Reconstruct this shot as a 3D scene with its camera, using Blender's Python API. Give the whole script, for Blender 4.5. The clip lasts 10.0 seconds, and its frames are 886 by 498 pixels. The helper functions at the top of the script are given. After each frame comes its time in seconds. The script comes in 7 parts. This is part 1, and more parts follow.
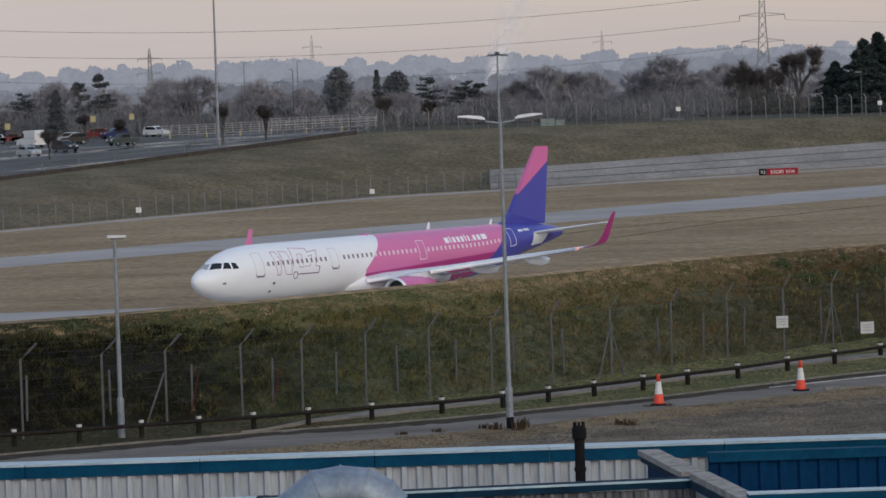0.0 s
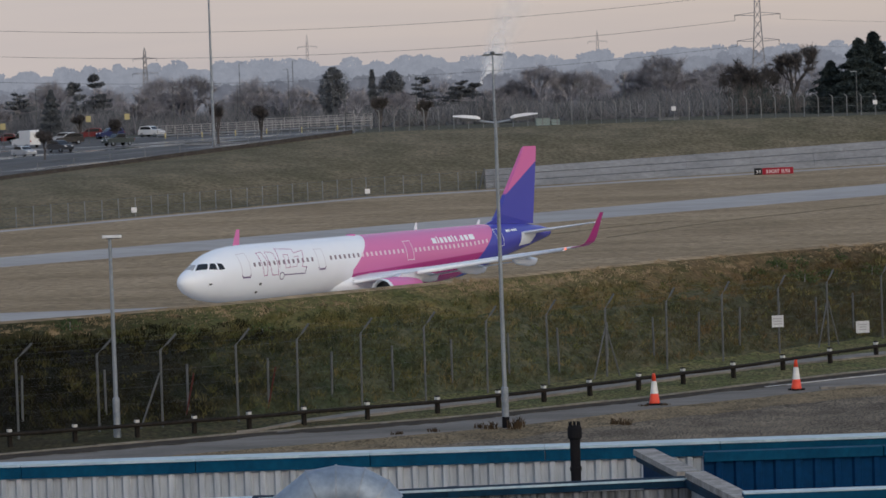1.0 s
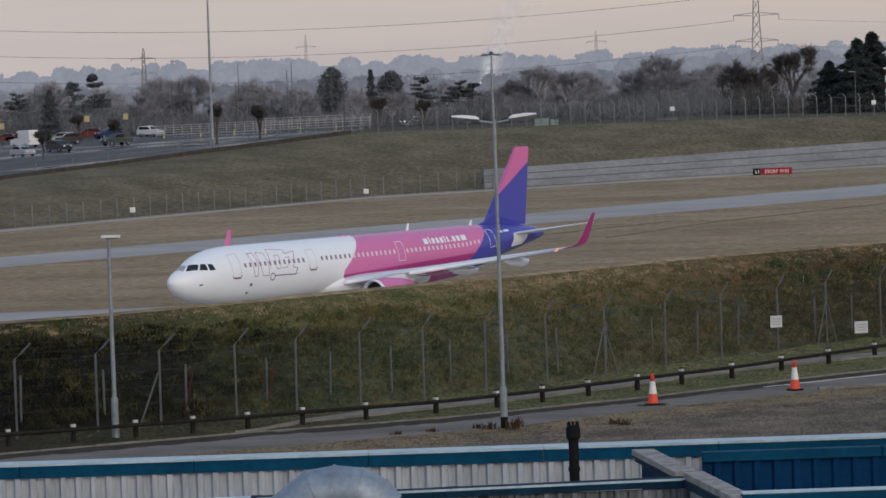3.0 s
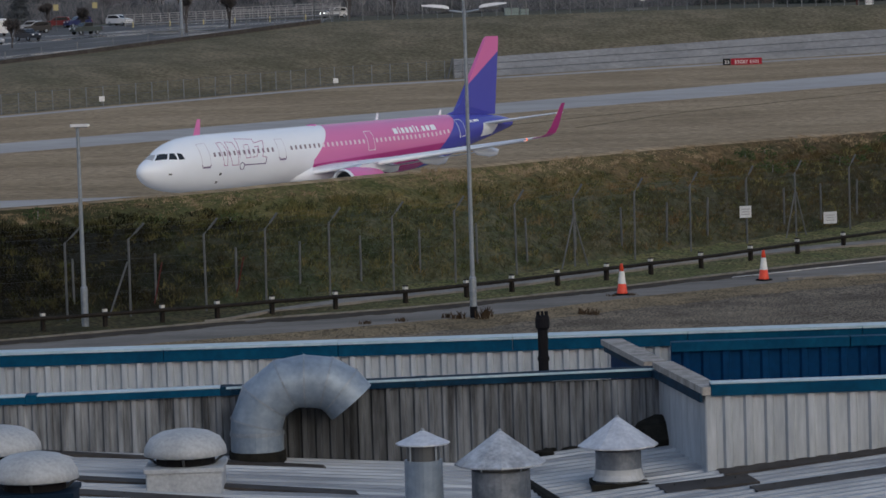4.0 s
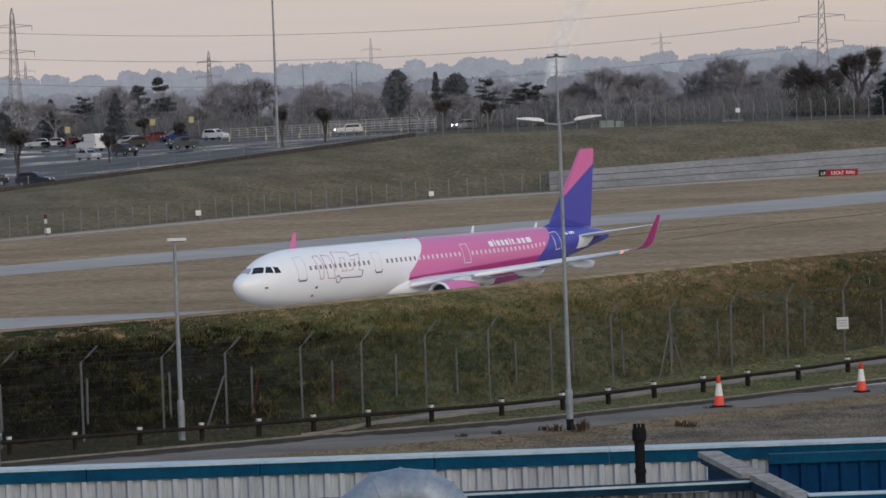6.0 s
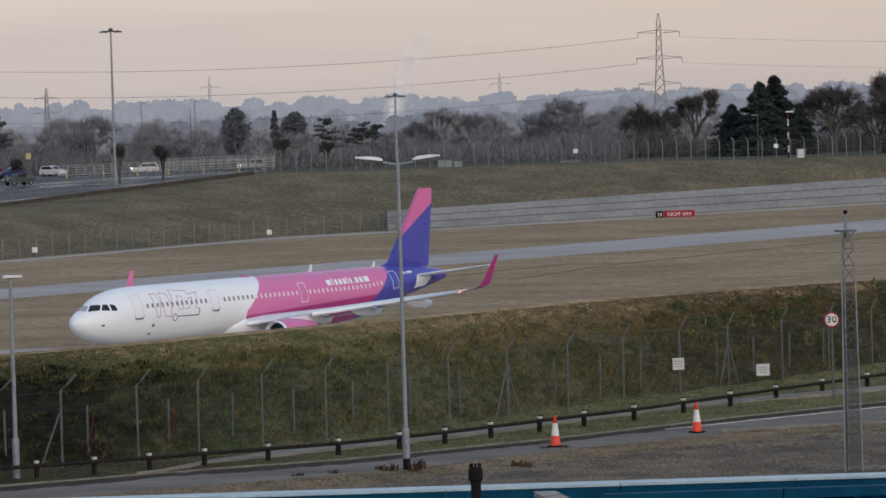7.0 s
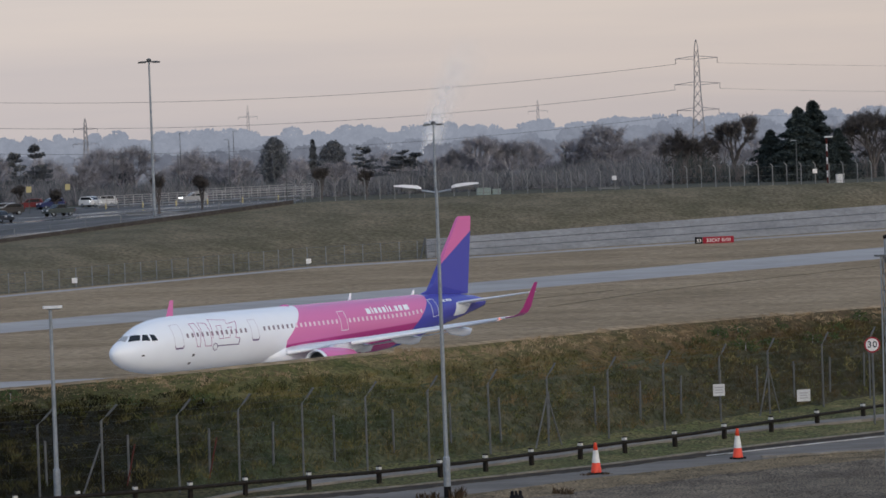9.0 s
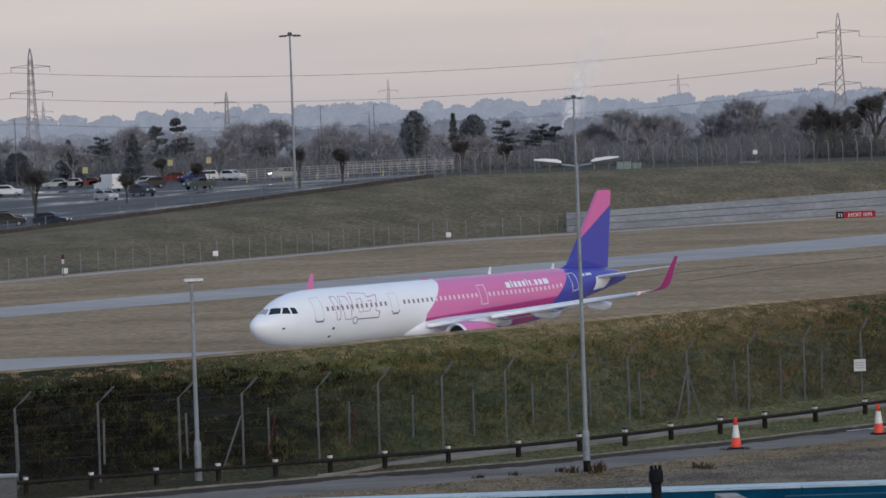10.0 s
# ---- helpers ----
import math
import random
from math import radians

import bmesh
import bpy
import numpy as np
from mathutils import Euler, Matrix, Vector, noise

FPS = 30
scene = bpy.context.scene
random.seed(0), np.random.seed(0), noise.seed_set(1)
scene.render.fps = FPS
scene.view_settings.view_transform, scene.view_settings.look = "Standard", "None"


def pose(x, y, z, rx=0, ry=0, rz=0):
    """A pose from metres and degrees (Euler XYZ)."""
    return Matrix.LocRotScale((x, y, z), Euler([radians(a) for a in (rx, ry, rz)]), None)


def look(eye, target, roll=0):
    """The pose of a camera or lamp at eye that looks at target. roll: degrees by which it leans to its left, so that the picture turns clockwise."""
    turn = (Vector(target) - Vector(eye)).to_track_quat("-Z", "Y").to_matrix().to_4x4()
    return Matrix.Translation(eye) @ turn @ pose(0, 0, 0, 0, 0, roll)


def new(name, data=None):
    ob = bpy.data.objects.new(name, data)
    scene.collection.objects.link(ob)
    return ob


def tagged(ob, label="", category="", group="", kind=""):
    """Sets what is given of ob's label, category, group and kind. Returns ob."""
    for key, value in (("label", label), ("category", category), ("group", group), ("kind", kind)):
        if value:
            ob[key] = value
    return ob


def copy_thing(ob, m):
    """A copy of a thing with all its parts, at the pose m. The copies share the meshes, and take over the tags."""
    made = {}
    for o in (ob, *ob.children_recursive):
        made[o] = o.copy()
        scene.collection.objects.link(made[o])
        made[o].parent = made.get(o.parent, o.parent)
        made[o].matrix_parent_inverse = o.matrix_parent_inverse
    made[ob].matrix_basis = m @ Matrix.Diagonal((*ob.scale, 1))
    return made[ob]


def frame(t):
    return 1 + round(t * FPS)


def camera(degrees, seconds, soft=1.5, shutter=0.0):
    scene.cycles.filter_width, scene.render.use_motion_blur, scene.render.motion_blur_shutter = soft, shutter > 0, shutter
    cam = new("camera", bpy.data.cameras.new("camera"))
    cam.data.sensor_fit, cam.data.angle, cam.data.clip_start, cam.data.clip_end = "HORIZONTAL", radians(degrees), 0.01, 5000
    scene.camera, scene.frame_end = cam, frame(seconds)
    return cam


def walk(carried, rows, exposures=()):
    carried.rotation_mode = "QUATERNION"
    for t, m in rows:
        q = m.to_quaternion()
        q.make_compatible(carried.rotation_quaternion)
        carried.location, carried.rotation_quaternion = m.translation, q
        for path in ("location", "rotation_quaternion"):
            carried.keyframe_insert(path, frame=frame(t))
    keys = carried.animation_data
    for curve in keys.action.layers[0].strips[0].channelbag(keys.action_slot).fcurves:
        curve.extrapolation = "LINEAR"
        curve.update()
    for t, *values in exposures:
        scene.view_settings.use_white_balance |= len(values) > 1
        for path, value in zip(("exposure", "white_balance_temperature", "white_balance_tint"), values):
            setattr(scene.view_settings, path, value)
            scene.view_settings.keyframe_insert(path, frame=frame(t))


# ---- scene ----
EYE = (0.0, 0.0, 14.8)
cam = camera(14.89, 10.0, soft=1.6)
# seconds, pan to the right, tilt, lean, in degrees
PATH = [
    (0, -0.101, -2.286, -1.973), (0.5, -0.018, -2.283, -2.004), (1, -0.024, -2.294, -2.016), (1.5, -0.032, -2.291, -1.979),
    (2, -0.003, -2.291, -1.948), (3.5, -0.000, -2.300, -1.999), (3.6, 0.019, -2.395, -1.972), (3.7, -0.016, -2.656, -1.944),
    (3.8, -0.055, -3.351, -1.917), (3.9, 0.251, -3.686, -1.889), (4, 0.451, -4.173, -1.862), (4.1, 0.524, -4.306, -1.868),
    (4.2, 0.548, -4.431, -1.873), (4.3, 0.571, -4.622, -1.879), (4.4, 0.625, -4.729, -1.884), (4.5, 0.666, -4.885, -1.890),
    (4.6, 0.692, -5.008, -1.879), (4.7, 0.683, -4.702, -1.867), (4.8, 0.514, -4.010, -1.856), (4.9, 0.581, -3.449, -1.845),
    (5, 0.662, -2.718, -1.834), (5.1, 0.733, -2.391, -1.908), (5.2, 0.702, -2.005, -1.982), (5.3, -0.128, -1.841, -2.056),
    (5.4, -0.173, -2.102, -2.130), (5.5, -0.358, -2.098, -2.204), (5.6, -0.654, -2.277, -2.204), (5.7, -1.172, -2.277, -2.205),
    (6.8, 0.624, -1.815, -1.715), (6.9, 1.161, -1.763, -1.711), (7, 1.659, -1.646, -1.707), (7.1, 2.055, -1.558, -1.754),
    (7.2, 2.337, -1.479, -1.802), (7.3, 2.285, -1.391, -1.849), (7.4, 2.246, -1.341, -1.897), (7.5, 2.173, -1.290, -1.944),
    (7.6, 2.075, -1.248, -1.942), (7.7, 2.067, -1.220, -1.938), (7.8, 2.049, -1.171, -1.936), (8, 2.000, -1.113, -1.930),
    (8.5, 1.888, -1.082, -1.907), (8.7, 1.798, -1.076, -1.998), (9, 1.012, -1.154, -2.134), (9.2, 0.290, -1.227, -2.112),
    (9.5, -0.543, -1.323, -2.078), (9.7, -0.909, -1.378, -2.067), (10, -1.367, -1.510, -2.050),
]


def aim(pan, tilt, lean):
    a, b = radians(pan), radians(tilt)
    way = Vector((math.sin(a) * math.cos(b), math.cos(a) * math.cos(b), math.sin(b)))
    return look(EYE, Vector(EYE) + way * 100, lean)


LEVELS = ((0.0, -0.1, 5870), (3.3, -0.12, 5850), (4.0, -0.28, 5720), (4.7, -0.14, 5680), (5.1, -0.06, 5800), (5.5, -0.02, 5950), (8.3, -0.02, 5880), (9.4, -0.05, 5640), (10.0, -0.05, 5600))
walk(cam, [(t, aim(p, e, r)) for t, p, e, r in PATH], [(t, ev, k, 10.0) for t, ev, k in LEVELS])

# ---- light ----
SUN_UP, SUN_TURN = radians(24), radians(150)
world = bpy.data.worlds.new("world")
scene.world = world
world.use_nodes = True
wn, wl = world.node_tree.nodes, world.node_tree.links
wn.clear()
w_out = wn.new("ShaderNodeOutputWorld")
w_sky = wn.new("ShaderNodeTexSky")
w_sky.sky_type, w_sky.sun_disc, w_sky.sun_elevation, w_sky.sun_rotation = "NISHITA", False, SUN_UP, SUN_TURN
w_sky.air_density, w_sky.dust_density = 1.5, 6.0
w_bg = wn.new("ShaderNodeBackground")
w_bg.inputs[1].default_value = 0.05
w_cloud = wn.new("ShaderNodeBackground")
w_add = wn.new("ShaderNodeAddShader")
w_tc = wn.new("ShaderNodeTexCoord")
w_map = wn.new("ShaderNodeMapping")
w_map.inputs["Scale"].default_value = (1.0, 1.0, 14.0)
w_noise = wn.new("ShaderNodeTexNoise")
w_noise.inputs["Scale"].default_value, w_noise.inputs["Detail"].default_value = 2.2, 5.0
w_ramp = wn.new("ShaderNodeValToRGB")
w_ramp.color_ramp.elements[0].position, w_ramp.color_ramp.elements[1].position = 0.35, 0.7
w_ramp.color_ramp.elements[0].color = (0.63, 0.54, 0.50, 1)
w_ramp.color_ramp.elements[1].color = (0.84, 0.685, 0.565, 1)
w_sep = wn.new("ShaderNodeSeparateXYZ")
w_rng = wn.new("ShaderNodeMapRange")
w_rng.inputs[1].default_value, w_rng.inputs[2].default_value = 0.06, 0.4
w_mix = wn.new("ShaderNodeMix")
w_mix.data_type = "RGBA"
w_mix.inputs[7].default_value = (0.31, 0.38, 0.50, 1)
wl.new(w_tc.outputs["Generated"], w_sep.inputs[0])
wl.new(w_sep.outputs[2], w_rng.inputs[0])
wl.new(w_rng.outputs[0], w_mix.inputs[0])
wl.new(w_tc.outputs["Generated"], w_map.inputs[0])
wl.new(w_map.outputs[0], w_noise.inputs["Vector"])
wl.new(w_noise.outputs[0], w_ramp.inputs[0])
w_east = wn.new("ShaderNodeMapRange")
w_east.inputs[1].default_value, w_east.inputs[2].default_value = -0.16, 0.2
w_warm = wn.new("ShaderNodeMix")
w_warm.data_type, w_warm.blend_type = "RGBA", "MULTIPLY"
w_warm.inputs[7].default_value = (1.03, 0.99, 0.92, 1)
wl.new(w_sep.outputs[0], w_east.inputs[0])
wl.new(w_east.outputs[0], w_warm.inputs[0])
wl.new(w_ramp.outputs[0], w_warm.inputs[6])
wl.new(w_warm.outputs[2], w_mix.inputs[6])
wl.new(w_mix.outputs[2], w_cloud.inputs[0])
w_cloud.inputs[1].default_value = 0.85
wl.new(w_sky.outputs[0], w_bg.inputs[0])
wl.new(w_bg.outputs[0], w_add.inputs[0])
wl.new(w_cloud.outputs[0], w_add.inputs[1])
wl.new(w_add.outputs[0], w_out.inputs[0])
sun = new("sun", bpy.data.lights.new("sun", "SUN"))
sun.data.energy, sun.data.angle, sun.data.color = 0.5, radians(25), (1.0, 0.94, 0.86)
sun.matrix_world = look((0, 0, 0), (-math.sin(SUN_TURN) * math.cos(SUN_UP), -math.cos(SUN_TURN) * math.cos(SUN_UP), -math.sin(SUN_UP)))

# ---- materials ----
def mat(name, color, rough=0.7, metal=0.0, second=None, scale=1.0, fine=None, bump=0.0, vary=0.0, stretch=(1, 1, 1), glow=0.0, detail=6.0, grain=0.22):
    """A surface with two scales of colour variation and fine relief, in metres."""
    m = bpy.data.materials.new(name)
    m.use_nodes = True
    n, l = m.node_tree.nodes, m.node_tree.links
    b = n["Principled BSDF"]
    b.inputs["Roughness"].default_value, b.inputs["Metallic"].default_value = rough, metal
    b.inputs["Base Color"].default_value = (*color, 1)
    b.inputs["Specular IOR Level"].default_value = 0.5 if rough < 0.6 else 0.12
    if glow:
        b.inputs["Emission Color"].default_value, b.inputs["Emission Strength"].default_value = (*color, 1), glow
    if second is None and not bump:
        return m
    tc = n.new("ShaderNodeTexCoord")
    mp = n.new("ShaderNodeMapping")
    mp.inputs["Scale"].default_value = stretch
    l.new(tc.outputs["Object"], mp.inputs[0])
    big = n.new("ShaderNodeTexNoise")
    big.inputs["Scale"].default_value, big.inputs["Detail"].default_value = 1.0 / scale, detail
    big.inputs["Roughness"].default_value = 0.65
    l.new(mp.outputs[0], big.inputs["Vector"])
    small = n.new("ShaderNodeTexNoise")
    small.inputs["Scale"].default_value, small.inputs["Detail"].default_value = 1.0 / (fine or scale * 0.12), 4.0
    l.new(mp.outputs[0], small.inputs["Vector"])
    ramp = n.new("ShaderNodeValToRGB")
    ramp.color_ramp.elements[0].position, ramp.color_ramp.elements[1].position = 0.36, 0.64
    ramp.color_ramp.elements[0].color, ramp.color_ramp.elements[1].color = (*color, 1), (*(second or color), 1)
    l.new(big.outputs[0], ramp.inputs[0])
    last = ramp.outputs[0]
    mix = n.new("ShaderNodeMix")
    mix.data_type, mix.blend_type = "RGBA", "OVERLAY"
    mix.inputs[0].default_value = grain
    spread = n.new("ShaderNodeMapRange")
    spread.inputs[1].default_value, spread.inputs[2].default_value = 0.5 - 0.16 / (0.4 + grain), 0.5 + 0.16 / (0.4 + grain)
    spread.inputs[3].default_value, spread.inputs[4].default_value = 0.12, 0.88
    l.new(last, mix.inputs[6])
    l.new(small.outputs[0], spread.inputs[0])
    l.new(spread.outputs[0], mix.inputs[7])
    last = mix.outputs[2]
    if vary:
        info = n.new("ShaderNodeObjectInfo")
        hsv = n.new("ShaderNodeHueSaturation")
        rng = n.new("ShaderNodeMapRange")
        rng.inputs[3].default_value, rng.inputs[4].default_value = 1 - vary, 1 + vary
        l.new(info.outputs["Random"], rng.inputs[0])
        l.new(rng.outputs[0], hsv.inputs["Value"])
        l.new(last, hsv.inputs["Color"])
        last = hsv.outputs[0]
    l.new(last, b.inputs["Base Color"])
    if glow:
        l.new(last, b.inputs["Emission Color"])
    if bump:
        bp = n.new("ShaderNodeBump")
        bp.inputs["Strength"].default_value, bp.inputs["Distance"].default_value = 0.6, bump
        l.new(small.outputs[0], bp.inputs["Height"])
        l.new(bp.outputs[0], b.inputs["Normal"])
    return m


M = dict(
    gravel=mat("gravel", (0.085, 0.07, 0.052), 0.95, second=(0.185, 0.15, 0.108), scale=2.2, fine=0.07, bump=0.05, grain=1.0),
    dry_verge=mat("dry_verge", (0.11, 0.085, 0.05), 0.95, second=(0.225, 0.168, 0.098), scale=1.2, fine=0.08, bump=0.06, grain=0.9),
    road=mat("road_asphalt", (0.122, 0.11, 0.097), 0.9, second=(0.205, 0.187, 0.164), scale=1.8, fine=0.06, bump=0.01, stretch=(0.35, 1, 1)),
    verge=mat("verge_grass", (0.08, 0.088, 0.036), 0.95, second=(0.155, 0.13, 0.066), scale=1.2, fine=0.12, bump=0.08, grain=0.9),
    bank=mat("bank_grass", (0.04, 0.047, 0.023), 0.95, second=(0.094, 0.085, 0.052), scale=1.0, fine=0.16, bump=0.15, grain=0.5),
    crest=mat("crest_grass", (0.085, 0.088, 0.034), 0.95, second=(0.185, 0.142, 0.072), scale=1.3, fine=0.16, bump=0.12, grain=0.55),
    field=mat("airfield_grass", (0.215, 0.16, 0.095), 0.95, second=(0.33, 0.25, 0.158), scale=8.0, fine=0.3, bump=0.05, stretch=(0.4, 1, 1), grain=0.5),
    taxi=mat("taxiway_asphalt", (0.30, 0.286, 0.272), 0.8, second=(0.385, 0.366, 0.346), scale=9.0, fine=0.5, bump=0.004, stretch=(0.2, 1, 1)),
    far_bank=mat("far_bank_grass", (0.1, 0.089, 0.053), 0.95, second=(0.168, 0.138, 0.089), scale=7.0, fine=0.5, bump=0.1, grain=0.45),
    carpark=mat("wet_car_park_asphalt", (0.07, 0.068, 0.066), 0.6, second=(0.12, 0.115, 0.11), scale=14.0, fine=0.8, bump=0.004),
    scrub=mat("scrub_ground", (0.05, 0.05, 0.035), 0.95, second=(0.09, 0.085, 0.06), scale=14.0, fine=0.8, bump=0.1),
    # skyline woods glow: distance haze is put into their colour
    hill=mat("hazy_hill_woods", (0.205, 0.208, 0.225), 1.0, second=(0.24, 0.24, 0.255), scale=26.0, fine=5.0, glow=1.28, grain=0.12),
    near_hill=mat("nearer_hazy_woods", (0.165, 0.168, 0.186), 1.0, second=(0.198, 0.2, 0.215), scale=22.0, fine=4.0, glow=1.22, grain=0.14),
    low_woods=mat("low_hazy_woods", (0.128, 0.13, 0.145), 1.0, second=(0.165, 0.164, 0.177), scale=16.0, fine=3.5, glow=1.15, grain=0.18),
    cabinet=mat("pale_green_paint", (0.22, 0.28, 0.27), 0.5),
    galv=mat("galvanised_steel", (0.21, 0.24, 0.275), 0.5, 0.4, second=(0.29, 0.32, 0.355), scale=0.5, fine=0.06),
    post=mat("weathered_steel_post", (0.095, 0.102, 0.106), 0.7, 0.15, second=(0.14, 0.146, 0.15), scale=0.6, fine=0.06),
    faded_print=mat("faded_print", (0.33, 0.335, 0.35), 0.8),
    far_post=mat("pale_concrete_post", (0.16, 0.168, 0.176), 0.8, second=(0.22, 0.225, 0.23), scale=0.6, fine=0.1),
    wood=mat("dark_stained_timber", (0.014, 0.012, 0.011), 0.8, second=(0.028, 0.024, 0.02), scale=0.4, fine=0.04, bump=0.01),
    white_band=mat("white_reflector", (0.5, 0.5, 0.48), 0.5),
    orange=mat("cone_orange", (0.74, 0.07, 0.025), 0.5, second=(0.62, 0.055, 0.02), scale=0.3),
    cone_white=mat("cone_sleeve", (0.75, 0.75, 0.73), 0.45, second=(0.62, 0.62, 0.6), scale=0.2),
    black=mat("black_rubber", (0.011, 0.011, 0.013), 0.85),
    board=mat("white_board", (0.72, 0.73, 0.74), 0.5, second=(0.62, 0.62, 0.63), scale=0.4),
    board_grey=mat("weathered_grey_board", (0.46, 0.475, 0.5), 0.6, second=(0.54, 0.55, 0.575), scale=0.4),
    dull_red=mat("faded_red_bar", (0.085, 0.022, 0.02), 0.8),
    red=mat("sign_red", (0.29, 0.018, 0.035), 0.6),
    clad_white=mat("white_cladding", (0.31, 0.335, 0.36), 0.5, second=(0.43, 0.455, 0.48), scale=1.3, fine=0.15, stretch=(3, 1, 0.4)),
    clad_dirty_shaded=mat("stained_cladding", (0.06, 0.062, 0.066), 0.7, second=(0.36, 0.378, 0.40), scale=0.55, fine=0.09, stretch=(2.2, 1, 0.2)),
    clad_blue=mat("blue_cladding", (0.001, 0.024, 0.078), 0.8, second=(0.002, 0.034, 0.1), scale=1.0),
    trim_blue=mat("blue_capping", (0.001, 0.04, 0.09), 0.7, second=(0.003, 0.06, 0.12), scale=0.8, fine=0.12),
    # pale tone paints the daylight on the blue capping's top into its colour
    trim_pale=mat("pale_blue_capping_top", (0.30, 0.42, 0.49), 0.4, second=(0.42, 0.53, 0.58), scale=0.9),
    trim_dark=mat("dirty_blue_capping", (0.003, 0.014, 0.03), 0.75, second=(0.006, 0.034, 0.065), scale=0.7),
    stone=mat("weathered_capping", (0.2, 0.185, 0.165), 0.8, second=(0.38, 0.36, 0.335), scale=0.35, fine=0.05),
    roof=mat("weathered_metal_roof", (0.19, 0.205, 0.23), 0.42, second=(0.46, 0.475, 0.49), scale=0.9, fine=0.2, stretch=(0.22, 2.2, 1)),
    rooflight=mat("dirty_rooflight", (0.04, 0.035, 0.032), 0.65, second=(0.07, 0.063, 0.058), scale=0.6),
    moss=mat("black_moss", (0.012, 0.012, 0.011), 0.95, second=(0.026, 0.025, 0.02), scale=0.15, bump=0.03),
    duct=mat("spiral_duct", (0.19, 0.235, 0.295), 0.5, 0.35, second=(0.28, 0.33, 0.385), scale=0.6, fine=0.1),
    cowl=mat("weathered_cowl", (0.40, 0.42, 0.47), 0.5, 0.2, second=(0.56, 0.58, 0.62), scale=0.3, fine=0.05),
    cowl_dark=mat("tarnished_cowl", (0.25, 0.265, 0.285), 0.55, 0.25, second=(0.5, 0.52, 0.56), scale=0.25, fine=0.05),
    cowl_shaft=mat("tarnished_blue_grey_zinc", (0.1, 0.115, 0.14), 0.55, 0.3, second=(0.2, 0.22, 0.25), scale=0.3, fine=0.05),
    grp=mat("chalky_dome", (0.33, 0.345, 0.36), 0.7, second=(0.44, 0.455, 0.47), scale=0.5, fine=0.05),
    navy=mat("navy_paint", (0.004, 0.014, 0.03), 0.7),
    white_paint=mat("aircraft_white", (0.80, 0.83, 0.87), 0.25),
    wing_grey=mat("wing_grey", (0.66, 0.69, 0.73), 0.32, second=(0.74, 0.77, 0.81), scale=2.0),
    pink=mat("aircraft_pink", (0.60, 0.16, 0.37), 0.25),
    magenta=mat("aircraft_magenta", (0.33, 0.02, 0.16), 0.28),
    indigo=mat("aircraft_indigo", (0.045, 0.04, 0.27), 0.28),
    glass_dark=mat("dark_window", (0.015, 0.017, 0.02), 0.12),
    # pale base colour stands in for light reflected off the front glass
    windscreen=mat("sky_lit_windscreen", (0.36, 0.37, 0.38), 0.1),
    pane_dark=mat("cabin_pane", (0.26, 0.22, 0.25), 0.2),
    # panes on the pink part: whitish reflection painted into the colour
    pane_pale=mat("blind_drawn_pane", (0.70, 0.55, 0.63), 0.3),
    outline=mat("purple_outline", (0.10, 0.06, 0.16), 0.4),
    door_line=mat("faint_door_line", (0.50, 0.48, 0.54), 0.4),
    outline_pink=mat("pink_outline", (0.36, 0.15, 0.29), 0.4),
    steel_dark=mat("dark_steel", (0.09, 0.095, 0.10), 0.5, 0.4),
    # twigs and evergreens are paled, distance haze put into the base colour
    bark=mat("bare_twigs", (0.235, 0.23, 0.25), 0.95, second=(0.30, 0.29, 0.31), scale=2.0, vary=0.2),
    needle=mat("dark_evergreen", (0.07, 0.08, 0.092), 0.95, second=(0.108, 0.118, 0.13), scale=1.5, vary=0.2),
    concrete=mat("revetment_concrete", (0.17, 0.18, 0.198), 0.7, second=(0.235, 0.247, 0.267), scale=5.0, fine=0.5, bump=0.01, stretch=(0.5, 1, 2)),
    # thicket tone with distance haze painted in
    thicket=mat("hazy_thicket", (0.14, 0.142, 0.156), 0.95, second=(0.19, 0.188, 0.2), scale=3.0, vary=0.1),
    # darker near copies, without the painted haze
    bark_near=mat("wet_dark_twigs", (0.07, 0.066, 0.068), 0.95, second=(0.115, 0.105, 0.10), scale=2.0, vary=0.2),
    needle_near=mat("deep_green_needles", (0.028, 0.04, 0.042), 0.95, second=(0.055, 0.068, 0.066), scale=1.5, vary=0.2),
    # paler again: more painted haze for evergreens farther back
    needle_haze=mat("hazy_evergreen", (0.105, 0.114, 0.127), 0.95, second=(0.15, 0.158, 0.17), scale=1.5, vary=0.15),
    rail_pale=mat("pale_bridge_railing", (0.31, 0.31, 0.315), 0.7, second=(0.4, 0.4, 0.4), scale=1.0),
    # pylon grey is lightened, with the haze of distance in its colour
    pylon_steel=mat("hazy_galvanised_lattice", (0.27, 0.265, 0.275), 0.7),
    kerb_stone=mat("earth_stained_kerb", (0.14, 0.128, 0.108), 0.9, second=(0.215, 0.20, 0.172), scale=0.7, fine=0.08),
    soil=mat("wet_soil", (0.03, 0.024, 0.018), 0.95, second=(0.06, 0.049, 0.036), scale=0.5, fine=0.06, bump=0.02),
    path=mat("worn_pale_path", (0.165, 0.15, 0.13), 0.9, second=(0.25, 0.23, 0.2), scale=1.2, fine=0.1),
    line_white=mat("worn_road_marking", (0.30, 0.29, 0.27), 0.7, second=(0.52, 0.51, 0.48), scale=0.5, fine=0.06),
    tyre=mat("tyre", (0.02, 0.02, 0.02), 0.85),
    lamp_glow=mat("lit_headlamp", (1.0, 0.95, 0.85), 0.3, glow=6.0),
    nav_glow=mat("lit_nav_lamp", (1.0, 0.16, 0.06), 0.3, glow=2.2),
)


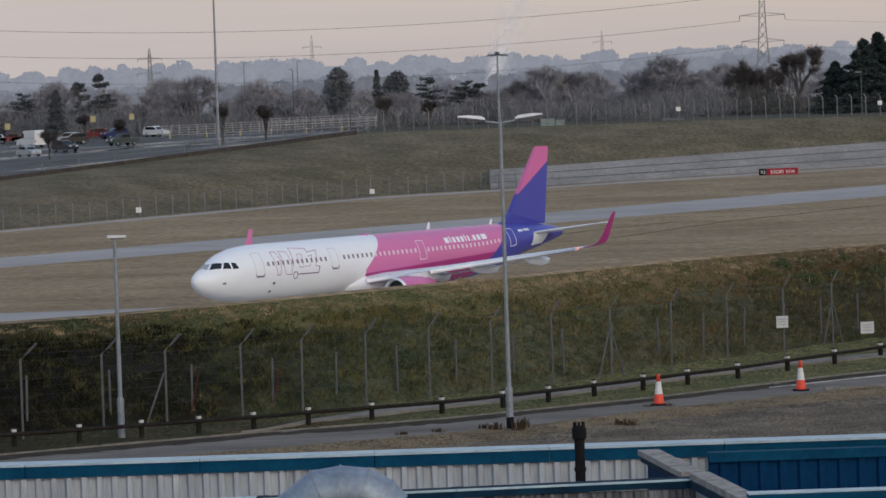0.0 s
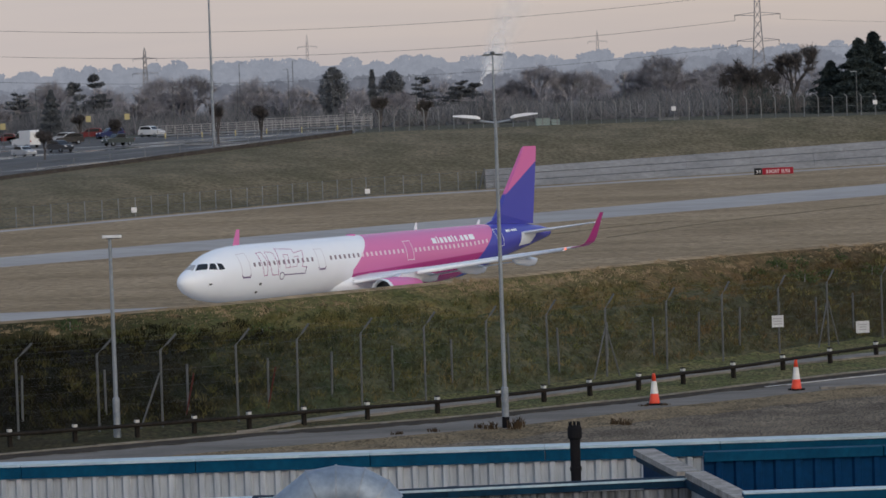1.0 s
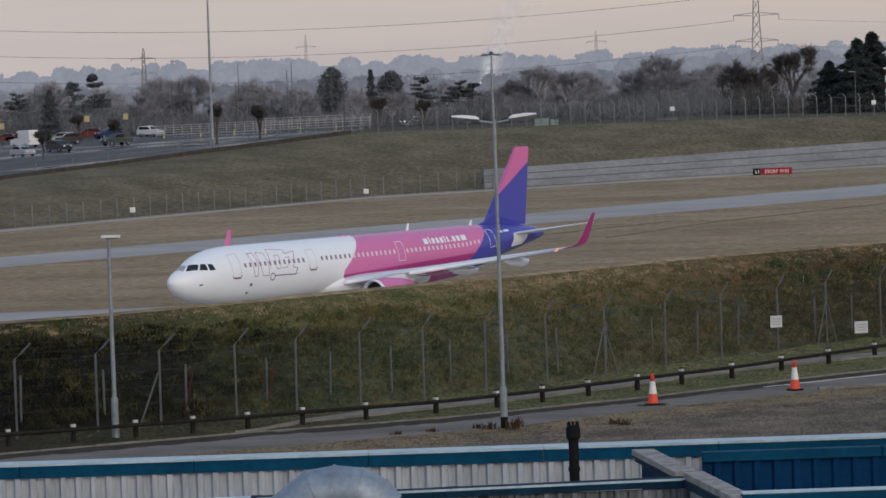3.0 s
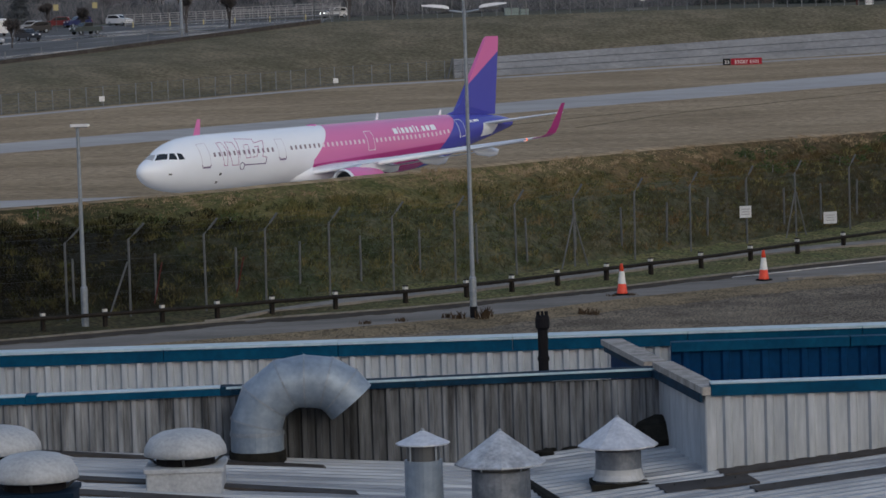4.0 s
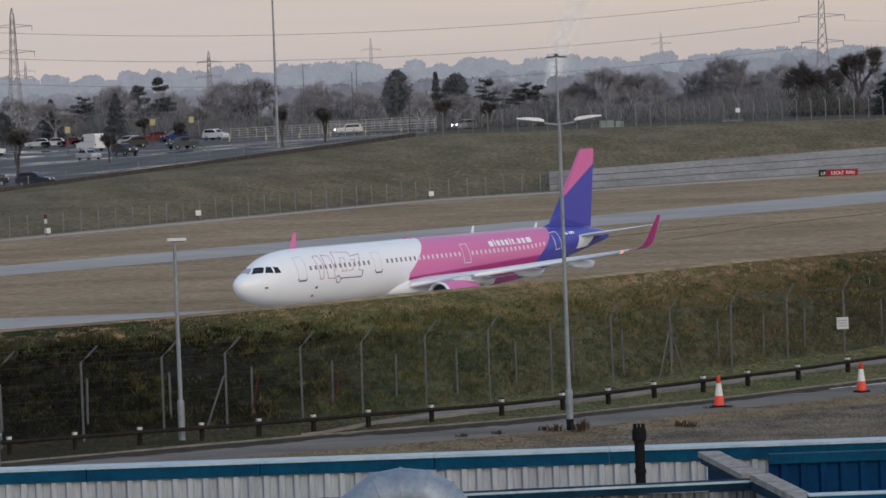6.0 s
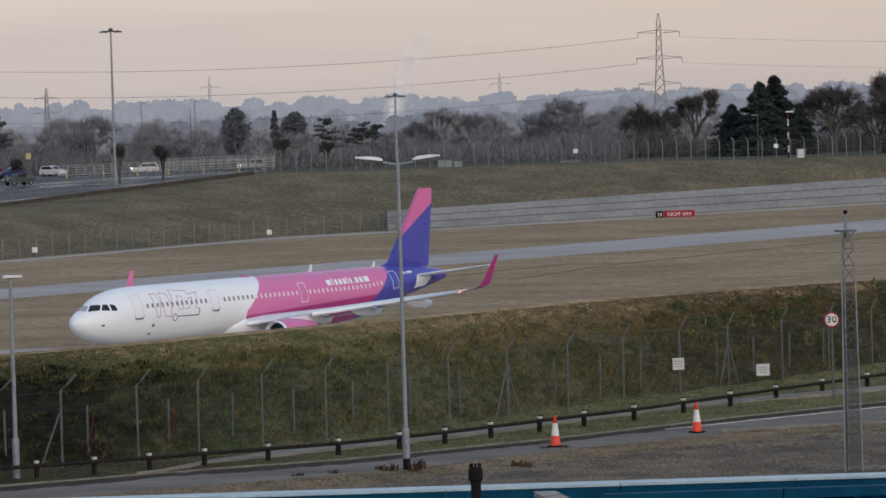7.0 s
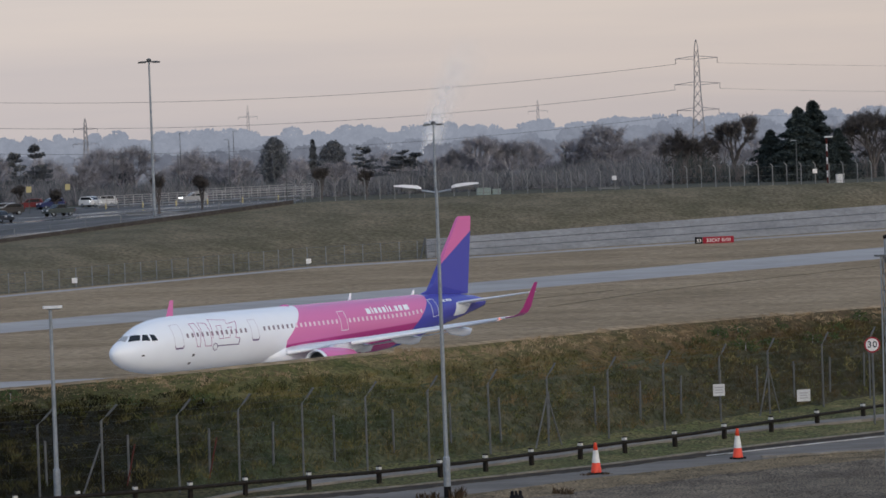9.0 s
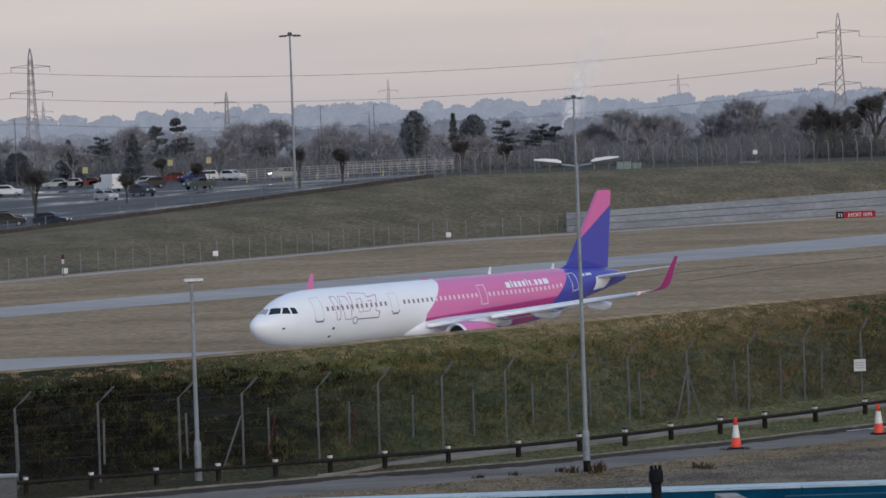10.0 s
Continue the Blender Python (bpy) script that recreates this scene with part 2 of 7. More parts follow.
def haze_as_glow(m):
    """Paints distance haze: near-black base, so only the glowing haze colour shows."""
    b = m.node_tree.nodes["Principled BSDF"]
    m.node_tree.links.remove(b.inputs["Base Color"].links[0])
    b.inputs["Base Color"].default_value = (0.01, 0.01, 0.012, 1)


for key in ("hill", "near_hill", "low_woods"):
    haze_as_glow(M[key])


def tint_along_x(m, stops, ragged=14.0, grain=0.35):
    """Tints growth, staining and painted shade along x: stops of (x in metres, colour factor), with a ragged border."""
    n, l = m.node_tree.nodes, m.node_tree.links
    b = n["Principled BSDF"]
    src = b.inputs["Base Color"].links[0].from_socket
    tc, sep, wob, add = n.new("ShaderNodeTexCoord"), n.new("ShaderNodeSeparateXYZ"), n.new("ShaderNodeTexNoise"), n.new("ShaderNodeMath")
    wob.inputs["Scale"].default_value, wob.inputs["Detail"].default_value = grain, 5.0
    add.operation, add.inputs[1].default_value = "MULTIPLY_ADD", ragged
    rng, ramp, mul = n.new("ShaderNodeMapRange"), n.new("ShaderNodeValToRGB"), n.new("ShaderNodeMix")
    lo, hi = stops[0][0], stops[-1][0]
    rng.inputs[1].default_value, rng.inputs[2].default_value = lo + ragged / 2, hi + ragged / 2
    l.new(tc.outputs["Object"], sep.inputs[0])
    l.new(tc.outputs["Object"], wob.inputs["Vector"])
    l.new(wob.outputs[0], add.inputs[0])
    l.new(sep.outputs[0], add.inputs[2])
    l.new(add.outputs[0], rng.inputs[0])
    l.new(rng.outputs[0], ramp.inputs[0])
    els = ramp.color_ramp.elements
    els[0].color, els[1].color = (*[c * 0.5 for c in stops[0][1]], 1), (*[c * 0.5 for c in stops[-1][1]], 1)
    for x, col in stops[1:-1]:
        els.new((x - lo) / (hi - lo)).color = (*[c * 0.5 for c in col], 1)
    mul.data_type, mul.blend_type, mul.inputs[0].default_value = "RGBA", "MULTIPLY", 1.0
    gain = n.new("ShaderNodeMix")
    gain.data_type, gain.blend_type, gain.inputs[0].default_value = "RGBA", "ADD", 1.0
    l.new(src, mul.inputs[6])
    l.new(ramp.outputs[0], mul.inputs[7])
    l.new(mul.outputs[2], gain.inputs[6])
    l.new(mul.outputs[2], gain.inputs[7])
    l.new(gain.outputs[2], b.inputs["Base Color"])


# greens and browns of growth; the dark ends also hold painted shade and vignetting
tint_along_x(M["bank"], [(-14, (0.1, 0.092, 0.082)), (-9, (0.19, 0.185, 0.155)), (-4, (0.82, 0.93, 0.8)), (3, (1.12, 1.16, 1.05)), (8, (1.12, 1.12, 1.05)), (17, (0.7, 0.68, 0.66))])
# wall stains; the dip at -2.3 to -1.0 also paints the duct's shade
tint_along_x(M["clad_dirty_shaded"], [(-9, (0.9, 0.9, 0.9)), (-3.4, (0.85, 0.85, 0.85)), (-2.3, (0.3, 0.3, 0.3)), (-1.0, (0.34, 0.34, 0.34)), (0.2, (0.75, 0.75, 0.75)), (1.7, (0.5, 0.5, 0.5)), (2.9, (0.8, 0.8, 0.8)), (3.9, (1.0, 1.0, 1.0))], 2.0, 1.2)
# crest and verge: growth tones, with painted edge darkening as on the bank
tint_along_x(M["crest"], [(-15, (0.24, 0.27, 0.22)), (-11, (0.45, 0.5, 0.38)), (-6, (0.72, 0.8, 0.6)), (3, (0.92, 0.92, 0.85)), (9, (0.85, 0.74, 0.72)), (17, (0.52, 0.46, 0.45))])
tint_along_x(M["verge"], [(-13, (0.27, 0.25, 0.23)), (-6, (0.5, 0.48, 0.44)), (2, (0.85, 0.9, 0.75)), (14, (1.0, 1.0, 0.85))])

def wet_patches(m, scale, low=0.08):
    """Standing water: smooth dark patches on a rougher ground."""
    n, l = m.node_tree.nodes, m.node_tree.links
    tc, mp, no, rg = n.new("ShaderNodeTexCoord"), n.new("ShaderNodeMapping"), n.new("ShaderNodeTexNoise"), n.new("ShaderNodeMapRange")
    mp.inputs["Scale"].default_value = (0.5, 1, 1)
    no.inputs["Scale"].default_value, no.inputs["Detail"].default_value = 1 / scale, 4.0
    rg.inputs[1].default_value, rg.inputs[2].default_value, rg.inputs[3].default_value, rg.inputs[4].default_value = 0.5, 0.62, 0.75, low
    l.new(tc.outputs["Object"], mp.inputs[0])
    l.new(mp.outputs[0], no.inputs["Vector"])
    l.new(no.outputs[0], rg.inputs[0])
    l.new(rg.outputs[0], n["Principled BSDF"].inputs["Roughness"])


wet_patches(M["carpark"], 16.0)

# ---- building blocks ----
def mesh_of(name, verts, faces, mats=(), index=None, smooth=False):
    me = bpy.data.meshes.new(name)
    me.from_pydata([tuple(v) for v in verts], [], faces)
    for m in mats:
        me.materials.append(m)
    if index is not None:
        me.polygons.foreach_set("material_index", index)
    if smooth:
        me.polygons.foreach_set("use_smooth", [True] * len(me.polygons))
    me.update()
    return me


class Shape:
    """Gathers vertices and faces of one part."""

    def __init__(self):
        self.v, self.f = [], []

    def add(self, verts, faces):
        o = len(self.v)
        self.v += [tuple(p) for p in verts]
        self.f += [tuple(i + o for i in f) for f in faces]
        return self

    def box(self, x0, y0, z0, x1, y1, z1, m=None, bevel=0.0):
        c = bevel
        if c:
            prof = [(x0 + c, y0), (x1 - c, y0), (x1, y0 + c), (x1, y1 - c), (x1 - c, y1), (x0 + c, y1), (x0, y1 - c), (x0, y0 + c)]
        else:
            prof = [(x0, y0), (x1, y0), (x1, y1), (x0, y1)]
        k = len(prof)
        vs = [(*p, z0) for p in prof] + [(*p, z1) for p in prof]
        if m is not None:
            vs = [m @ Vector(p) for p in vs]
        fs = [tuple(range(k))[::-1], tuple(range(k, 2 * k))] + [(i, (i + 1) % k, k + (i + 1) % k, k + i) for i in range(k)]
        return self.add(vs, fs)

    def tube(self, points, radii, sides=8, cap=True, side_way=None):
        pts = [Vector(p) for p in points]
        rings = []
        for i, p in enumerate(pts):
            a = pts[max(i - 1, 0)]
            b = pts[min(i + 1, len(pts) - 1)]
            d = (b - a).normalized()
            ref = Vector(side_way) if side_way else (Vector((0, 0, 1)) if abs(d.z) < 0.9 else Vector((1, 0, 0)))
            u = d.cross(ref).normalized()
            w = d.cross(u)
            r = radii[i] if isinstance(radii, (list, tuple)) else radii
            rings.append([p + (u * math.cos(k * 2 * math.pi / sides) + w * math.sin(k * 2 * math.pi / sides)) * r for k in range(sides)])
        vs = [q for ring in rings for q in ring]
        fs = [(i * sides + k, i * sides + (k + 1) % sides, (i + 1) * sides + (k + 1) % sides, (i + 1) * sides + k) for i in range(len(pts) - 1) for k in range(sides)]
        if cap:
            fs += [tuple(range(sides))[::-1], tuple(range(len(vs) - sides, len(vs)))]
        return self.add(vs, fs)

    def lathe(self, profile, sides=20, at=(0, 0, 0)):
        """profile: (radius, z) from the bottom up."""
        vs = [(at[0] + r * math.cos(k * 2 * math.pi / sides), at[1] + r * math.sin(k * 2 * math.pi / sides), at[2] + z) for r, z in profile for k in range(sides)]
        fs = [(i * sides + k, i * sides + (k + 1) % sides, (i + 1) * sides + (k + 1) % sides, (i + 1) * sides + k) for i in range(len(profile) - 1) for k in range(sides)]
        fs += [tuple(range(sides))[::-1], tuple(range(len(vs) - sides, len(vs)))]
        return self.add(vs, fs)

    def prism(self, outline, y0, y1):
        """An outline in x, z carried from y0 to y1."""
        k = len(outline)
        vs = [(x, y0, z) for x, z in outline] + [(x, y1, z) for x, z in outline]
        return self.add(vs, [tuple(range(k)), tuple(range(k, 2 * k))[::-1]] + [(i, k + i, k + (i + 1) % k, (i + 1) % k) for i in range(k)])


def part(name, shape, material, parent=None, label="", smooth=False):
    ob = new(name, mesh_of(name, shape.v, shape.f, [material], smooth=smooth))
    ob.parent = parent
    return tagged(ob, label)


def thing(name, label, category, at=(0, 0, 0), rz=0.0, group="", kind=""):
    ob = new(name)
    ob.empty_display_size = 0.2
    ob.matrix_basis = pose(*at, 0, 0, rz)
    return tagged(ob, label, category, group, kind)


# ---- ground ----
def line(x, pts, lo, hi):
    """The y of a ground line at x, straight on past its ends as far as lo and hi."""
    x = min(max(x, lo), hi)
    if x < pts[0][0]:
        a, b = pts[0], pts[1]
    elif x > pts[-1][0]:
        a, b = pts[-2], pts[-1]
    else:
        a, b = next((p, q) for p, q in zip(pts, pts[1:]) if p[0] <= x <= q[0])
    return a[1] + (b[1] - a[1]) * (x - a[0]) / (b[0] - a[0])


ROAD_NEAR = [(-12.3, 94.5), (-4.6, 98.3), (2.0, 102.0), (6.6, 106.4), (12.7, 111.0), (20, 115.5)]
ROAD_FAR = [(-12.8, 98.6), (-6.0, 102.6), (-0.25, 105.2), (6.5, 110.2), (13.3, 116.6), (20, 122.0)]
BARRIER = [(-13.2, 100.8), (-6.0, 104.0), (-4.4, 105.0), (-0.25, 107.0), (3.2, 110.0), (6.5, 113.5), (10.0, 117.0), (13.9, 122.0), (20.0, 129.5)]
FENCE = [(-12.9, 103.0), (-6.4, 106.2), (1.4, 113.8), (8.0, 121.5), (15.0, 130.5)]
STRIP_NEAR = [(-42.0, 323.5), (50.5, 389.0)]
STRIP_FAR = [(-44.0, 337.0), (53.5, 412.0)]
FOOT = [(-50.0, 383.0), (-9.5, 425.0), (5.5, 432.0), (60.0, 460.0)]
TOP = [(-75.0, 415.0), (-56.0, 430.0), (-28.0, 452.0), (-11.0, 470.0), (33.0, 476.0), (63.0, 481.0)]
TOP_Z = [(-75.0, 6.6), (-56.0, 8.3), (-28.0, 10.9), (-11.0, 12.5), (33.0, 12.6), (63.0, 12.4)]


def rise(y):
    return 0.031 * max(0.0, y - 272.0)


def near_line(pts, x):
    return line(x, pts, -30, 42)


def far_line(pts, x):
    return line(x, pts, -130, 160)


CREST_Z = [(-18.0, 8.22), (-12.5, 8.3), (-5.8, 8.52), (0.3, 8.6), (9.5, 8.66), (15.0, 8.58), (19.7, 8.5), (27.0, 8.3)]


def crest_z(x):
    return line(x, CREST_Z, -24, 34)


def ground_rows(x):
    """(y, z, rows to the next, zone) from behind the camera to the far hills."""
    fence = near_line(FENCE, x)
    strip = far_line(STRIP_NEAR, x)
    strip2 = far_line(STRIP_FAR, x)
    foot = far_line(FOOT, x)
    top = far_line(TOP, x)
    tz = line(x, TOP_Z, -90, 120)
    back = 12.6
    return [
        (-400.0, 4.5, 2, "gravel"), (60.0, 5.0, 10, "gravel"), (near_line(ROAD_NEAR, x) - 3.5, 5.28, 8, "dry_verge"),
        (near_line(ROAD_NEAR, x), 5.3, 6, "road"), (near_line(ROAD_FAR, x), 5.3, 4, "verge"), (fence - 0.6, 5.32, 2, "verge"),
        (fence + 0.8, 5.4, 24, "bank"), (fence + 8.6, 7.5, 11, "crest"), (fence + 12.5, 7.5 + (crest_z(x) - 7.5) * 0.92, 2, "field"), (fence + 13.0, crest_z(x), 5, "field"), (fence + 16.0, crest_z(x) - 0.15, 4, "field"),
        (205.0, 0.4, 2, "field"), (214.0, 0.0, 2, "taxi"), (272.0, 0.0, 10, "field"), (strip, rise(strip), 2, "taxi"),
        (strip2, rise(strip2), 8, "field"), (foot - 7.0, rise(foot) - 0.15, 1, "taxi"), (foot - 3.5, rise(foot) - 0.05, 2, "field"), (foot, rise(foot), 10, "far_bank"),
        (top, tz, 8, "back"), (595.0, back, 4, "scrub"), (1200.0, 15.0, 3, "scrub"), (4500.0, 18.0, 0, "scrub")]


def build_ground():
    xs = sorted(set([-3000, -1500, -800, -400, -250, -180] + [round(-140 + 2.5 * i, 2) for i in range(125)] + [round(-26 + 0.5 * i, 2) for i in range(117)] + [220, 300, 450, 800, 1500, 3000]))
    cols = []
    for x in xs:
        keys = ground_rows(x)
        col = []
        for (y, z, n, zone), (y2, z2, *_) in zip(keys, keys[1:]):
            for i in range(n):
                k = i / n
                yy, zz = y + (y2 - y) * k, z + (z2 - z) * k
                if zone in ("bank", "crest"):
                    zz += 0.17 * noise.noise((x * 0.45, yy * 0.45, 1)) + 0.12 * noise.noise((x * 1.7, yy * 1.7, 5)) + 0.1 * noise.noise((x * 0.12, 3, yy * 0.12))
                    if zone == "bank":
                        zz += 0.42 * math.sin(math.pi * k)
                elif zone == "far_bank":
                    zz += 0.5 * noise.noise((x * 0.07, yy * 0.07, 2)) * math.sin(math.pi * k) + 0.9 * math.sin(math.pi * k)
                elif zone in ("gravel", "verge", "dry_verge") and yy > 62:
                    zz += 0.06 * noise.noise((x * 0.8, yy * 0.8, 9))
                col.append((x, yy, zz, zone))
        col.append((x, keys[-1][0], keys[-1][1], "scrub"))
        cols.append(col)
    n = len(cols[0])
    names = ["gravel", "dry_verge", "road", "verge", "bank", "crest", "field", "taxi", "far_bank", "carpark", "scrub"]
    verts = [p[:3] for c in cols for p in c]
    faces, index = [], []
    for i in range(len(cols) - 1):
        for j in range(n - 1):
            faces.append((i * n + j, (i + 1) * n + j, (i + 1) * n + j + 1, i * n + j + 1))
            zone = cols[i][j][3]
            if zone == "back":
                zone = "carpark" if cols[i][j][0] < -13 else "scrub"
            index.append(names.index(zone))
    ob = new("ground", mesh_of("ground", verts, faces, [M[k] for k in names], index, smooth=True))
    tagged(ob, "airfield ground of dry grass, banks, gravel and asphalt strips", "ground", kind="structure")


build_ground()


def build_tracks():
    """Dark mown edges and ruts across the dry grass."""
    for pts in (((16.0, 334.0), (28.3, 352.6), (53.9, 378.6), (80.0, 405.0)), ((-20.0, 318.0), (10.0, 342.0), (24.0, 356.0)), ((20.0, 420.5), (40.0, 438.0), (66.0, 452.0))):
        s, vs = Shape(), []
        n = 120
        for i in range(n + 1):
            x = pts[0][0] + (pts[-1][0] - pts[0][0]) * i / n
            y = line(x, pts, -200, 200) + 0.6 * noise.noise((x * 0.2, 4, 1))
            w = 0.16 + 0.16 * noise.noise((x * 0.7, 2, 8))
            z = rise(y) + 0.02
            vs += [(x, y - w, z - 0.02), (x, y - w, z), (x, y + w, z + 0.03), (x, y + w, z)]
        s.add(vs, [(4 * i + k, 4 * i + 4 + k, 4 * i + 5 + k, 4 * i + 1 + k) for i in range(n) for k in range(3)])
        tagged(part("grass_rut", s, M["far_bank"]), "dark narrow rut across the dry airfield grass", "rut", kind="structure")


build_tracks()


# ---- the airliner ----
STATIONS = [(0.0, 3.54, 3.5, 0.02), (0.12, 3.86, 3.2, 0.30), (0.35, 4.08, 2.96, 0.56), (0.8, 4.34, 2.66, 0.87), (1.4, 4.62, 2.40, 1.16), (2.0, 4.92, 2.22, 1.38),
            (2.6, 5.24, 2.10, 1.54), (3.2, 5.48, 2.0, 1.67), (4.2, 5.72, 1.88, 1.82), (5.5, 5.84, 1.79, 1.93), (7.0, 5.87, 1.74, 1.975), (12.0, 5.87, 1.73, 1.975),
            (18.0, 5.87, 1.73, 1.975), (24.0, 5.87, 1.73, 1.975), (29.5, 5.87, 1.75, 1.975), (32.0, 5.87, 1.93, 1.975), (35.0, 5.87, 2.5, 1.9), (38.0, 5.83, 3.2, 1.63),
            (41.0, 5.66, 3.78, 1.22), (43.0, 5.44, 4.18, 0.82), (44.2, 5.2, 4.42, 0.5), (44.5, 5.02, 4.58, 0.28)]


def hull(x, a):
    """A point of the fuselage's skin at x, at the angle a from the port side upwards."""
    k = next(i for i in range(len(STATIONS) - 1) if x <= STATIONS[i + 1][0] + 1e-6)
    s, e = STATIONS[k], STATIONS[k + 1]
    f = (x - s[0]) / (e[0] - s[0])
    top, bot, w = (s[i] + (e[i] - s[i]) * f for i in (1, 2, 3))
    mid = bot + (top - bot) * 0.52
    c, n = math.cos(a), math.sin(a)
    return Vector((x, -w * c, mid + (top - mid if n > 0 else mid - bot) * n))


def skin_patch(corners, lift=0.012, n=4):
    """A patch on the skin between corners (x, angle) given round."""
    s = Shape()
    (x0, a0), (x1, a1), (x2, a2), (x3, a3) = corners
    vs = []
    for j in range(n + 1):
        for i in range(n + 1):
            u, v = i / n, j / n
            x = (x0 * (1 - u) + x1 * u) * (1 - v) + (x3 * (1 - u) + x2 * u) * v
            a = (a0 * (1 - u) + a1 * u) * (1 - v) + (a3 * (1 - u) + a2 * u) * v
            p, q, r = hull(x, a), hull(x + 0.02, a), hull(x, a + 0.01)
            nrm = (q - p).cross(r - p).normalized()
            if nrm.y * -math.cos(a) + nrm.z * math.sin(a) < 0:
                nrm = -nrm
            vs.append(p + nrm * lift)
    return s.add(vs, [(j * (n + 1) + i, j * (n + 1) + i + 1, (j + 1) * (n + 1) + i + 1, (j + 1) * (n + 1) + i) for j in range(n) for i in range(n)])


def merge(*shapes):
    s = Shape()
    for o in shapes:
        s.add(o.v, o.f)
    return s


def skin_line(pts, width=0.05, lift=0.015):
    """A painted stroke on the port skin along points (x, angle)."""
    s = Shape()
    for (xa, aa), (xb, ab) in zip(pts, pts[1:]):
        n = max(1, int((abs(xb - xa) + 2 * abs(ab - aa)) / 0.35))
        rows = []
        for i in range(n + 1):
            x, a = xa + (xb - xa) * i / n, aa + (ab - aa) * i / n
            p = hull(x, a)
            out = Vector((0, -math.cos(a), math.sin(a)))
            d = (hull(xb, ab) - hull(xa, aa)).normalized()
            w = d.cross(out).normalized() * width / 2
            e = d * width / 2 if i == n else (-d * width / 2 if i == 0 else Vector())
            rows += [p + out * lift + w + e, p + out * lift - w + e]
        s.add(rows, [(2 * i, 2 * i + 1, 2 * i + 3, 2 * i + 2) for i in range(n)])
    return s


def livery():
    """White nose, pink middle with a darker lower band, indigo tail; borders that lean."""
    m = mat("airliner_livery", (0.8, 0.81, 0.84), 0.26)
    n, l = m.node_tree.nodes, m.node_tree.links
    b = n["Principled BSDF"]
    tc, sep = n.new("ShaderNodeTexCoord"), n.new("ShaderNodeSeparateXYZ")
    l.new(tc.outputs["Object"], sep.inputs[0])

    def calc(op, a, c):
        k = n.new("ShaderNodeMath")
        k.operation = op
        for i, v in enumerate((a, c)):
            if isinstance(v, (int, float)):
                k.inputs[i].default_value = v
            else:
                l.new(v, k.inputs[i])
        return k.outputs[0]

    def step(v, width):
        r = n.new("ShaderNodeMapRange")
        r.inputs[1].default_value, r.inputs[2].default_value = -width, width
        l.new(v, r.inputs[0])
        return r.outputs[0]

    def blend(f, a, c):
        k = n.new("ShaderNodeMix")
        k.data_type = "RGBA"
        l.new(f, k.inputs[0])
        for i, v in ((6, a), (7, c)):
            if isinstance(v, tuple):
                k.inputs[i].default_value = (*v, 1)
            else:
                l.new(v, k.inputs[i])
        return k.outputs[2]

    x, z = sep.outputs[0], sep.outputs[2]
    low = calc("MINIMUM", calc("SUBTRACT", 4.9, z), 1.5)
    to_pink = step(calc("SUBTRACT", calc("ADD", x, calc("MULTIPLY", low, 1.15)), 18.75), 0.03)
    band = step(calc("SUBTRACT", calc("ADD", 3.25, calc("MULTIPLY", calc("SUBTRACT", x, 21.0), 0.045)), z), 0.05)
    to_blue = step(calc("SUBTRACT", x, calc("SUBTRACT", 35.7, calc("MULTIPLY", calc("SUBTRACT", 5.85, z), 1.25))), 0.03)
    dirt = n.new("ShaderNodeTexNoise")
    dirt.inputs["Scale"].default_value, dirt.inputs["Detail"].default_value = 0.8, 6.0
    l.new(tc.outputs["Object"], dirt.inputs["Vector"])
    white = blend(dirt.outputs[0], (0.77, 0.80, 0.845), (0.84, 0.87, 0.91))
    pinks = blend(band, (0.60, 0.17, 0.38), (0.37, 0.035, 0.19))
    l.new(blend(to_blue, blend(to_pink, white, pinks), (0.058, 0.062, 0.37)), b.inputs["Base Color"])
    return m


def fin_paint():
    m = mat("fin_livery", (0.05, 0.045, 0.29), 0.28)
    n, l = m.node_tree.nodes, m.node_tree.links
    tc, sep = n.new("ShaderNodeTexCoord"), n.new("ShaderNodeSeparateXYZ")
    l.new(tc.outputs["Object"], sep.inputs[0])
    k = n.new("ShaderNodeMath")
    k.operation, k.inputs[1].default_value, k.inputs[2].default_value = "MULTIPLY_ADD", 0.56, -13.7
    l.new(sep.outputs[0], k.inputs[0])
    d = n.new("ShaderNodeMath")
    d.operation = "SUBTRACT"
    l.new(sep.outputs[2], d.inputs[0])
    l.new(k.outputs[0], d.inputs[1])
    r = n.new("ShaderNodeMapRange")
    r.inputs[1].default_value, r.inputs[2].default_value = -0.04, 0.04
    l.new(d.outputs[0], r.inputs[0])
    mix = n.new("ShaderNodeMix")
    mix.data_type = "RGBA"
    l.new(r.outputs[0], mix.inputs[0])
    mix.inputs[6].default_value, mix.inputs[7].default_value = (0.058, 0.062, 0.37, 1), (0.60, 0.14, 0.36, 1)
    l.new(mix.outputs[2], n["Principled BSDF"].inputs["Base Color"])
    return m


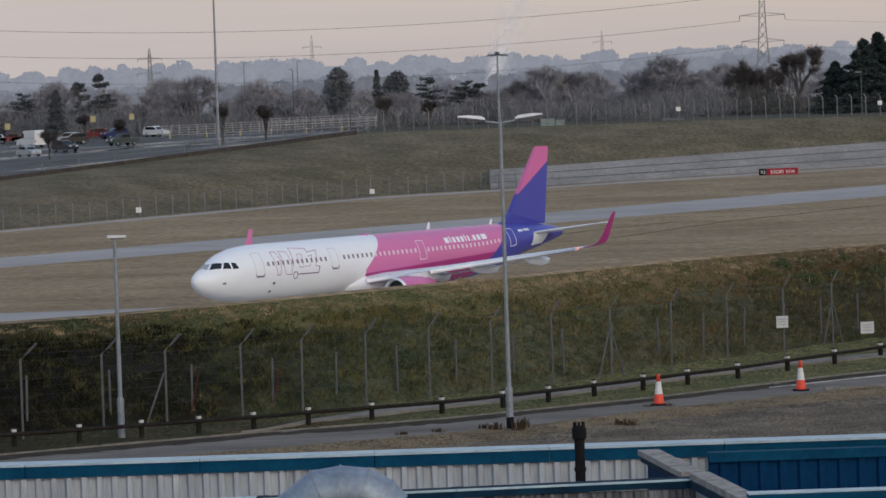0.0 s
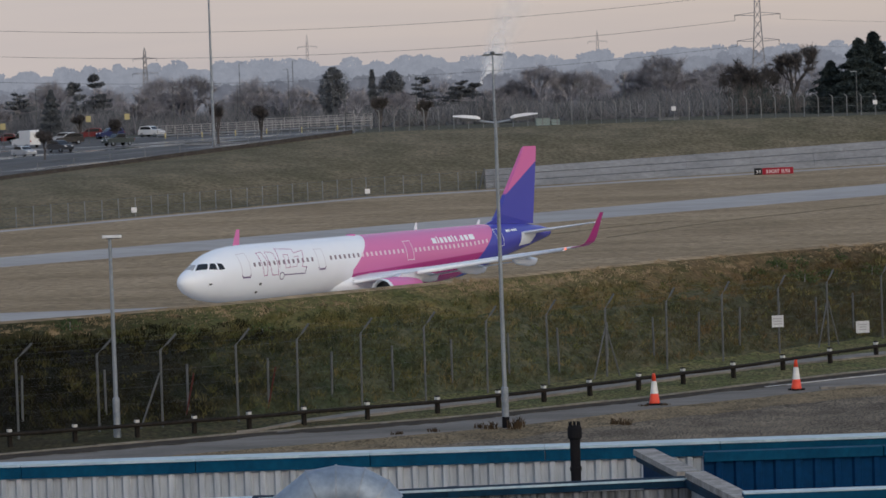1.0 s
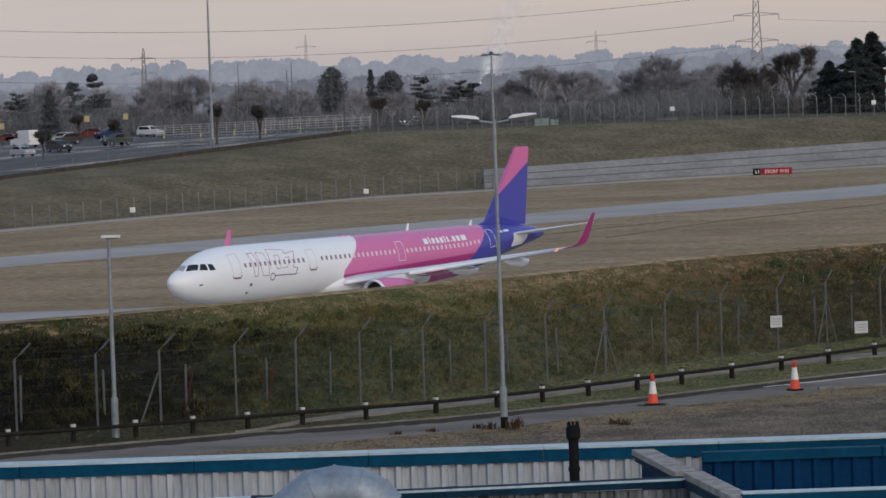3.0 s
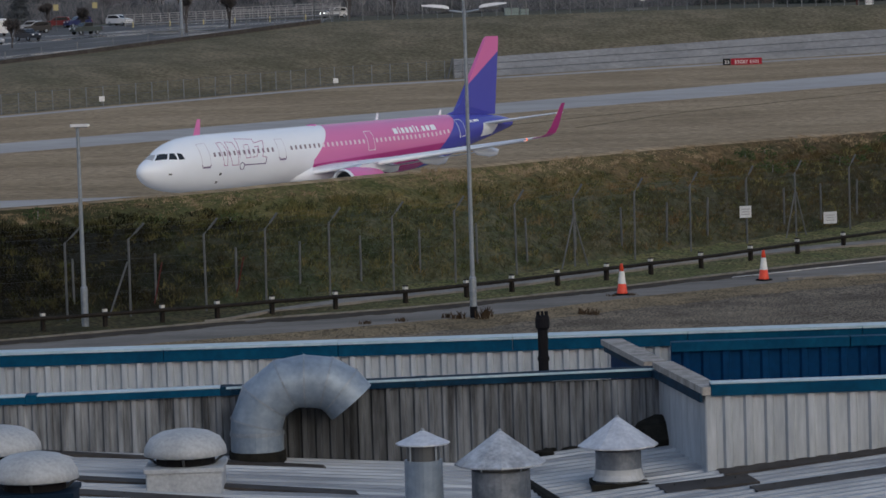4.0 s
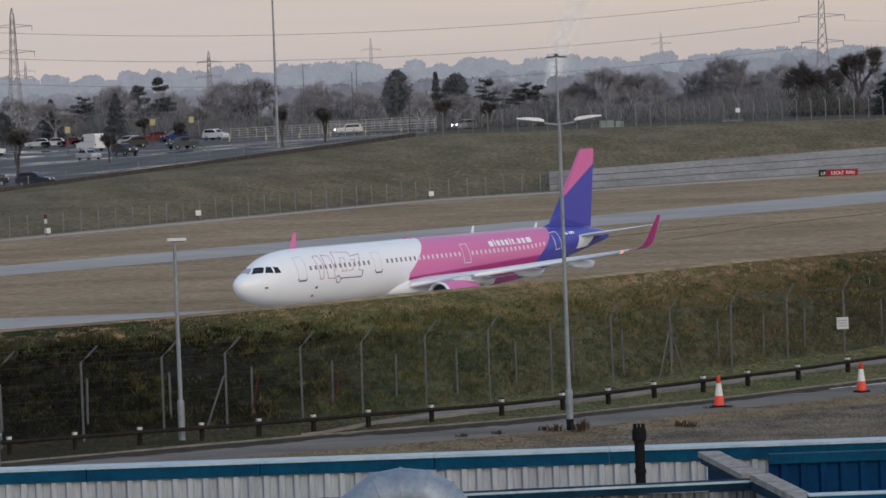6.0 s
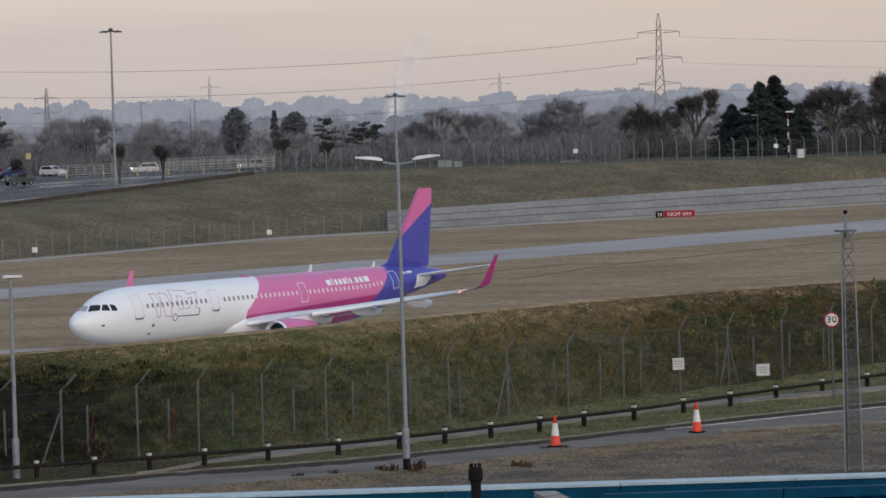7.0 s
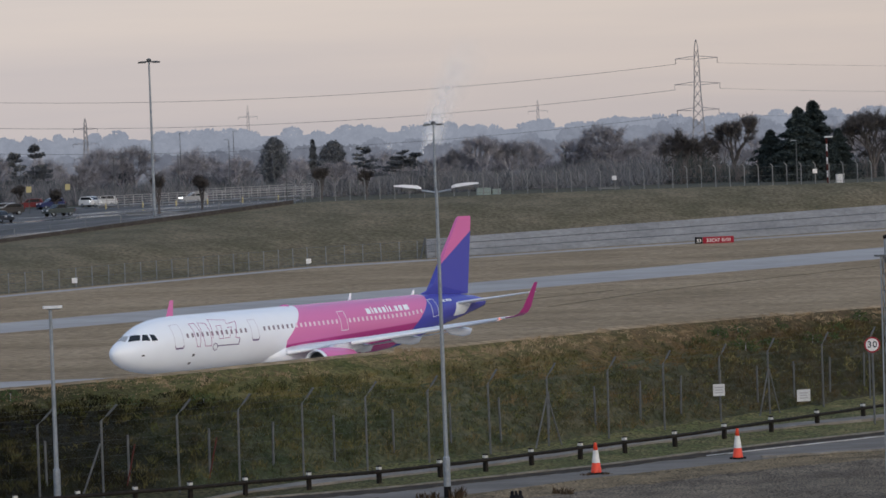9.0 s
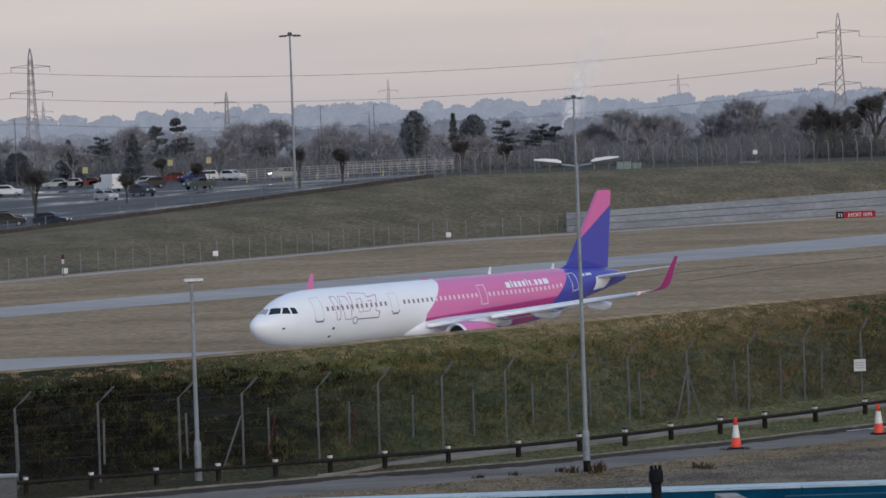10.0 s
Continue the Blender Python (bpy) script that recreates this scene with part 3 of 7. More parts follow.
def aerofoil(sections, thick=0.11):
    """Sections (leading edge x, y, z, chord, upright): a lofted wing. upright 0 lies flat, 1 stands."""
    prof = [(0, 0), (0.03, 0.35), (0.12, 0.75), (0.35, 1.0), (0.65, 0.7), (1.0, 0.03), (1.0, -0.03), (0.65, -0.45), (0.35, -0.7), (0.12, -0.55), (0.03, -0.28)]
    s = Shape()
    vs = []
    for x, y, z, c, up in sections:
        for u, h in prof:
            t = h * thick * c * 0.5
            vs.append((x + u * c, y + (t * up if y >= 0 else -t * up) * -1, z + t * (1 - abs(up))))
    k = len(prof)
    fs = [(i * k + j, i * k + (j + 1) % k, (i + 1) * k + (j + 1) % k, (i + 1) * k + j) for i in range(len(sections) - 1) for j in range(k)]
    fs += [tuple(range(k)), tuple(range(len(vs) - k, len(vs)))[::-1]]
    return s.add(vs, fs)


def build_airliner():
    air = thing("airliner", "white, pink and indigo twin-engine airliner taxiing on the taxiway", "airliner")
    paint, fin_mat = livery(), fin_paint()
    # skin
    s = Shape()
    sides = 56
    xs = sorted(set([st[0] for st in STATIONS] + [x * 0.8 for x in range(9, 55)]))
    xs = [x for x in xs if x <= 44.5]
    vs = [hull(x, k * 2 * math.pi / sides) for x in xs for k in range(sides)]
    fs = [(i * sides + k, (i + 1) * sides + k, (i + 1) * sides + (k + 1) % sides, i * sides + (k + 1) % sides) for i in range(len(xs) - 1) for k in range(sides)]
    s.add(vs, fs + [tuple(range(sides)), tuple(range(len(vs) - sides, len(vs)))[::-1]])
    body = part("fuselage", s, paint, air, "white, pink and indigo painted fuselage", smooth=True)
    # belly fairing
    s = Shape()
    rows = [(14.6, 0.3, 0.25), (15.6, 1.35, 0.75), (17.0, 2.05, 1.05), (19.5, 2.2, 1.12), (22.5, 2.2, 1.12), (24.5, 2.0, 1.0), (26.5, 1.2, 0.7), (28.0, 0.3, 0.2)]
    vs = [(x, -w * math.cos(a), 2.3 + h * math.sin(a)) for x, w, h in rows for a in [k * math.pi / 10 for k in range(20)]]
    s.add(vs, [(i * 20 + k, (i + 1) * 20 + k, (i + 1) * 20 + (k + 1) % 20, i * 20 + (k + 1) % 20) for i in range(len(rows) - 1) for k in range(20)])
    part("belly_fairing", s, M["white_paint"], air, smooth=True)
    # flight deck windows on both sides
    for side in (1, -1):
        for pts in (((1.10, 0.98), (1.84, 0.66), (2.16, 0.93), (1.68, 1.34)), ((1.94, 0.61), (2.54, 0.40), (2.56, 0.75), (2.28, 0.89)), ((2.66, 0.36), (3.14, 0.30), (3.04, 0.59), (2.70, 0.71))):
            q = skin_patch([(x, a if side > 0 else math.pi - a) for x, a in pts], 0.015)
            part("flight_deck_window", q, M["glass_dark"], air, "dark flight deck pane")
    part("windscreen", skin_patch([(0.98, 1.1), (1.6, 1.4), (1.6, math.pi - 1.4), (0.98, math.pi - 1.1)], 0.014), M["windscreen"], air, "front windscreen, its reflection painted pale")
    # cabin windows
    doors = [(5.06, 0.42, 0.95), (13.4, 0.40, 0.75), (23.9, 0.40, 0.8), (35.6, 0.42, 0.9)]
    for side in (1, -1):
        x = 6.0
        while x < 34.2:
            if all(abs(x - d[0]) > 0.62 for d in doors):
                a0, a1 = 0.20, 0.36
                q = [(x - 0.11, a0), (x + 0.11, a0), (x + 0.11, a1), (x - 0.11, a1)]
                part("cabin_window", skin_patch([(u, a if side > 0 else math.pi - a) for u, a in q], 0.012, 1), M["pane_dark"] if x < 18.0 else M["pane_pale"], air)
            x += 0.533
    # door outlines on the port side
    for i, (x, w, h) in enumerate(doors):
        a0, a1 = -0.12 + (0.05 if i in (1, 2) else 0), 0.80 if i in (0, 3) else 0.68
        ring = [(x - w, a0), (x + w, a0), (x + w, a1), (x - w, a1), (x - w, a0)]
        q = skin_line(ring, 0.045)
        part("cabin_door_outline", q, M["door_line"] if i < 2 else M["white_paint"], air, "thin painted door outline")
        if i < 2:
            part("door_sill", skin_line([(x - w, a0 + 0.04), (x - w + 0.1, a0 - 0.03), (x + w - 0.1, a0 - 0.03), (x + w, a0 + 0.04)], 0.1), M["outline"], air)
    # the large outlined emblem: leaning closed frames, a stepped frame and a tail with a ring
    frames = (([(6.64, 0.74), (7.2, 0.76), (7.38, 0.36), (7.2, -0.14), (6.88, -0.14), (6.64, 0.74)], 0.055),
              ([(7.6, 0.76), (8.36, 0.70), (8.46, 0.30), (8.46, -0.15), (7.76, -0.14), (7.56, 0.3), (7.6, 0.76)], 0.055),
              ([(8.62, 0.1), (8.9, 0.88), (10.66, 0.78), (10.6, 0.6), (11.68, 0.68), (11.14, 0.06), (11.6, 0.02)], 0.055),
              ([(9.36, 0.56), (9.86, 0.56), (9.78, 0.06), (9.3, 0.06), (9.36, 0.56)], 0.045), ([(10.46, 0.44), (10.96, 0.46), (10.5, 0.08), (9.95, 0.07)], 0.045))
    for ring, wide in frames:
        part("emblem_outline", skin_line(ring, wide), M["outline_pink"], air, "thin outlined emblem shape")
    part("emblem_outline", skin_line([(11.6, 0.02), (11.44, -0.18), (9.12, -0.17)], 0.075), M["outline"], air, "dark lower stroke of the emblem")
    part("emblem_outline", skin_line([(8.85 + 0.26 * math.cos(k * 0.7854), -0.2 + 0.12 * math.sin(k * 0.7854)) for k in range(9)], 0.06), M["outline"], air, "dark ring of the emblem")
    # the pale line of blocks behind, no letters
    x = 27.0
    for w, h in ((0.5, 0.27), (0.14, 0.34), (0.34, 0.27), (0.34, 0.27), (0.34, 0.27), (0.14, 0.34), (0.22, 0.27), (0.1, 0.08), (0.34, 0.27), (0.38, 0.27), (0.62, 0.27)):
        part("title_block", skin_patch([(x, 0.46), (x + w, 0.455), (x + w + 0.05, 0.455 + h * 0.92), (x + 0.05, 0.46 + h * 0.92)], 0.014, 2), M["white_paint"], air, "white plain title block")
        x += w + 0.185
    # the short row of pale bars near the tail
    for i, w in enumerate((0.2, 0.2, 0.08, 0.2, 0.2, 0.2)):
        x = 36.85 + 0.27 * i
        part("registration_bar", skin_patch([(x, 0.5), (x + w, 0.5), (x + w, 0.66), (x, 0.66)], 0.014, 1), M["white_paint"], air, "small white bar")
    # wings
    for sg in (-1, 1):
        wing = aerofoil([(15.6, sg * 0.6, 2.35, 7.6, 0), (16.9, sg * 1.98, 2.62, 6.1, 0), (19.35, sg * 6.4, 3.05, 3.95, 0), (22.1, sg * 11.8, 3.66, 2.6, 0), (24.45, sg * 16.3, 4.12, 1.35, 0)], 0.135)
        w_ob = part("wing", wing, M["wing_grey"], air, "pale grey swept wing", smooth=False)
        tip = aerofoil([(24.45, sg * 16.3, 4.12, 1.35, 0), (24.85, sg * 16.8, 4.2, 1.2, 0.25), (25.2, sg * 17.1, 4.42, 1.1, 0.7), (25.5, sg * 17.24, 4.8, 1.0, 0.95), (26.65, sg * 17.55, 6.55, 0.42, 0.97)], 0.09)
        part("sharklet", tip, M["magenta"] if sg < 0 else M["pink"], w_ob, "upturned pink wing tip")
        for y, L in ((4.3, 3.0), (8.3, 3.4), (12.2, 2.9)):
            te = 22.95 + max(0, y - 6.4) * 0.315
            z = 2.62 + (y - 2) * 0.108
            f = Shape().tube([(te - L * 0.75, sg * y, z - 0.1), (te - L * 0.5, sg * y, z - 0.34), (te, sg * y, z - 0.48), (te + L * 0.22, sg * y, z - 0.5), (te + L * 0.4, sg * y, z - 0.36)], [0.06, 0.28, 0.36, 0.3, 0.04], 12)
            part("flap_track_fairing", f, M["white_paint"], w_ob, "white canoe-shaped fairing", smooth=True)
        flap = aerofoil([(22.55, sg * 2.2, 2.3, 1.5, 0), (22.6, sg * 6.3, 2.72, 1.2, 0), (23.9, sg * 11.6, 3.3, 0.85, 0)], 0.12)
        part("flap", flap, M["wing_grey"], w_ob, "lowered grey flap")
        for y0, x0, z0, y1, x1, z1 in ((2.1, 16.82, 2.52, 5.2, 18.55, 2.86), (6.3, 19.12, 2.98, 15.9, 24.05, 4.02)):
            slat = aerofoil([(x0 - 0.12, sg * y0, z0 - 0.06, 0.75, 0), (x1 - 0.1, sg * y1, z1 - 0.02, 0.5, 0)], 0.5)
            part("slat", slat, M["white_paint"], w_ob, "white lowered leading edge slat", smooth=True)
        # engine
        ey, ez = sg * 5.75, 1.62
        eng = Shape().tube([(15.45, ey, ez), (15.55, ey, ez), (16.0, ey, ez), (17.1, ey, ez), (18.4, ey, ez + 0.03), (19.5, ey, ez + 0.08)], [1.02, 1.07, 1.14, 1.17, 1.04, 0.82], 32, cap=False)
        e_ob = part("engine_nacelle", eng, M["pink"], air, "pink engine nacelle", smooth=True)
        part("intake_lip", Shape().tube([(15.38, ey, ez), (15.4, ey, ez), (15.5, ey, ez), (15.75, ey, ez)], [1.03, 0.98, 0.94, 0.92], 32, cap=False).tube([(15.38, ey, ez), (15.44, ey, ez), (15.62, ey, ez)], [1.03, 1.065, 1.1], 32, cap=False), M["wing_grey"], e_ob, "bright bare metal intake lip", smooth=True)
        part("intake_duct", Shape().tube([(15.74, ey, ez), (16.5, ey, ez), (16.52, ey, ez)], [0.925, 0.95, 0.1], 32, cap=False), M["steel_dark"], e_ob, "dark intake throat with the fan", smooth=True)
        part("spinner", Shape().tube([(15.95, ey, ez), (16.15, ey, ez), (16.5, ey, ez)], [0.02, 0.16, 0.3], 16), M["black"], e_ob, smooth=True)
        part("exhaust_cone", Shape().tube([(19.4, ey, ez + 0.08), (20.2, ey, ez + 0.13), (20.8, ey, ez + 0.15)], [0.6, 0.45, 0.05], 16), M["steel_dark"], e_ob, smooth=True)
        part("pylon", Shape().prism([(16.5, 2.62), (17.6, 2.9), (19.6, 2.95), (20.9, 2.6), (19.4, 2.2)], sg * 5.75 - 0.17, sg * 5.75 + 0.17), M["wing_grey"], e_ob)
        stab = aerofoil([(38.3, sg * 0.5, 4.85, 3.6, 0), (39.0, sg * 1.4, 4.95, 3.2, 0), (42.0, sg * 6.2, 5.45, 1.25, 0)], 0.1)
        part("tailplane", stab, M["wing_grey"], air, "pale grey tailplane")
        # main gear
        leg = part("main_gear", Shape().tube([(22.2, sg * 3.8, 2.6), (22.2, sg * 3.8, 0.6)], 0.14, 10), M["galv"], air)
        for dy in (-0.45, 0.45):
            w = Shape().tube([(22.2, sg * 3.8 + dy - 0.2, 0.585), (22.2, sg * 3.8 + dy - 0.15, 0.585), (22.2, sg * 3.8 + dy + 0.15, 0.585), (22.2, sg * 3.8 + dy + 0.2, 0.585)], [0.5, 0.58, 0.58, 0.5], 20)
            part("wheel", w, M["tyre"], leg, "black tyre", smooth=False)
    leg = part("nose_gear", Shape().tube([(5.1, 0, 2.0), (5.1, 0, 0.4)], 0.1, 10), M["galv"], air)
    for dy in (-0.25, 0.25):
        part("wheel", Shape().tube([(5.1, dy - 0.12, 0.4), (5.1, dy - 0.09, 0.4), (5.1, dy + 0.09, 0.4), (5.1, dy + 0.12, 0.4)], [0.33, 0.4, 0.4, 0.33], 20), M["tyre"], leg)
    part("nav_lamp", Shape().lathe([(0.02, -0.08), (0.09, -0.03), (0.09, 0.03), (0.02, 0.08)], 8, (24.35, -15.9, 4.07)), M["nav_glow"], air, "small lit orange wing lamp")
    # fin, with its dorsal fillet
    prof = [(35.6, 5.72), (37.1, 6.1), (37.75, 6.6), (41.62, 11.6), (41.85, 11.76), (43.42, 11.76), (43.5, 11.6), (42.45, 5.6)]
    s = Shape()
    k = len(prof)
    wide = [0.03, 0.1, 0.22, 0.1, 0.06, 0.02, 0.02, 0.05]
    vs = [(x, -w, z) for (x, z), w in zip(prof, wide)] + [(x, w, z) for (x, z), w in zip(prof, wide)]
    s.add(vs, [tuple(range(k)), tuple(range(k, 2 * k))[::-1]] + [(i, k + i, k + (i + 1) % k, (i + 1) % k) for i in range(k)])
    part("fin", s, fin_mat, air, "pink and indigo tail fin")
    part("tail_outlet", Shape().tube([(44.45, 0, 4.83), (44.6, 0, 4.83)], [0.2, 0.16], 14), M["steel_dark"], air)
    part("tailplane_root", skin_patch([(38.5, -0.5), (40.4, -0.62), (41.2, 0.05), (38.9, 0.34)], 0.02), M["wing_grey"], air, "pale plate round the tailplane root")
    for x, h in ((27.0, 0.55), (35.0, 0.4)):
        part("blade_aerial", Shape().prism([(x, 5.86), (x + 0.35, 5.86), (x + 0.42, 5.86 + h), (x + 0.28, 5.86 + h)], -0.03, 0.03), M["white_paint"], air)
    part("aerial_dome", Shape().lathe([(0.4, -0.1), (0.36, 0.05), (0.2, 0.1), (0.02, 0.12)], 14, (19.3, 0, 5.87)), M["pink"], air, smooth=True)
    for x, a in ((1.7, -0.26), (6.3, -0.78), (6.45, -0.46)):
        part("service_hatch", skin_patch([(x, a), (x + 0.25, a), (x + 0.25, a + 0.09), (x, a + 0.09)], 0.012, 1), M["steel_dark"], air)
    return air


airliner = build_airliner()


# ---- road side: fence, knee rail, cones, lamp posts ----
def walk_line(pts, start, step, count, lo=-30, hi=42):
    """Places at even steps along a ground line, with the turn of the line there."""
    out, x = [], start
    for _ in range(count):
        y = line(x, pts, lo, hi)
        y2 = line(x + 0.5, pts, lo, hi)
        d = math.hypot(0.5, y2 - y)
        out.append((x, y, math.degrees(math.atan2(y2 - y, 0.5))))
        x += step * 0.5 / d
    return out


def along(pts, xs):
    """Places on a ground line at the given x, with the line's turn."""
    return [(x, near_line(pts, x), math.degrees(math.atan2(near_line(pts, x + 0.5) - near_line(pts, x), 0.5))) for x in xs]


def build_fence():
    fence = thing("security_fence", "tall grey steel post and wire security fence with cranked tops", "fence")
    xs = (-22.3, -19.9, -17.7, -15.5, -13.15, -10.8, -8.93, -6.64, -4.83, -2.84, -0.78, 1.29, 3.43, 5.55, 7.84, 10.09, 12.47, 14.64, 17.13, 19.4, 21.6, 23.9, 26.2, 28.5)
    spots = along(FENCE, xs)
    post = Shape().tube([(0, 0, -0.2), (0, 0, 2.45), (0.24, 0.1, 2.66), (0.5, 0.2, 2.92)], 0.036, 8)
    me = mesh_of("post", post.v, post.f, [M["post"]])
    for i, (x, y, a) in enumerate(spots):
        p = new("post", me)
        p.parent = fence
        p.matrix_basis = pose(x, y, 5.32, random.uniform(-0.6, 0.6), random.uniform(-0.6, 0.6), a - 20)
    for i in (6, 13, 17):
        x, y, a = spots[i]
        for sg in ((-1, 1) if i > 6 else (-1,)):
            b = Shape().tube([(sg * 0.75, 0, 0.0), (sg * 0.04, 0, 1.75)], 0.03, 6)
            ob = part("brace", b, M["post"], fence)
            ob.matrix_basis = pose(x, y, 5.32, 0, 0, a)
    for h, r in ((0.15, 0.0016), (0.8, 0.0016), (1.6, 0.0016), (2.4, 0.002)):
        part("wire", Shape().tube([(x, y, 5.32 + h) for x, y, a in spots], r, 4), M["post"], fence)
    for k in (0.35, 0.7, 1.0):
        part("barbed_wire", Shape().tube([(x + 0.5 * k * math.cos(radians(a - 20)), y + 0.5 * k * math.sin(radians(a - 20)), 7.77 + 0.47 * k) for x, y, a in spots], 0.0018, 4), M["post"], fence)
    # woven mesh: crossing wires between the posts
    s = Shape()
    for (x, y, a), (x2, y2, _) in zip(spots, spots[1:]):
        p, d = Vector((x, y, 5.4)), Vector((x2 - x, y2 - y, 0))
        n = 20
        for i in range(-16, n):
            for sg in (0, 1):
                u0, u1, z0, z1 = i / n, i / n + 0.8, 0.0, 2.35
                if u0 < 0:
                    z0, u0 = 2.35 * (-u0 / 0.8), 0.0
                if u1 > 1:
                    z1, u1 = z1 - 2.35 * (u1 - 1) / 0.8, 1.0
                if sg:
                    z0, z1 = 2.35 - z0, 2.35 - z1
                q0, q1 = p + d * u0 + Vector((0, 0, z0)), p + d * u1 + Vector((0, 0, z1))
                t = Vector((0, 0, 0.0009))
                s.add([q0 - t, q1 - t, q1 + t, q0 + t], [(0, 1, 2, 3)])
    tagged(part("chain_link", s, M["post"], fence, "grey woven wire mesh"), kind="stuff")
    # lower inner posts
    low = thing("inner_fence", "row of low thin posts with wires behind the security fence", "fence")
    inner = [(x, y + 1.5, a) for x, y, a in walk_line(FENCE, -20.6, 2.75, 24)]
    me = None
    for i, (x, y, a) in enumerate(inner):
        s = Shape().box(-0.03, -0.03, 0, 0.03, 0.03, 1.62, bevel=0.008)
        if me is None:
            me = mesh_of("low_post", s.v, s.f, [M["post"]])
        p = new("low_post", me)
        p.parent = low
        p.matrix_basis = pose(x, y, 5.55, random.uniform(-1.5, 1.5), random.uniform(-1.5, 1.5), a)
    for h in (0.5, 1.0, 1.5):
        part("wire", Shape().tube([(x, y, 5.55 + h) for x, y, a in inner], 0.002, 4), M["post"], low)
    for x in (-8.3, -5.8):
        y = near_line(FENCE, x) + 1.2
        part("red_bar", Shape().tube([(x, y, 5.6), (x + 0.28, y, 6.9)], 0.025, 6), M["dull_red"], low, "leaning red bar")


build_fence()


def build_rail():
    rail = thing("knee_rail", "low dark timber knee rail with white post tops beside the road", "knee rail")
    s = Shape().box(-0.062, -0.075, -0.1, 0.062, 0.075, 0.56, bevel=0.015)
    post = mesh_of("rail_post", s.v, s.f, [M["wood"]])
    s = Shape().box(-0.065, -0.078, 0.46, 0.065, 0.078, 0.545, bevel=0.015)
    band = mesh_of("reflector_band", s.v, s.f, [M["white_band"]])
    s = Shape().box(-0.062, -0.075, 0.56, 0.062, 0.075, 0.585, bevel=0.02)
    capm = mesh_of("post_cap", s.v, s.f, [M["wood"]])
    xs = (-24.0, -22.2, -20.4, -18.6, -16.8, -15.0, -13.15, -11.3, -9.5, -7.82, -6.18, -4.54, -2.59, -0.4, 1.57, 3.06, 4.63, 6.34, 7.96, 9.83, 11.79, 13.74, 15.71, 17.77, 19.88, 22.0, 24.1, 26.2, 28.3, 30.4)
    spots = along(BARRIER, xs)
    for x, y, a in spots:
        p = new("rail_post", post)
        p.parent = rail
        p.matrix_basis = pose(x, y, 5.3, random.uniform(-1.5, 1.5), random.uniform(-1.5, 1.5), a)
        for me in (band, capm):
            b = new(me.name, me)
            b.parent = p
    for (x, y, a), (x2, y2, _) in zip(spots, spots[1:]):
        d = math.hypot(x2 - x, y2 - y)
        s = Shape().tube([(0, 0.0, 0.40), (d * 0.5, 0, 0.39), (d, 0.0, 0.40)], 0.06, 8)
        r = part("rail", s, M["wood"], rail)
        r.matrix_basis = pose(x, y - 0.15, 5.3, 0, 0, math.degrees(math.atan2(y2 - y, x2 - x)))


build_rail()


def build_kerb():
    kerb = thing("kerb", "low earth-stained concrete kerb along the road edge", "kerb", kind="structure")
    spots = walk_line(ROAD_FAR, -26.0, 1.8, 40)
    for (x, y, a), (x2, y2, _) in zip(spots, spots[1:]):
        d = math.hypot(x2 - x, y2 - y)
        s = Shape().box(0.01, -0.06, -0.1, d - 0.01, 0.06, 0.06 + random.uniform(-0.01, 0.01), bevel=0.02)
        part("kerbstone", s, M["kerb_stone"], kerb).matrix_basis = pose(x, y, 5.3, 0, 0, math.degrees(math.atan2(y2 - y, x2 - x)))

    def ribbon(name, near, far, z, material, label, category, lo=-26, hi=34, ragged=0.0):
        """A thin strip of surface between two ground lines."""
        s, vs = Shape(), []
        n = int((hi - lo) / 0.25)
        for i in range(n + 1):
            x = lo + (hi - lo) * i / n
            r = ragged * noise.noise((x * 0.5, z, 2)) + ragged * 0.7 * noise.noise((x * 2.3, z, 7)) + ragged * 0.4 * noise.noise((x * 6.1, z, 4))
            vs += [(x, near(x) + r, z - 0.12), (x, near(x) + r, z), (x, far(x) + r * 0.3, z), (x, far(x) + r * 0.3, z - 0.12)]
        s.add(vs, [(4 * i + k, 4 * i + 4 + k, 4 * i + 5 + k, 4 * i + 1 + k) for i in range(n) for k in range(3)])
        tagged(part(name, s, material), label, category, kind="structure")

    ribbon("gutter_soil", lambda x: near_line(ROAD_FAR, x) - 1.3, lambda x: near_line(ROAD_FAR, x) - 0.05, 5.314, M["soil"], "dark wet soil washed against the kerb", "soil", ragged=0.45)
    mark = [(8.0, 110.6), (13.7, 115.33), (16.8, 117.67), (20.17, 120.31)]
    ribbon("road_marking", lambda x: near_line(mark, x) - 0.09, lambda x: near_line(mark, x) + 0.09, 5.322, M["line_white"], "worn white edge marking on the road", "road marking", 10.5, 32, 0.05)
    rut = [(12.0, 111.2), (13.7, 111.73), (18.9, 112.87), (24.0, 114.2)]
    ribbon("gravel_rut", lambda x: near_line(rut, x) - 0.22, lambda x: near_line(rut, x) + 0.22, 5.372, M["path"], "pale worn wheel track on the gravel", "track", 12.2, 32, 0.3)
    walk_near = [(-8.0, 102.2), (-5.9, 102.9), (-4.6, 105.1), (-3.0, 106.6), (-1.0, 108.3), (1.5, 110.1), (5.2, 113.6), (8.2, 117.3), (11.4, 120.8), (15.2, 123.6), (21.0, 127.6)]
    ribbon("footpath", lambda x: near_line(walk_near, x), lambda x: min(near_line(walk_near, x) + 1.5 * min(1.0, max(0.0, (x + 6.5) / 4)), near_line(FENCE, x) - 0.3), 5.385, M["path"], "narrow pale worn footpath along the fence", "path", -6.5, 30, 0.2)


build_kerb()


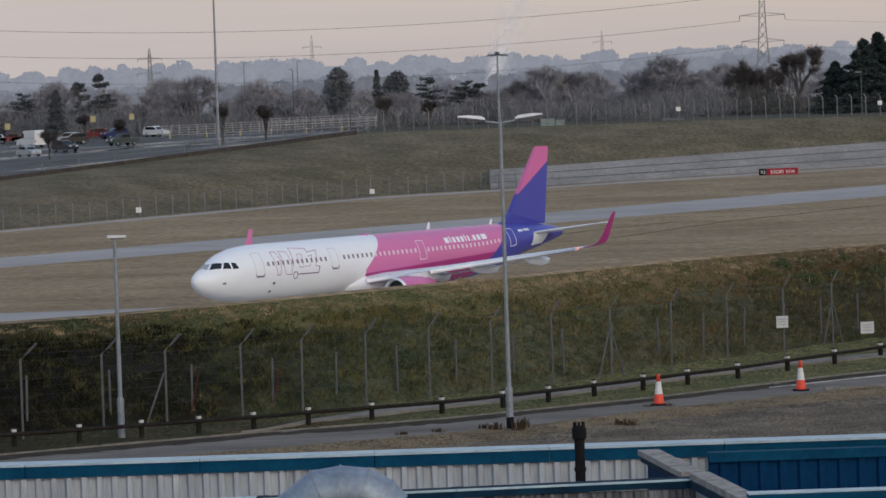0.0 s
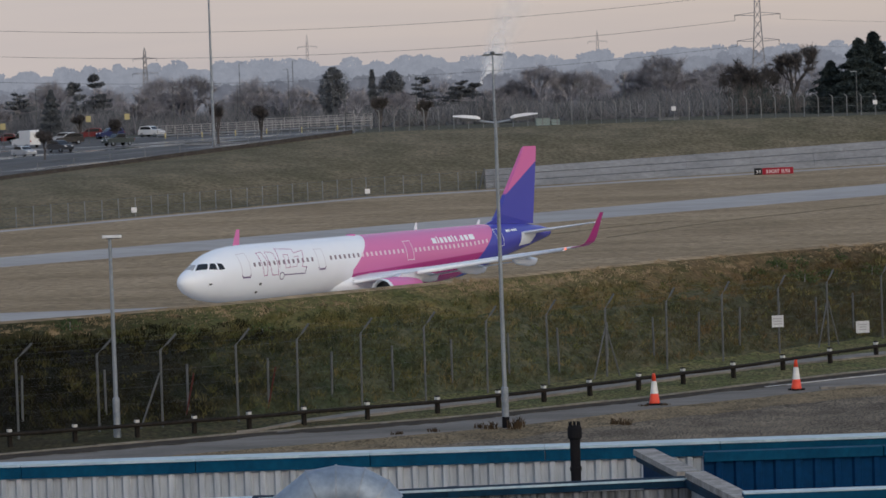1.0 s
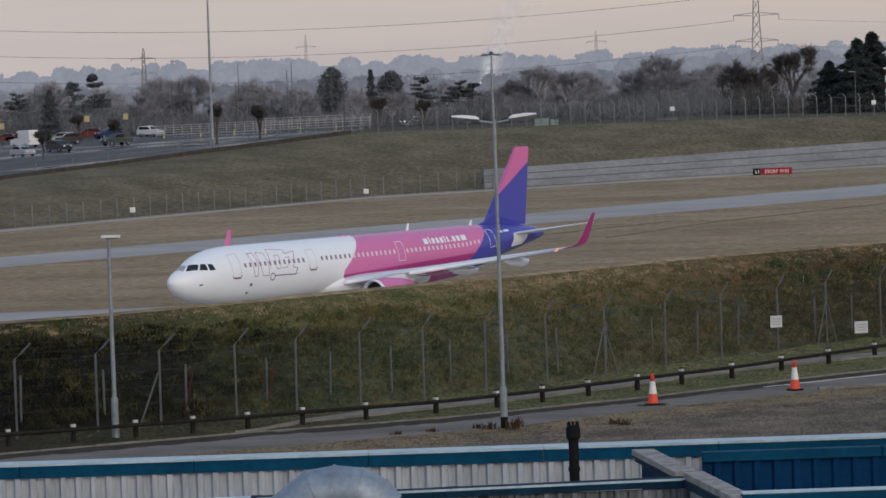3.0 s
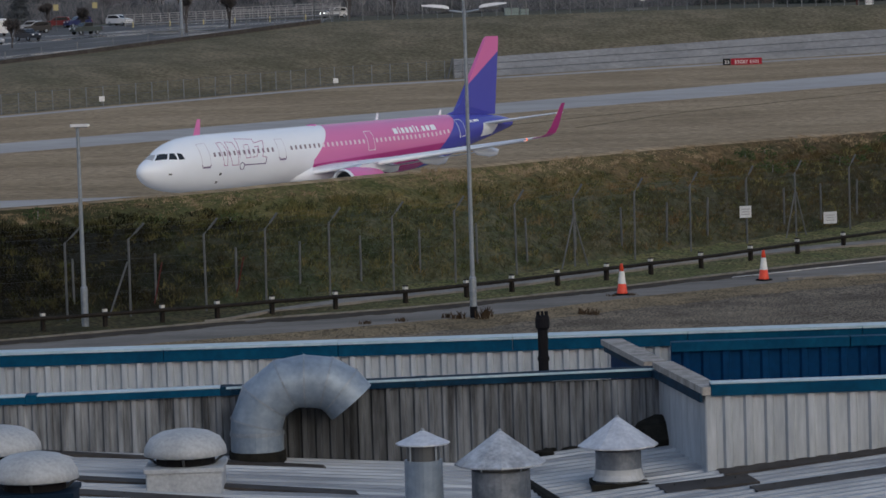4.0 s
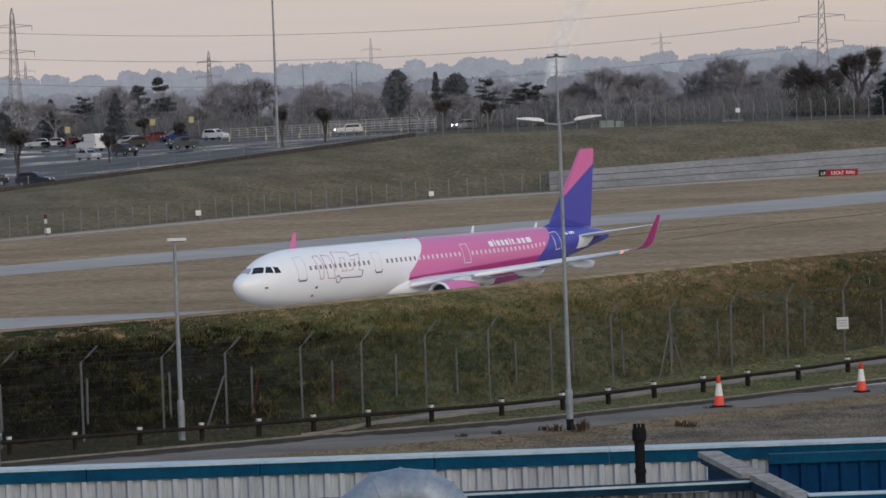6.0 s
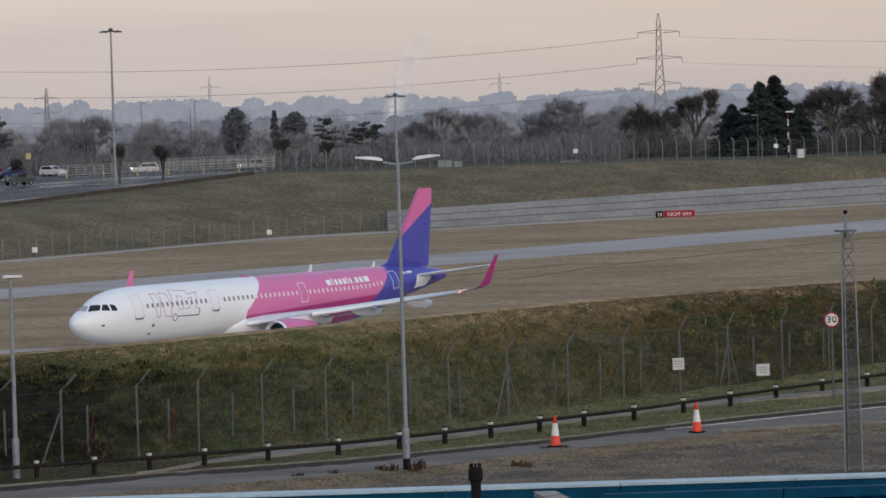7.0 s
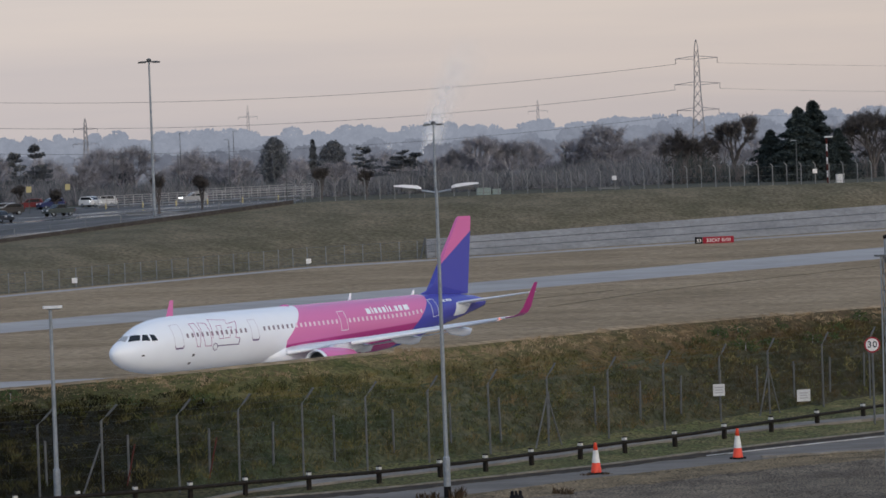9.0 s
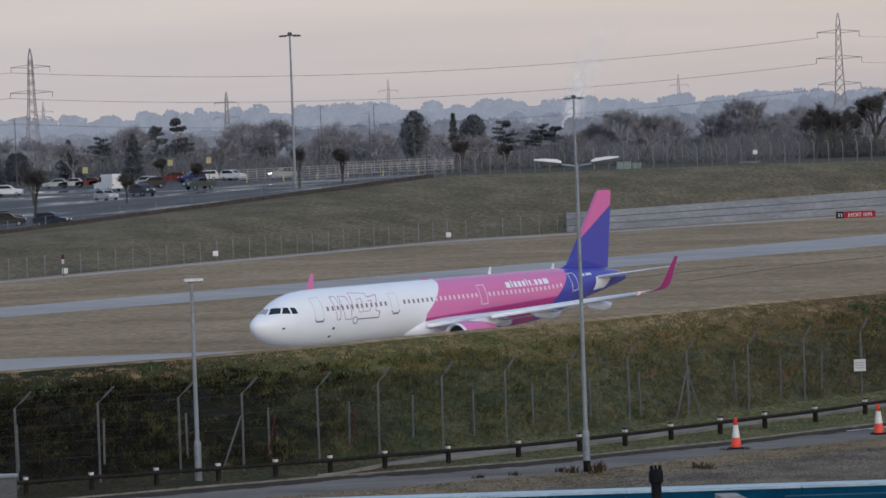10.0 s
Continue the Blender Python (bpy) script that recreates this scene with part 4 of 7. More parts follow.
def build_cones():
    cone = thing("traffic_cone", "orange and white traffic cone standing on the gravel edge", "traffic cone", (6.51, 107.55, 5.3), 10, "cones on the road edge")
    part("base", Shape().box(-0.22, -0.22, 0, 0.22, 0.22, 0.05, bevel=0.05), M["black"], cone, "black rubber base")
    part("lower_body", Shape().lathe([(0.175, 0.05), (0.168, 0.08), (0.128, 0.36)], 24), M["orange"], cone, "orange plastic", smooth=True)
    part("sleeve", Shape().lathe([(0.131, 0.36), (0.078, 0.76)], 24), M["cone_white"], cone, "white reflective sleeve", smooth=False)
    part("tip", Shape().lathe([(0.076, 0.76), (0.05, 0.96), (0.045, 1.0), (0.02, 1.0)], 24), M["orange"], cone, "orange tip", smooth=True)
    copy_thing(cone, pose(11.41, 111.2, 5.3, 0.8, -0.6, 40))


build_cones()


def lamp_post(x, y, z, h, arms, label, rz=0):
    lp = thing("street_lamp", label, "street lamp", (x, y, z), rz)
    part("column", Shape().tube([(0, 0, -0.1), (0, 0, 1.2), (0, 0, 1.25), (0, 0, h)], [0.108, 0.108, 0.07, 0.05], 14), M["galv"], lp, smooth=False)
    part("base_sleeve", Shape().tube([(0, 0, 0.0), (0, 0, 0.34)], 0.113, 14), M["black"] if arms > 1 else M["galv"], lp, "dark base band")
    for sg in ((-1, 1) if arms > 1 else (1,)):
        reach = 0.45 if arms > 1 else 0.05
        if arms > 1:
            part("arm", Shape().tube([(0, 0, h - 0.1), (sg * reach, 0, h - 0.03)], 0.035, 8), M["galv"], lp)
            s = Shape()
            vs = []
            for u, w, t in ((0.0, 0.09, 0.06), (0.12, 0.15, 0.10), (0.5, 0.17, 0.09), (0.82, 0.12, 0.035)):
                xx = sg * (reach + u)
                zz = h + 0.02 + u * 0.13
                vs += [(xx, -w, zz), (xx, w, zz), (xx, w * 0.7, zz + t), (xx, -w * 0.7, zz + t)]
            s.add(vs, [(4 * i + k, 4 * i + (k + 1) % 4, 4 * i + 4 + (k + 1) % 4, 4 * i + 4 + k) for i in range(3) for k in range(4)] + [(0, 1, 2, 3), (12, 13, 14, 15)])
            hd = part("lantern", s, M["board"], lp, "pale flat lantern")
            part("lens", Shape().box(min(sg * (reach + 0.12), sg * (reach + 0.6)), -0.12, h - 0.02, max(sg * (reach + 0.12), sg * (reach + 0.6)), 0.12, h + 0.045, bevel=0.03), M["steel_dark"], hd)
        else:
            hd = part("lantern", Shape().box(-0.22, -0.13, h - 0.02, 0.36, 0.13, h + 0.06, bevel=0.04), M["board"], lp, "pale flat lantern")
            part("lens", Shape().box(-0.1, -0.1, h - 0.05, 0.3, 0.1, h - 0.02, bevel=0.02), M["steel_dark"], hd)
    return lp


lamp_post(1.66, 101.46, 5.3, 9.25, 2, "galvanised street lamp with two pale lanterns beside the road")
lamp_post(-10.12, 102.6, 5.3, 6.1, 1, "galvanised street lamp with one flat lantern by the road")


def build_mast():
    m = thing("lattice_mast", "slim galvanised lattice mast with a small device on top", "lattice mast", (14.45, 97.35, 5.3), 12)
    H, w0, w1 = 6.85, 0.27, 0.19
    corners = [(-1, -0.6), (1, -0.6), (0, 1)]
    for cx, cy in corners:
        part("leg", Shape().tube([(cx * w0, cy * w0, -0.1), (cx * w1, cy * w1, H)], 0.022, 8), M["galv"], m)
    n = 14
    for i in range(n):
        z0, z1 = H * i / n, H * (i + 1) / n
        a, b = w0 + (w1 - w0) * i / n, w0 + (w1 - w0) * (i + 1) / n
        for k in range(3):
            p, q = corners[k], corners[(k + 1) % 3]
            part("lacing", Shape().tube([(p[0] * a, p[1] * a, z0), (q[0] * b, q[1] * b, z1)], 0.011, 5), M["post"], m)
            part("tie", Shape().tube([(p[0] * b, p[1] * b, z1), (q[0] * b, q[1] * b, z1)], 0.011, 5), M["post"], m)
    for k in range(3):
        p, q = corners[k], corners[(k + 1) % 3]
        g = Shape()
        for i in range(13):
            u = (i + 0.5) / 13
            x0, y0 = (p[0] + (q[0] - p[0]) * u), (p[1] + (q[1] - p[1]) * u)
            g.tube([(x0 * w0, y0 * w0, 0.0), (x0 * 0.232, y0 * 0.232, 3.4)], 0.0045, 4, False)
        tagged(part("climbing_guard", g, M["post"], m, "close grey wire climbing guard"), kind="stuff")
    part("head_plate", Shape().box(-0.26, -0.2, H, 0.26, 0.26, H + 0.05, bevel=0.02), M["steel_dark"], m)
    part("sensor_stem", Shape().tube([(0, 0, H), (0, 0, H + 0.5)], 0.04, 8), M["galv"], m)
    part("sensor", Shape().lathe([(0.03, 0), (0.06, 0.04), (0.06, 0.1), (0.03, 0.12)], 10, (0, 0, H + 0.5)), M["black"], m)
    part("side_box", Shape().box(-0.1, -0.25, H - 0.2, 0.02, -0.13, H - 0.02, bevel=0.02), M["steel_dark"], m)


build_mast()


def letters(text, size, material, name, parent, m):
    """Raised characters, each a part of its own, centred on m."""
    wide = [size * (0.33 if c in "I/ " else 0.58 if c != "C" else 0.66) for c in text]
    x = -sum(wide) / 2
    for c, w in zip(text, wide):
        if c != " ":
            cu = bpy.data.curves.new(name, "FONT")
            cu.body, cu.size, cu.extrude, cu.align_x, cu.align_y = c, size, 0.004, "CENTER", "CENTER"
            cu.offset = size * 0.012
            tmp = bpy.data.objects.new(name, cu)
            me = bpy.data.meshes.new_from_object(tmp)
            bpy.data.objects.remove(tmp)
            me.materials.clear()
            me.materials.append(material)
            ob = new(name, me)
            ob.parent = parent
            ob.matrix_basis = m @ pose(x + w / 2, 0, 0)
        x += w


def build_signs():
    sg = thing("speed_sign", "round red-rimmed speed limit sign on a grey post", "road sign", (17.8, 124.0, 5.3), -8)
    part("pole", Shape().tube([(0, 0.05, -0.1), (0, 0.05, 3.2)], 0.04, 8), M["post"], sg)

    def disc(r, y0, y1):
        return Shape().tube([(0, y0, 2.9), (0, y1, 2.9)], r, 28)
    part("rim", disc(0.29, 0.0, -0.02), M["red"], sg, "red rim")
    part("face", disc(0.235, -0.02, -0.026), M["board"], sg, "white face")
    letters("30", 0.33, M["navy"], "numeral", sg, pose(0, -0.028, 2.9, 90, 0, 0))
    for (x, y, z, w, h, a) in ((12.34, 126.35, 6.6, 0.46, 0.44, 50), (16.1, 131.2, 5.95, 0.55, 0.46, 50)):
        b = thing("warning_board", "weathered pale grey warning board wired to the security fence", "sign board", (x, y, z), 14, "boards on the fence")
        part("panel", Shape().box(-w / 2, -0.012, -h / 2, w / 2, 0.012, h / 2, bevel=0.004), M["board_grey"], b)
        for i, (ww, zz) in enumerate(((0.36, 0.1), (0.3, 0.0), (0.34, -0.1))):
            part("text_bar", Shape().box(-ww / 2, -0.016, zz - 0.02, ww / 2, -0.013, zz + 0.02), M["faded_print"], b)


build_signs()


def build_street_cabinet():
    c = thing("street_cabinet", "grey steel street cabinet with a pale lid on the gravel", "cabinet", (-14.06, 89.3, 5.2), 3)
    part("body", Shape().box(-0.4, -0.2, 0.05, 0.4, 0.2, 1.62, bevel=0.02), M["post"], c)
    part("plinth", Shape().box(-0.42, -0.22, -0.1, 0.42, 0.22, 0.05, bevel=0.02), M["kerb_stone"], c, "stained concrete plinth")
    part("lid", Shape().box(-0.45, -0.25, 1.62, 0.45, 0.25, 1.68, bevel=0.02), M["galv"], c, "pale metal lid")
    for sg in (-1, 1):
        door = part("door", Shape().box(min(sg * 0.01, sg * 0.37), -0.215, 0.12, max(sg * 0.01, sg * 0.37), -0.2, 1.55, bevel=0.005), M["post"], c)
        for k in range(4):
            part("louvre", Shape().box(min(sg * 0.08, sg * 0.3), -0.225, 1.2 + 0.07 * k, max(sg * 0.08, sg * 0.3), -0.212, 1.235 + 0.07 * k), M["steel_dark"], door)


build_street_cabinet()


def build_weeds():
    """Dry weeds and tufts by the lamp base, on the gravel and along the bank."""
    def tuft(n, h, spread, blades):
        s = Shape()
        for _ in range(blades):
            a, r = random.uniform(0, 6.28), random.uniform(0, spread)
            x, y = r * math.cos(a), r * math.sin(a)
            hh = h * random.uniform(0.4, 1)
            dx, dy = random.uniform(-0.6, 0.6) * hh, random.uniform(-0.6, 0.6) * hh
            w = 0.012 + 0.01 * random.random()
            s.add([(x - w, y, 0), (x + w, y, 0), (x + dx * 0.5 + w * 0.7, y + dy * 0.5, hh * 0.7), (x + dx, y + dy, hh), (x + dx * 0.5 - w * 0.7, y + dy * 0.5, hh * 0.7)], [(0, 1, 2, 3, 4)])
        return s
    weed = mat("dead_weed", (0.04, 0.028, 0.018), 0.95, second=(0.085, 0.06, 0.036), scale=0.3)
    dead = Shape()
    for x, y, h in ((1.2, 101.3, 0.4), (1.9, 101.2, 0.5), (2.1, 101.6, 0.55), (0.9, 101.7, 0.3), (-0.5, 101.0, 0.25), (5.0, 101.5, 0.35), (5.3, 101.3, 0.3), (-1.6, 100.6, 0.2), (6.2, 107.2, 0.15), (6.8, 107.3, 0.15)):
        c = tuft(0, h * 0.7, 0.22, 26)
        dead.add([(v[0] + x, v[1] + y, v[2] + 5.28) for v in c.v], c.f)
    tagged(part("weeds", dead, weed), "dead brown weeds in clumps on the gravel", "weeds", kind="stuff")
    # the long grass of the bank, in tussocks
    s = Shape()
    blade_mats = []
    for _ in range(9000):
        cx = random.uniform(-22, 30)
        cf = 0.9 + 11.9 * random.random()
        cy = near_line(FENCE, cx) + cf
        n = noise.noise((cx * 0.25, cy * 0.25, 7))
        high = cf > 7.4 + 2.2 * n + random.uniform(-0.8, 0.8) and not (cx < -8 + 4 * n and cf < 9.5)
        kind = (random.choice((2, 2, 2, 2, 1, 0)) if cf < 10.8 + random.uniform(-0.7, 0.7) else 3) if high else random.choice((0, 0, 0, 0, 2, 1))
        size = random.uniform(0.1, 0.3) * (0.9 + 0.8 * n) * (0.4 if cf > 10.2 else 1)
        lean = random.uniform(-0.4, 0.4)
        for _ in range(13):
            x, f = cx + random.gauss(0, 0.1), cf + random.gauss(0, 0.12)
            if not 0.85 < f < 12.6:
                continue
            y = near_line(FENCE, x) + f
            k = (f - 0.8) / 7.8
            z = 5.4 + 2.1 * k + 0.42 * math.sin(math.pi * k) if k < 1 else 7.5 + (crest_z(x) - 7.5) * (0.92 * (f - 8.6) / 3.9 if f < 12.5 else 0.92 + 0.16 * (f - 12.5))
            z += 0.17 * noise.noise((x * 0.45, y * 0.45, 1)) + 0.12 * noise.noise((x * 1.7, y * 1.7, 5)) + 0.1 * noise.noise((x * 0.12, 3, y * 0.12)) - 0.04
            h, w = size * random.uniform(0.6, 1.15), random.uniform(0.008, 0.022)
            dx, dy = (lean + random.gauss(0, 0.5)) * h, random.uniform(-0.5, 0.9) * h
            blade_mats.append(kind)
            s.add([(x - w, y, z), (x + w, y, z), (x + dx + w * 0.4, y + dy, z + h), (x + dx - w * 0.4, y + dy, z + h)], [(0, 1, 2, 3)])
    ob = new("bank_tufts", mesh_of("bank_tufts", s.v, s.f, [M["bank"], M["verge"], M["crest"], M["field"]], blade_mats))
    tagged(ob, "rough green and brown winter grass on the bank", "grass", kind="stuff")


build_weeds()


# ---- the workshop roofs in the foreground ----
def ribbed(x0, x1, z0, z1, pitch, depth, material, name, parent, face=-1, waist=0.45):
    """An upright trapezoid-ribbed sheet along x, its ribs facing -y (face -1)."""
    s = Shape()
    vs = []
    x = x0
    while x < x1 - 1e-6:
        for u, d in ((0.0, 0), (waist, 0), (waist + 0.12, 1), (0.88, 1)):
            xx = min(x + u * pitch, x1)
            vs += [(xx, face * d * depth, z0), (xx, face * d * depth, z1)]
        x += pitch
    vs += [(x1, 0, z0), (x1, 0, z1)]
    n = len(vs) // 2
    # a back plane gives the sheet its thickness
    vs += [(x0, -face * 0.06, z0), (x0, -face * 0.06, z1), (x1, -face * 0.06, z0), (x1, -face * 0.06, z1)]
    b = 2 * n
    s.add(vs, [(2 * i, 2 * i + 2, 2 * i + 3, 2 * i + 1) for i in range(n - 1)] + [(b, b + 1, b + 3, b + 2), (0, 1, b + 1, b), (2 * n - 2, b + 2, b + 3, 2 * n - 1)])
    return part(name, s, material, parent)


def build_workshop():
    # far parapet, pale with a blue capping
    far = thing("far_parapet", "white ribbed parapet wall with a blue capping", "parapet wall", (0, 58.0, 0), -0.78, kind="structure")
    ribbed(-14, 15, 6.3, 8.78, 0.262, 0.075, M["clad_white"], "cladding", far)
    for x in range(-14, 15, 3):
        part("capping", Shape().box(x + 0.004, -0.10, 8.78, x + 2.996, 0.16, 8.985, bevel=0.01), M["trim_blue"], far, "blue metal capping")
        part("capping_top", Shape().box(x + 0.004, -0.125, 8.986, x + 2.996, 0.42, 9.03, bevel=0.01), M["trim_pale"], far, "pale capping top, daylight painted into the colour")
    far.location.x, far.location.y = 0.6, 58.0
    # near parapet, stained
    near = thing("stained_parapet", "stained grey ribbed parapet wall with a dark blue capping", "parapet wall", (0, 52.0, 0), 0, kind="structure")
    ribbed(-12, 3.95, 7.3, 8.9, 0.218, 0.05, M["clad_dirty_shaded"], "cladding", near)
    for i, x in enumerate((-12.0, -9.0, -6.0, -3.0, 0.0)):
        x1 = x + 3 if x < 0 else 3.9
        z = 8.938 + 0.0112 * (x + 6.27)
        cap = part("capping", Shape().box(0.004, -0.10, -0.11, x1 - x - 0.004, 0.2, 0.0, bevel=0.012), M["trim_blue"] if x < -4 else M["trim_dark"], near, "dirty blue capping")
        cap.matrix_basis = pose(x, 0, z, 0, -0.64, 0)
        part("capping_top", Shape().box(0.004, -0.105, 0.003, x1 - x - 0.004, 0.21, 0.022, bevel=0.008), M["trim_pale"] if x < -4 else M["trim_dark"], cap, "weathered capping top, painted lit tone on the left lengths")
        if x > -4:
            part("capping_lip", Shape().box(0.004, -0.118, -0.012, x1 - x - 0.004, -0.106, 0.024), M["trim_pale"], cap, "thin pale front lip")
        if x > -12:
            part("joint_strap", Shape().box(-0.09, -0.115, -0.115, 0.09, 0.215, 0.028, bevel=0.008), M["trim_blue"] if x < -4 else M["trim_dark"], cap, "lapped joint strap")
    # side return and right-hand parapet
    side = thing("side_parapet", "short pale parapet return with a weathered stone-coloured capping", "parapet wall", (0, 0, 0), 0, kind="structure")
    # it runs a little askew of the other walls
    run = pose(4.12, 48.52, 0, 0, 0, 7.2)
    for k in range(8):
        part("cladding", Shape().box(-0.02, 0.03 + 0.44 * k, 7.3, 0.1, 0.03 + 0.44 * k + 0.425, 9.02, run, bevel=0.012), M["clad_white"], side)
    part("inner_lining", Shape().box(0.0, 3.56, 7.3, 0.1, 7.6, 9.02, run), M["clad_blue"], side)
    part("capping", Shape().box(-0.1, -0.1, 9.03, 0.22, 3.55, 9.15, run, bevel=0.02), M["stone"], side)
    part("capping", Shape().box(-0.16, 3.9, 9.03, 0.2, 7.6, 9.12, run, bevel=0.02), M["stone"], side)
    part("drip_edge", Shape().box(-0.13, -0.08, 8.93, -0.09, 7.5, 9.05, run), M["trim_dark"], side)
    part("corner_post", Shape().box(-0.05, -0.06, 7.3, 0.12, 0.02, 9.02, run, bevel=0.02), M["clad_white"], side)
    right = thing("right_parapet", "white ribbed parapet wall with a blue capping", "parapet wall", (0, 48.5, 0), 0, kind="structure")
    ribbed(4.18, 12, 7.3, 9.06, 0.30, 0.055, M["clad_white"], "cladding", right, waist=0.5)
    for x in (4.16, 6.6, 9.1):
        part("capping", Shape().box(x + 0.003, -0.09, 9.02, x + 2.45, 0.16, 9.19, bevel=0.012), M["trim_blue"], right)
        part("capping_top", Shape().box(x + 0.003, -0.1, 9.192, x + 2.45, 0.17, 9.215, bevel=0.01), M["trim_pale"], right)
    # well behind it, lined in blue
    blue = thing("blue_wall", "dark blue ribbed inner wall of the roof well", "wall", (0, 56.4, 0), 0, kind="structure")
    ribbed(4.2, 13.5, 6.6, 8.88, 0.33, 0.05, M["clad_blue"], "cladding", blue, waist=0.5)
    for x in (4.2, 7.2, 10.2):
        part("capping", Shape().box(x + 0.003, -0.09, 8.84, x + 2.99, 0.15, 9.0, bevel=0.012), M["trim_blue"], blue)
    part("well_floor", Shape().box(4.13, -7.8, 7.1, 13.5, -0.1, 7.3), M["roof"], blue)
    part("gutter_roof", Shape().box(-13, -4.2, 7.2, 3.9, 1.4, 7.6), M["roof"], blue)

    # roofs: two low slopes that meet in a valley gutter
    def slope(name, quad, pitch, label):
        a, b, c, d = (Vector(p) for p in quad)     # a-b along the ribs' run start, d-c its other side
        n = max(4, int((d - a).length / pitch))
        up = (b - a).cross(d - a).normalized()
        if up.z < 0:
            up = -up
        vs, fs = [], []
        prof = []
        for i in range(n):
            for u, h in ((0.0, 0), (0.62, 0), (0.7, 0.032), (0.92, 0.032)):
                prof.append(((i + u) / n, h))
        prof.append((1.0, 0))
        for v, h in prof:
            vs += [a + (d - a) * v + up * h, b + (c - b) * v + up * h]
        k = len(prof)
        vs += [a - up * 0.12, b - up * 0.12, c - up * 0.12, d - up * 0.12]
        fs = [(2 * i, 2 * i + 1, 2 * i + 3, 2 * i + 2) for i in range(k - 1)] + [(2 * k, 2 * k + 3, 2 * k + 2, 2 * k + 1)]
        s = Shape().add(vs, fs)
        ob = part(name, s, M["roof"])
        return tagged(ob, label, "roof", kind="structure"), (a, b, c, d, up)

    _, L = slope("roof_main", [(-16, 51.95, 8.76), (0.6, 51.95, 7.69), (3.4, 37.0, 7.5), (-16, 37.0, 8.76)], 0.33, "weathered grey ribbed metal roof with brown rooflights")
    _, R = slope("roof_side", [(0.6, 51.95, 7.67), (16, 53.5, 9.1), (16, 37.5, 8.95), (3.4, 37.0, 7.49)], 0.30, "weathered grey ribbed metal roof slope with dark rooflights")

    def on(quad, u, v, lift):
        a, b, c, d, up = quad
        return (a + (b - a) * u) * (1 - v) + (d + (c - d) * u) * v + up * lift

    def strip(quad, u0, u1, v0, v1, wide, label):
        """A flush strip from u0 to u1 whose near edge runs from v0 to v1."""
        s = Shape()
        low, high = ([on(quad, u0, v0, h), on(quad, u1, v1, h), on(quad, u1, v1 + wide, h), on(quad, u0, v0 + wide, h)] for h in (0.0, 0.042))
        s.add(high + low, [(0, 1, 2, 3), (0, 4, 5, 1), (1, 5, 6, 2), (2, 6, 7, 3), (3, 7, 4, 0)])
        light = tagged(part("rooflight", s, M["rooflight"]), label, "rooflight", "rooflights of the workshop")
        # fixing screws along the strip
        n = max(3, int((u1 - u0) * 24))
        for i in range(n):
            k = (i + 0.5) / n
            p = on(quad, u0 + (u1 - u0) * k, v0 + (v1 - v0) * k + wide * 0.3, 0.043)
            part("screw", Shape().lathe([(0.012, 0.0), (0.011, 0.012), (0.004, 0.016)], 6, p), M["moss"], light)

    for u0, u1, v0, v1, w in ((0.52, 0.863, 0.0, 0.065, 0.022), (0.52, 0.869, 0.171, 0.236, 0.028), (0.52, 0.874, 0.252, 0.341, 0.034), (0.42, 0.9, 0.515, 0.529, 0.04), (0.3, 0.9, 0.77, 0.78, 0.04)):
        strip(L, u0, u1, v0, v1, w, "long brown dirty rooflight strip flush in the roof")
    for u0, u1, v0, v1, w in ((0.13, 0.217, 0.284, 0.296, 0.05), (0.199, 0.42, 0.248, 0.262, 0.035), (0.203, 0.6, 0.361, 0.37, 0.032), (0.214, 0.6, 0.583, 0.593, 0.03), (0.222, 0.7, 0.689, 0.695, 0.03)):
        strip(R, u0, u1, v0, v1, w, "long brown dirty rooflight strip flush in the roof")
    s = Shape().tube([on(R, 0.03, 0.17, 0.03), on(R, 0.028, 0.36, 0.03), on(R, 0.026, 0.56, 0.03), on(R, 0.02, 0.95, 0.03)], [0.06, 0.11, 0.12, 0.12], 8)
    tagged(part("valley_gutter", s, M["moss"]), "mossy black valley gutter between the roof slopes", "gutter", kind="structure")
    pts = [on(R, 0.005 + 0.2 * i / 40, 0.008 + 0.004 * math.sin(i), 0.02 + 0.03 * noise.noise((i * 0.7, 2, 5))) for i in range(41)]
    s = Shape().tube(pts, [0.05 + 0.035 * noise.noise((i * 0.9, 8, 1)) for i in range(41)], 7)
    tagged(part("moss_line", s, M["moss"]), "black moss along the foot of the stained parapet", "moss", kind="stuff")
    for x, y, z, r in ((3.62, 51.7, 7.97, 0.42), (3.35, 51.5, 7.94, 0.25), (3.05, 51.75, 7.92, 0.16), (1.9, 51.7, 7.8, 0.12)):
        s = Shape().lathe([(r, -0.05), (r * 1.05, 0.06), (r * 0.7, r * 0.7), (r * 0.15, r * 0.95)], 12, (0, 0, 0))
        s.v = [(a * (1 + 0.25 * noise.noise((a * 9, b * 9, c * 9))), b * (1 + 0.25 * noise.noise((b * 9, a * 9, c))), c) for a, b, c in s.v]
        tagged(part("moss_clump", s, M["moss"]), "dark moss clump heaped on the roof corner", "moss").location = (x, y, z)
    tagged(part("loose_slate", Shape().box(-0.17, -0.06, 0, 0.17, 0.06, 0.04, bevel=0.01), M["moss"]), "small dark loose slab lying on the roof", "slab").matrix_basis = pose(1.3, 42.6, 7.66, 0, 0, 8)

    # big bent duct
    duct = thing("bent_duct", "large galvanised segmented duct bent over the stained parapet", "ventilation duct")
    ctr, R0, r = Vector((-1.845, 51.45, 8.42)), 0.68, 0.405
    ang = [176, 144, 109, 91, 71, 50, 29]
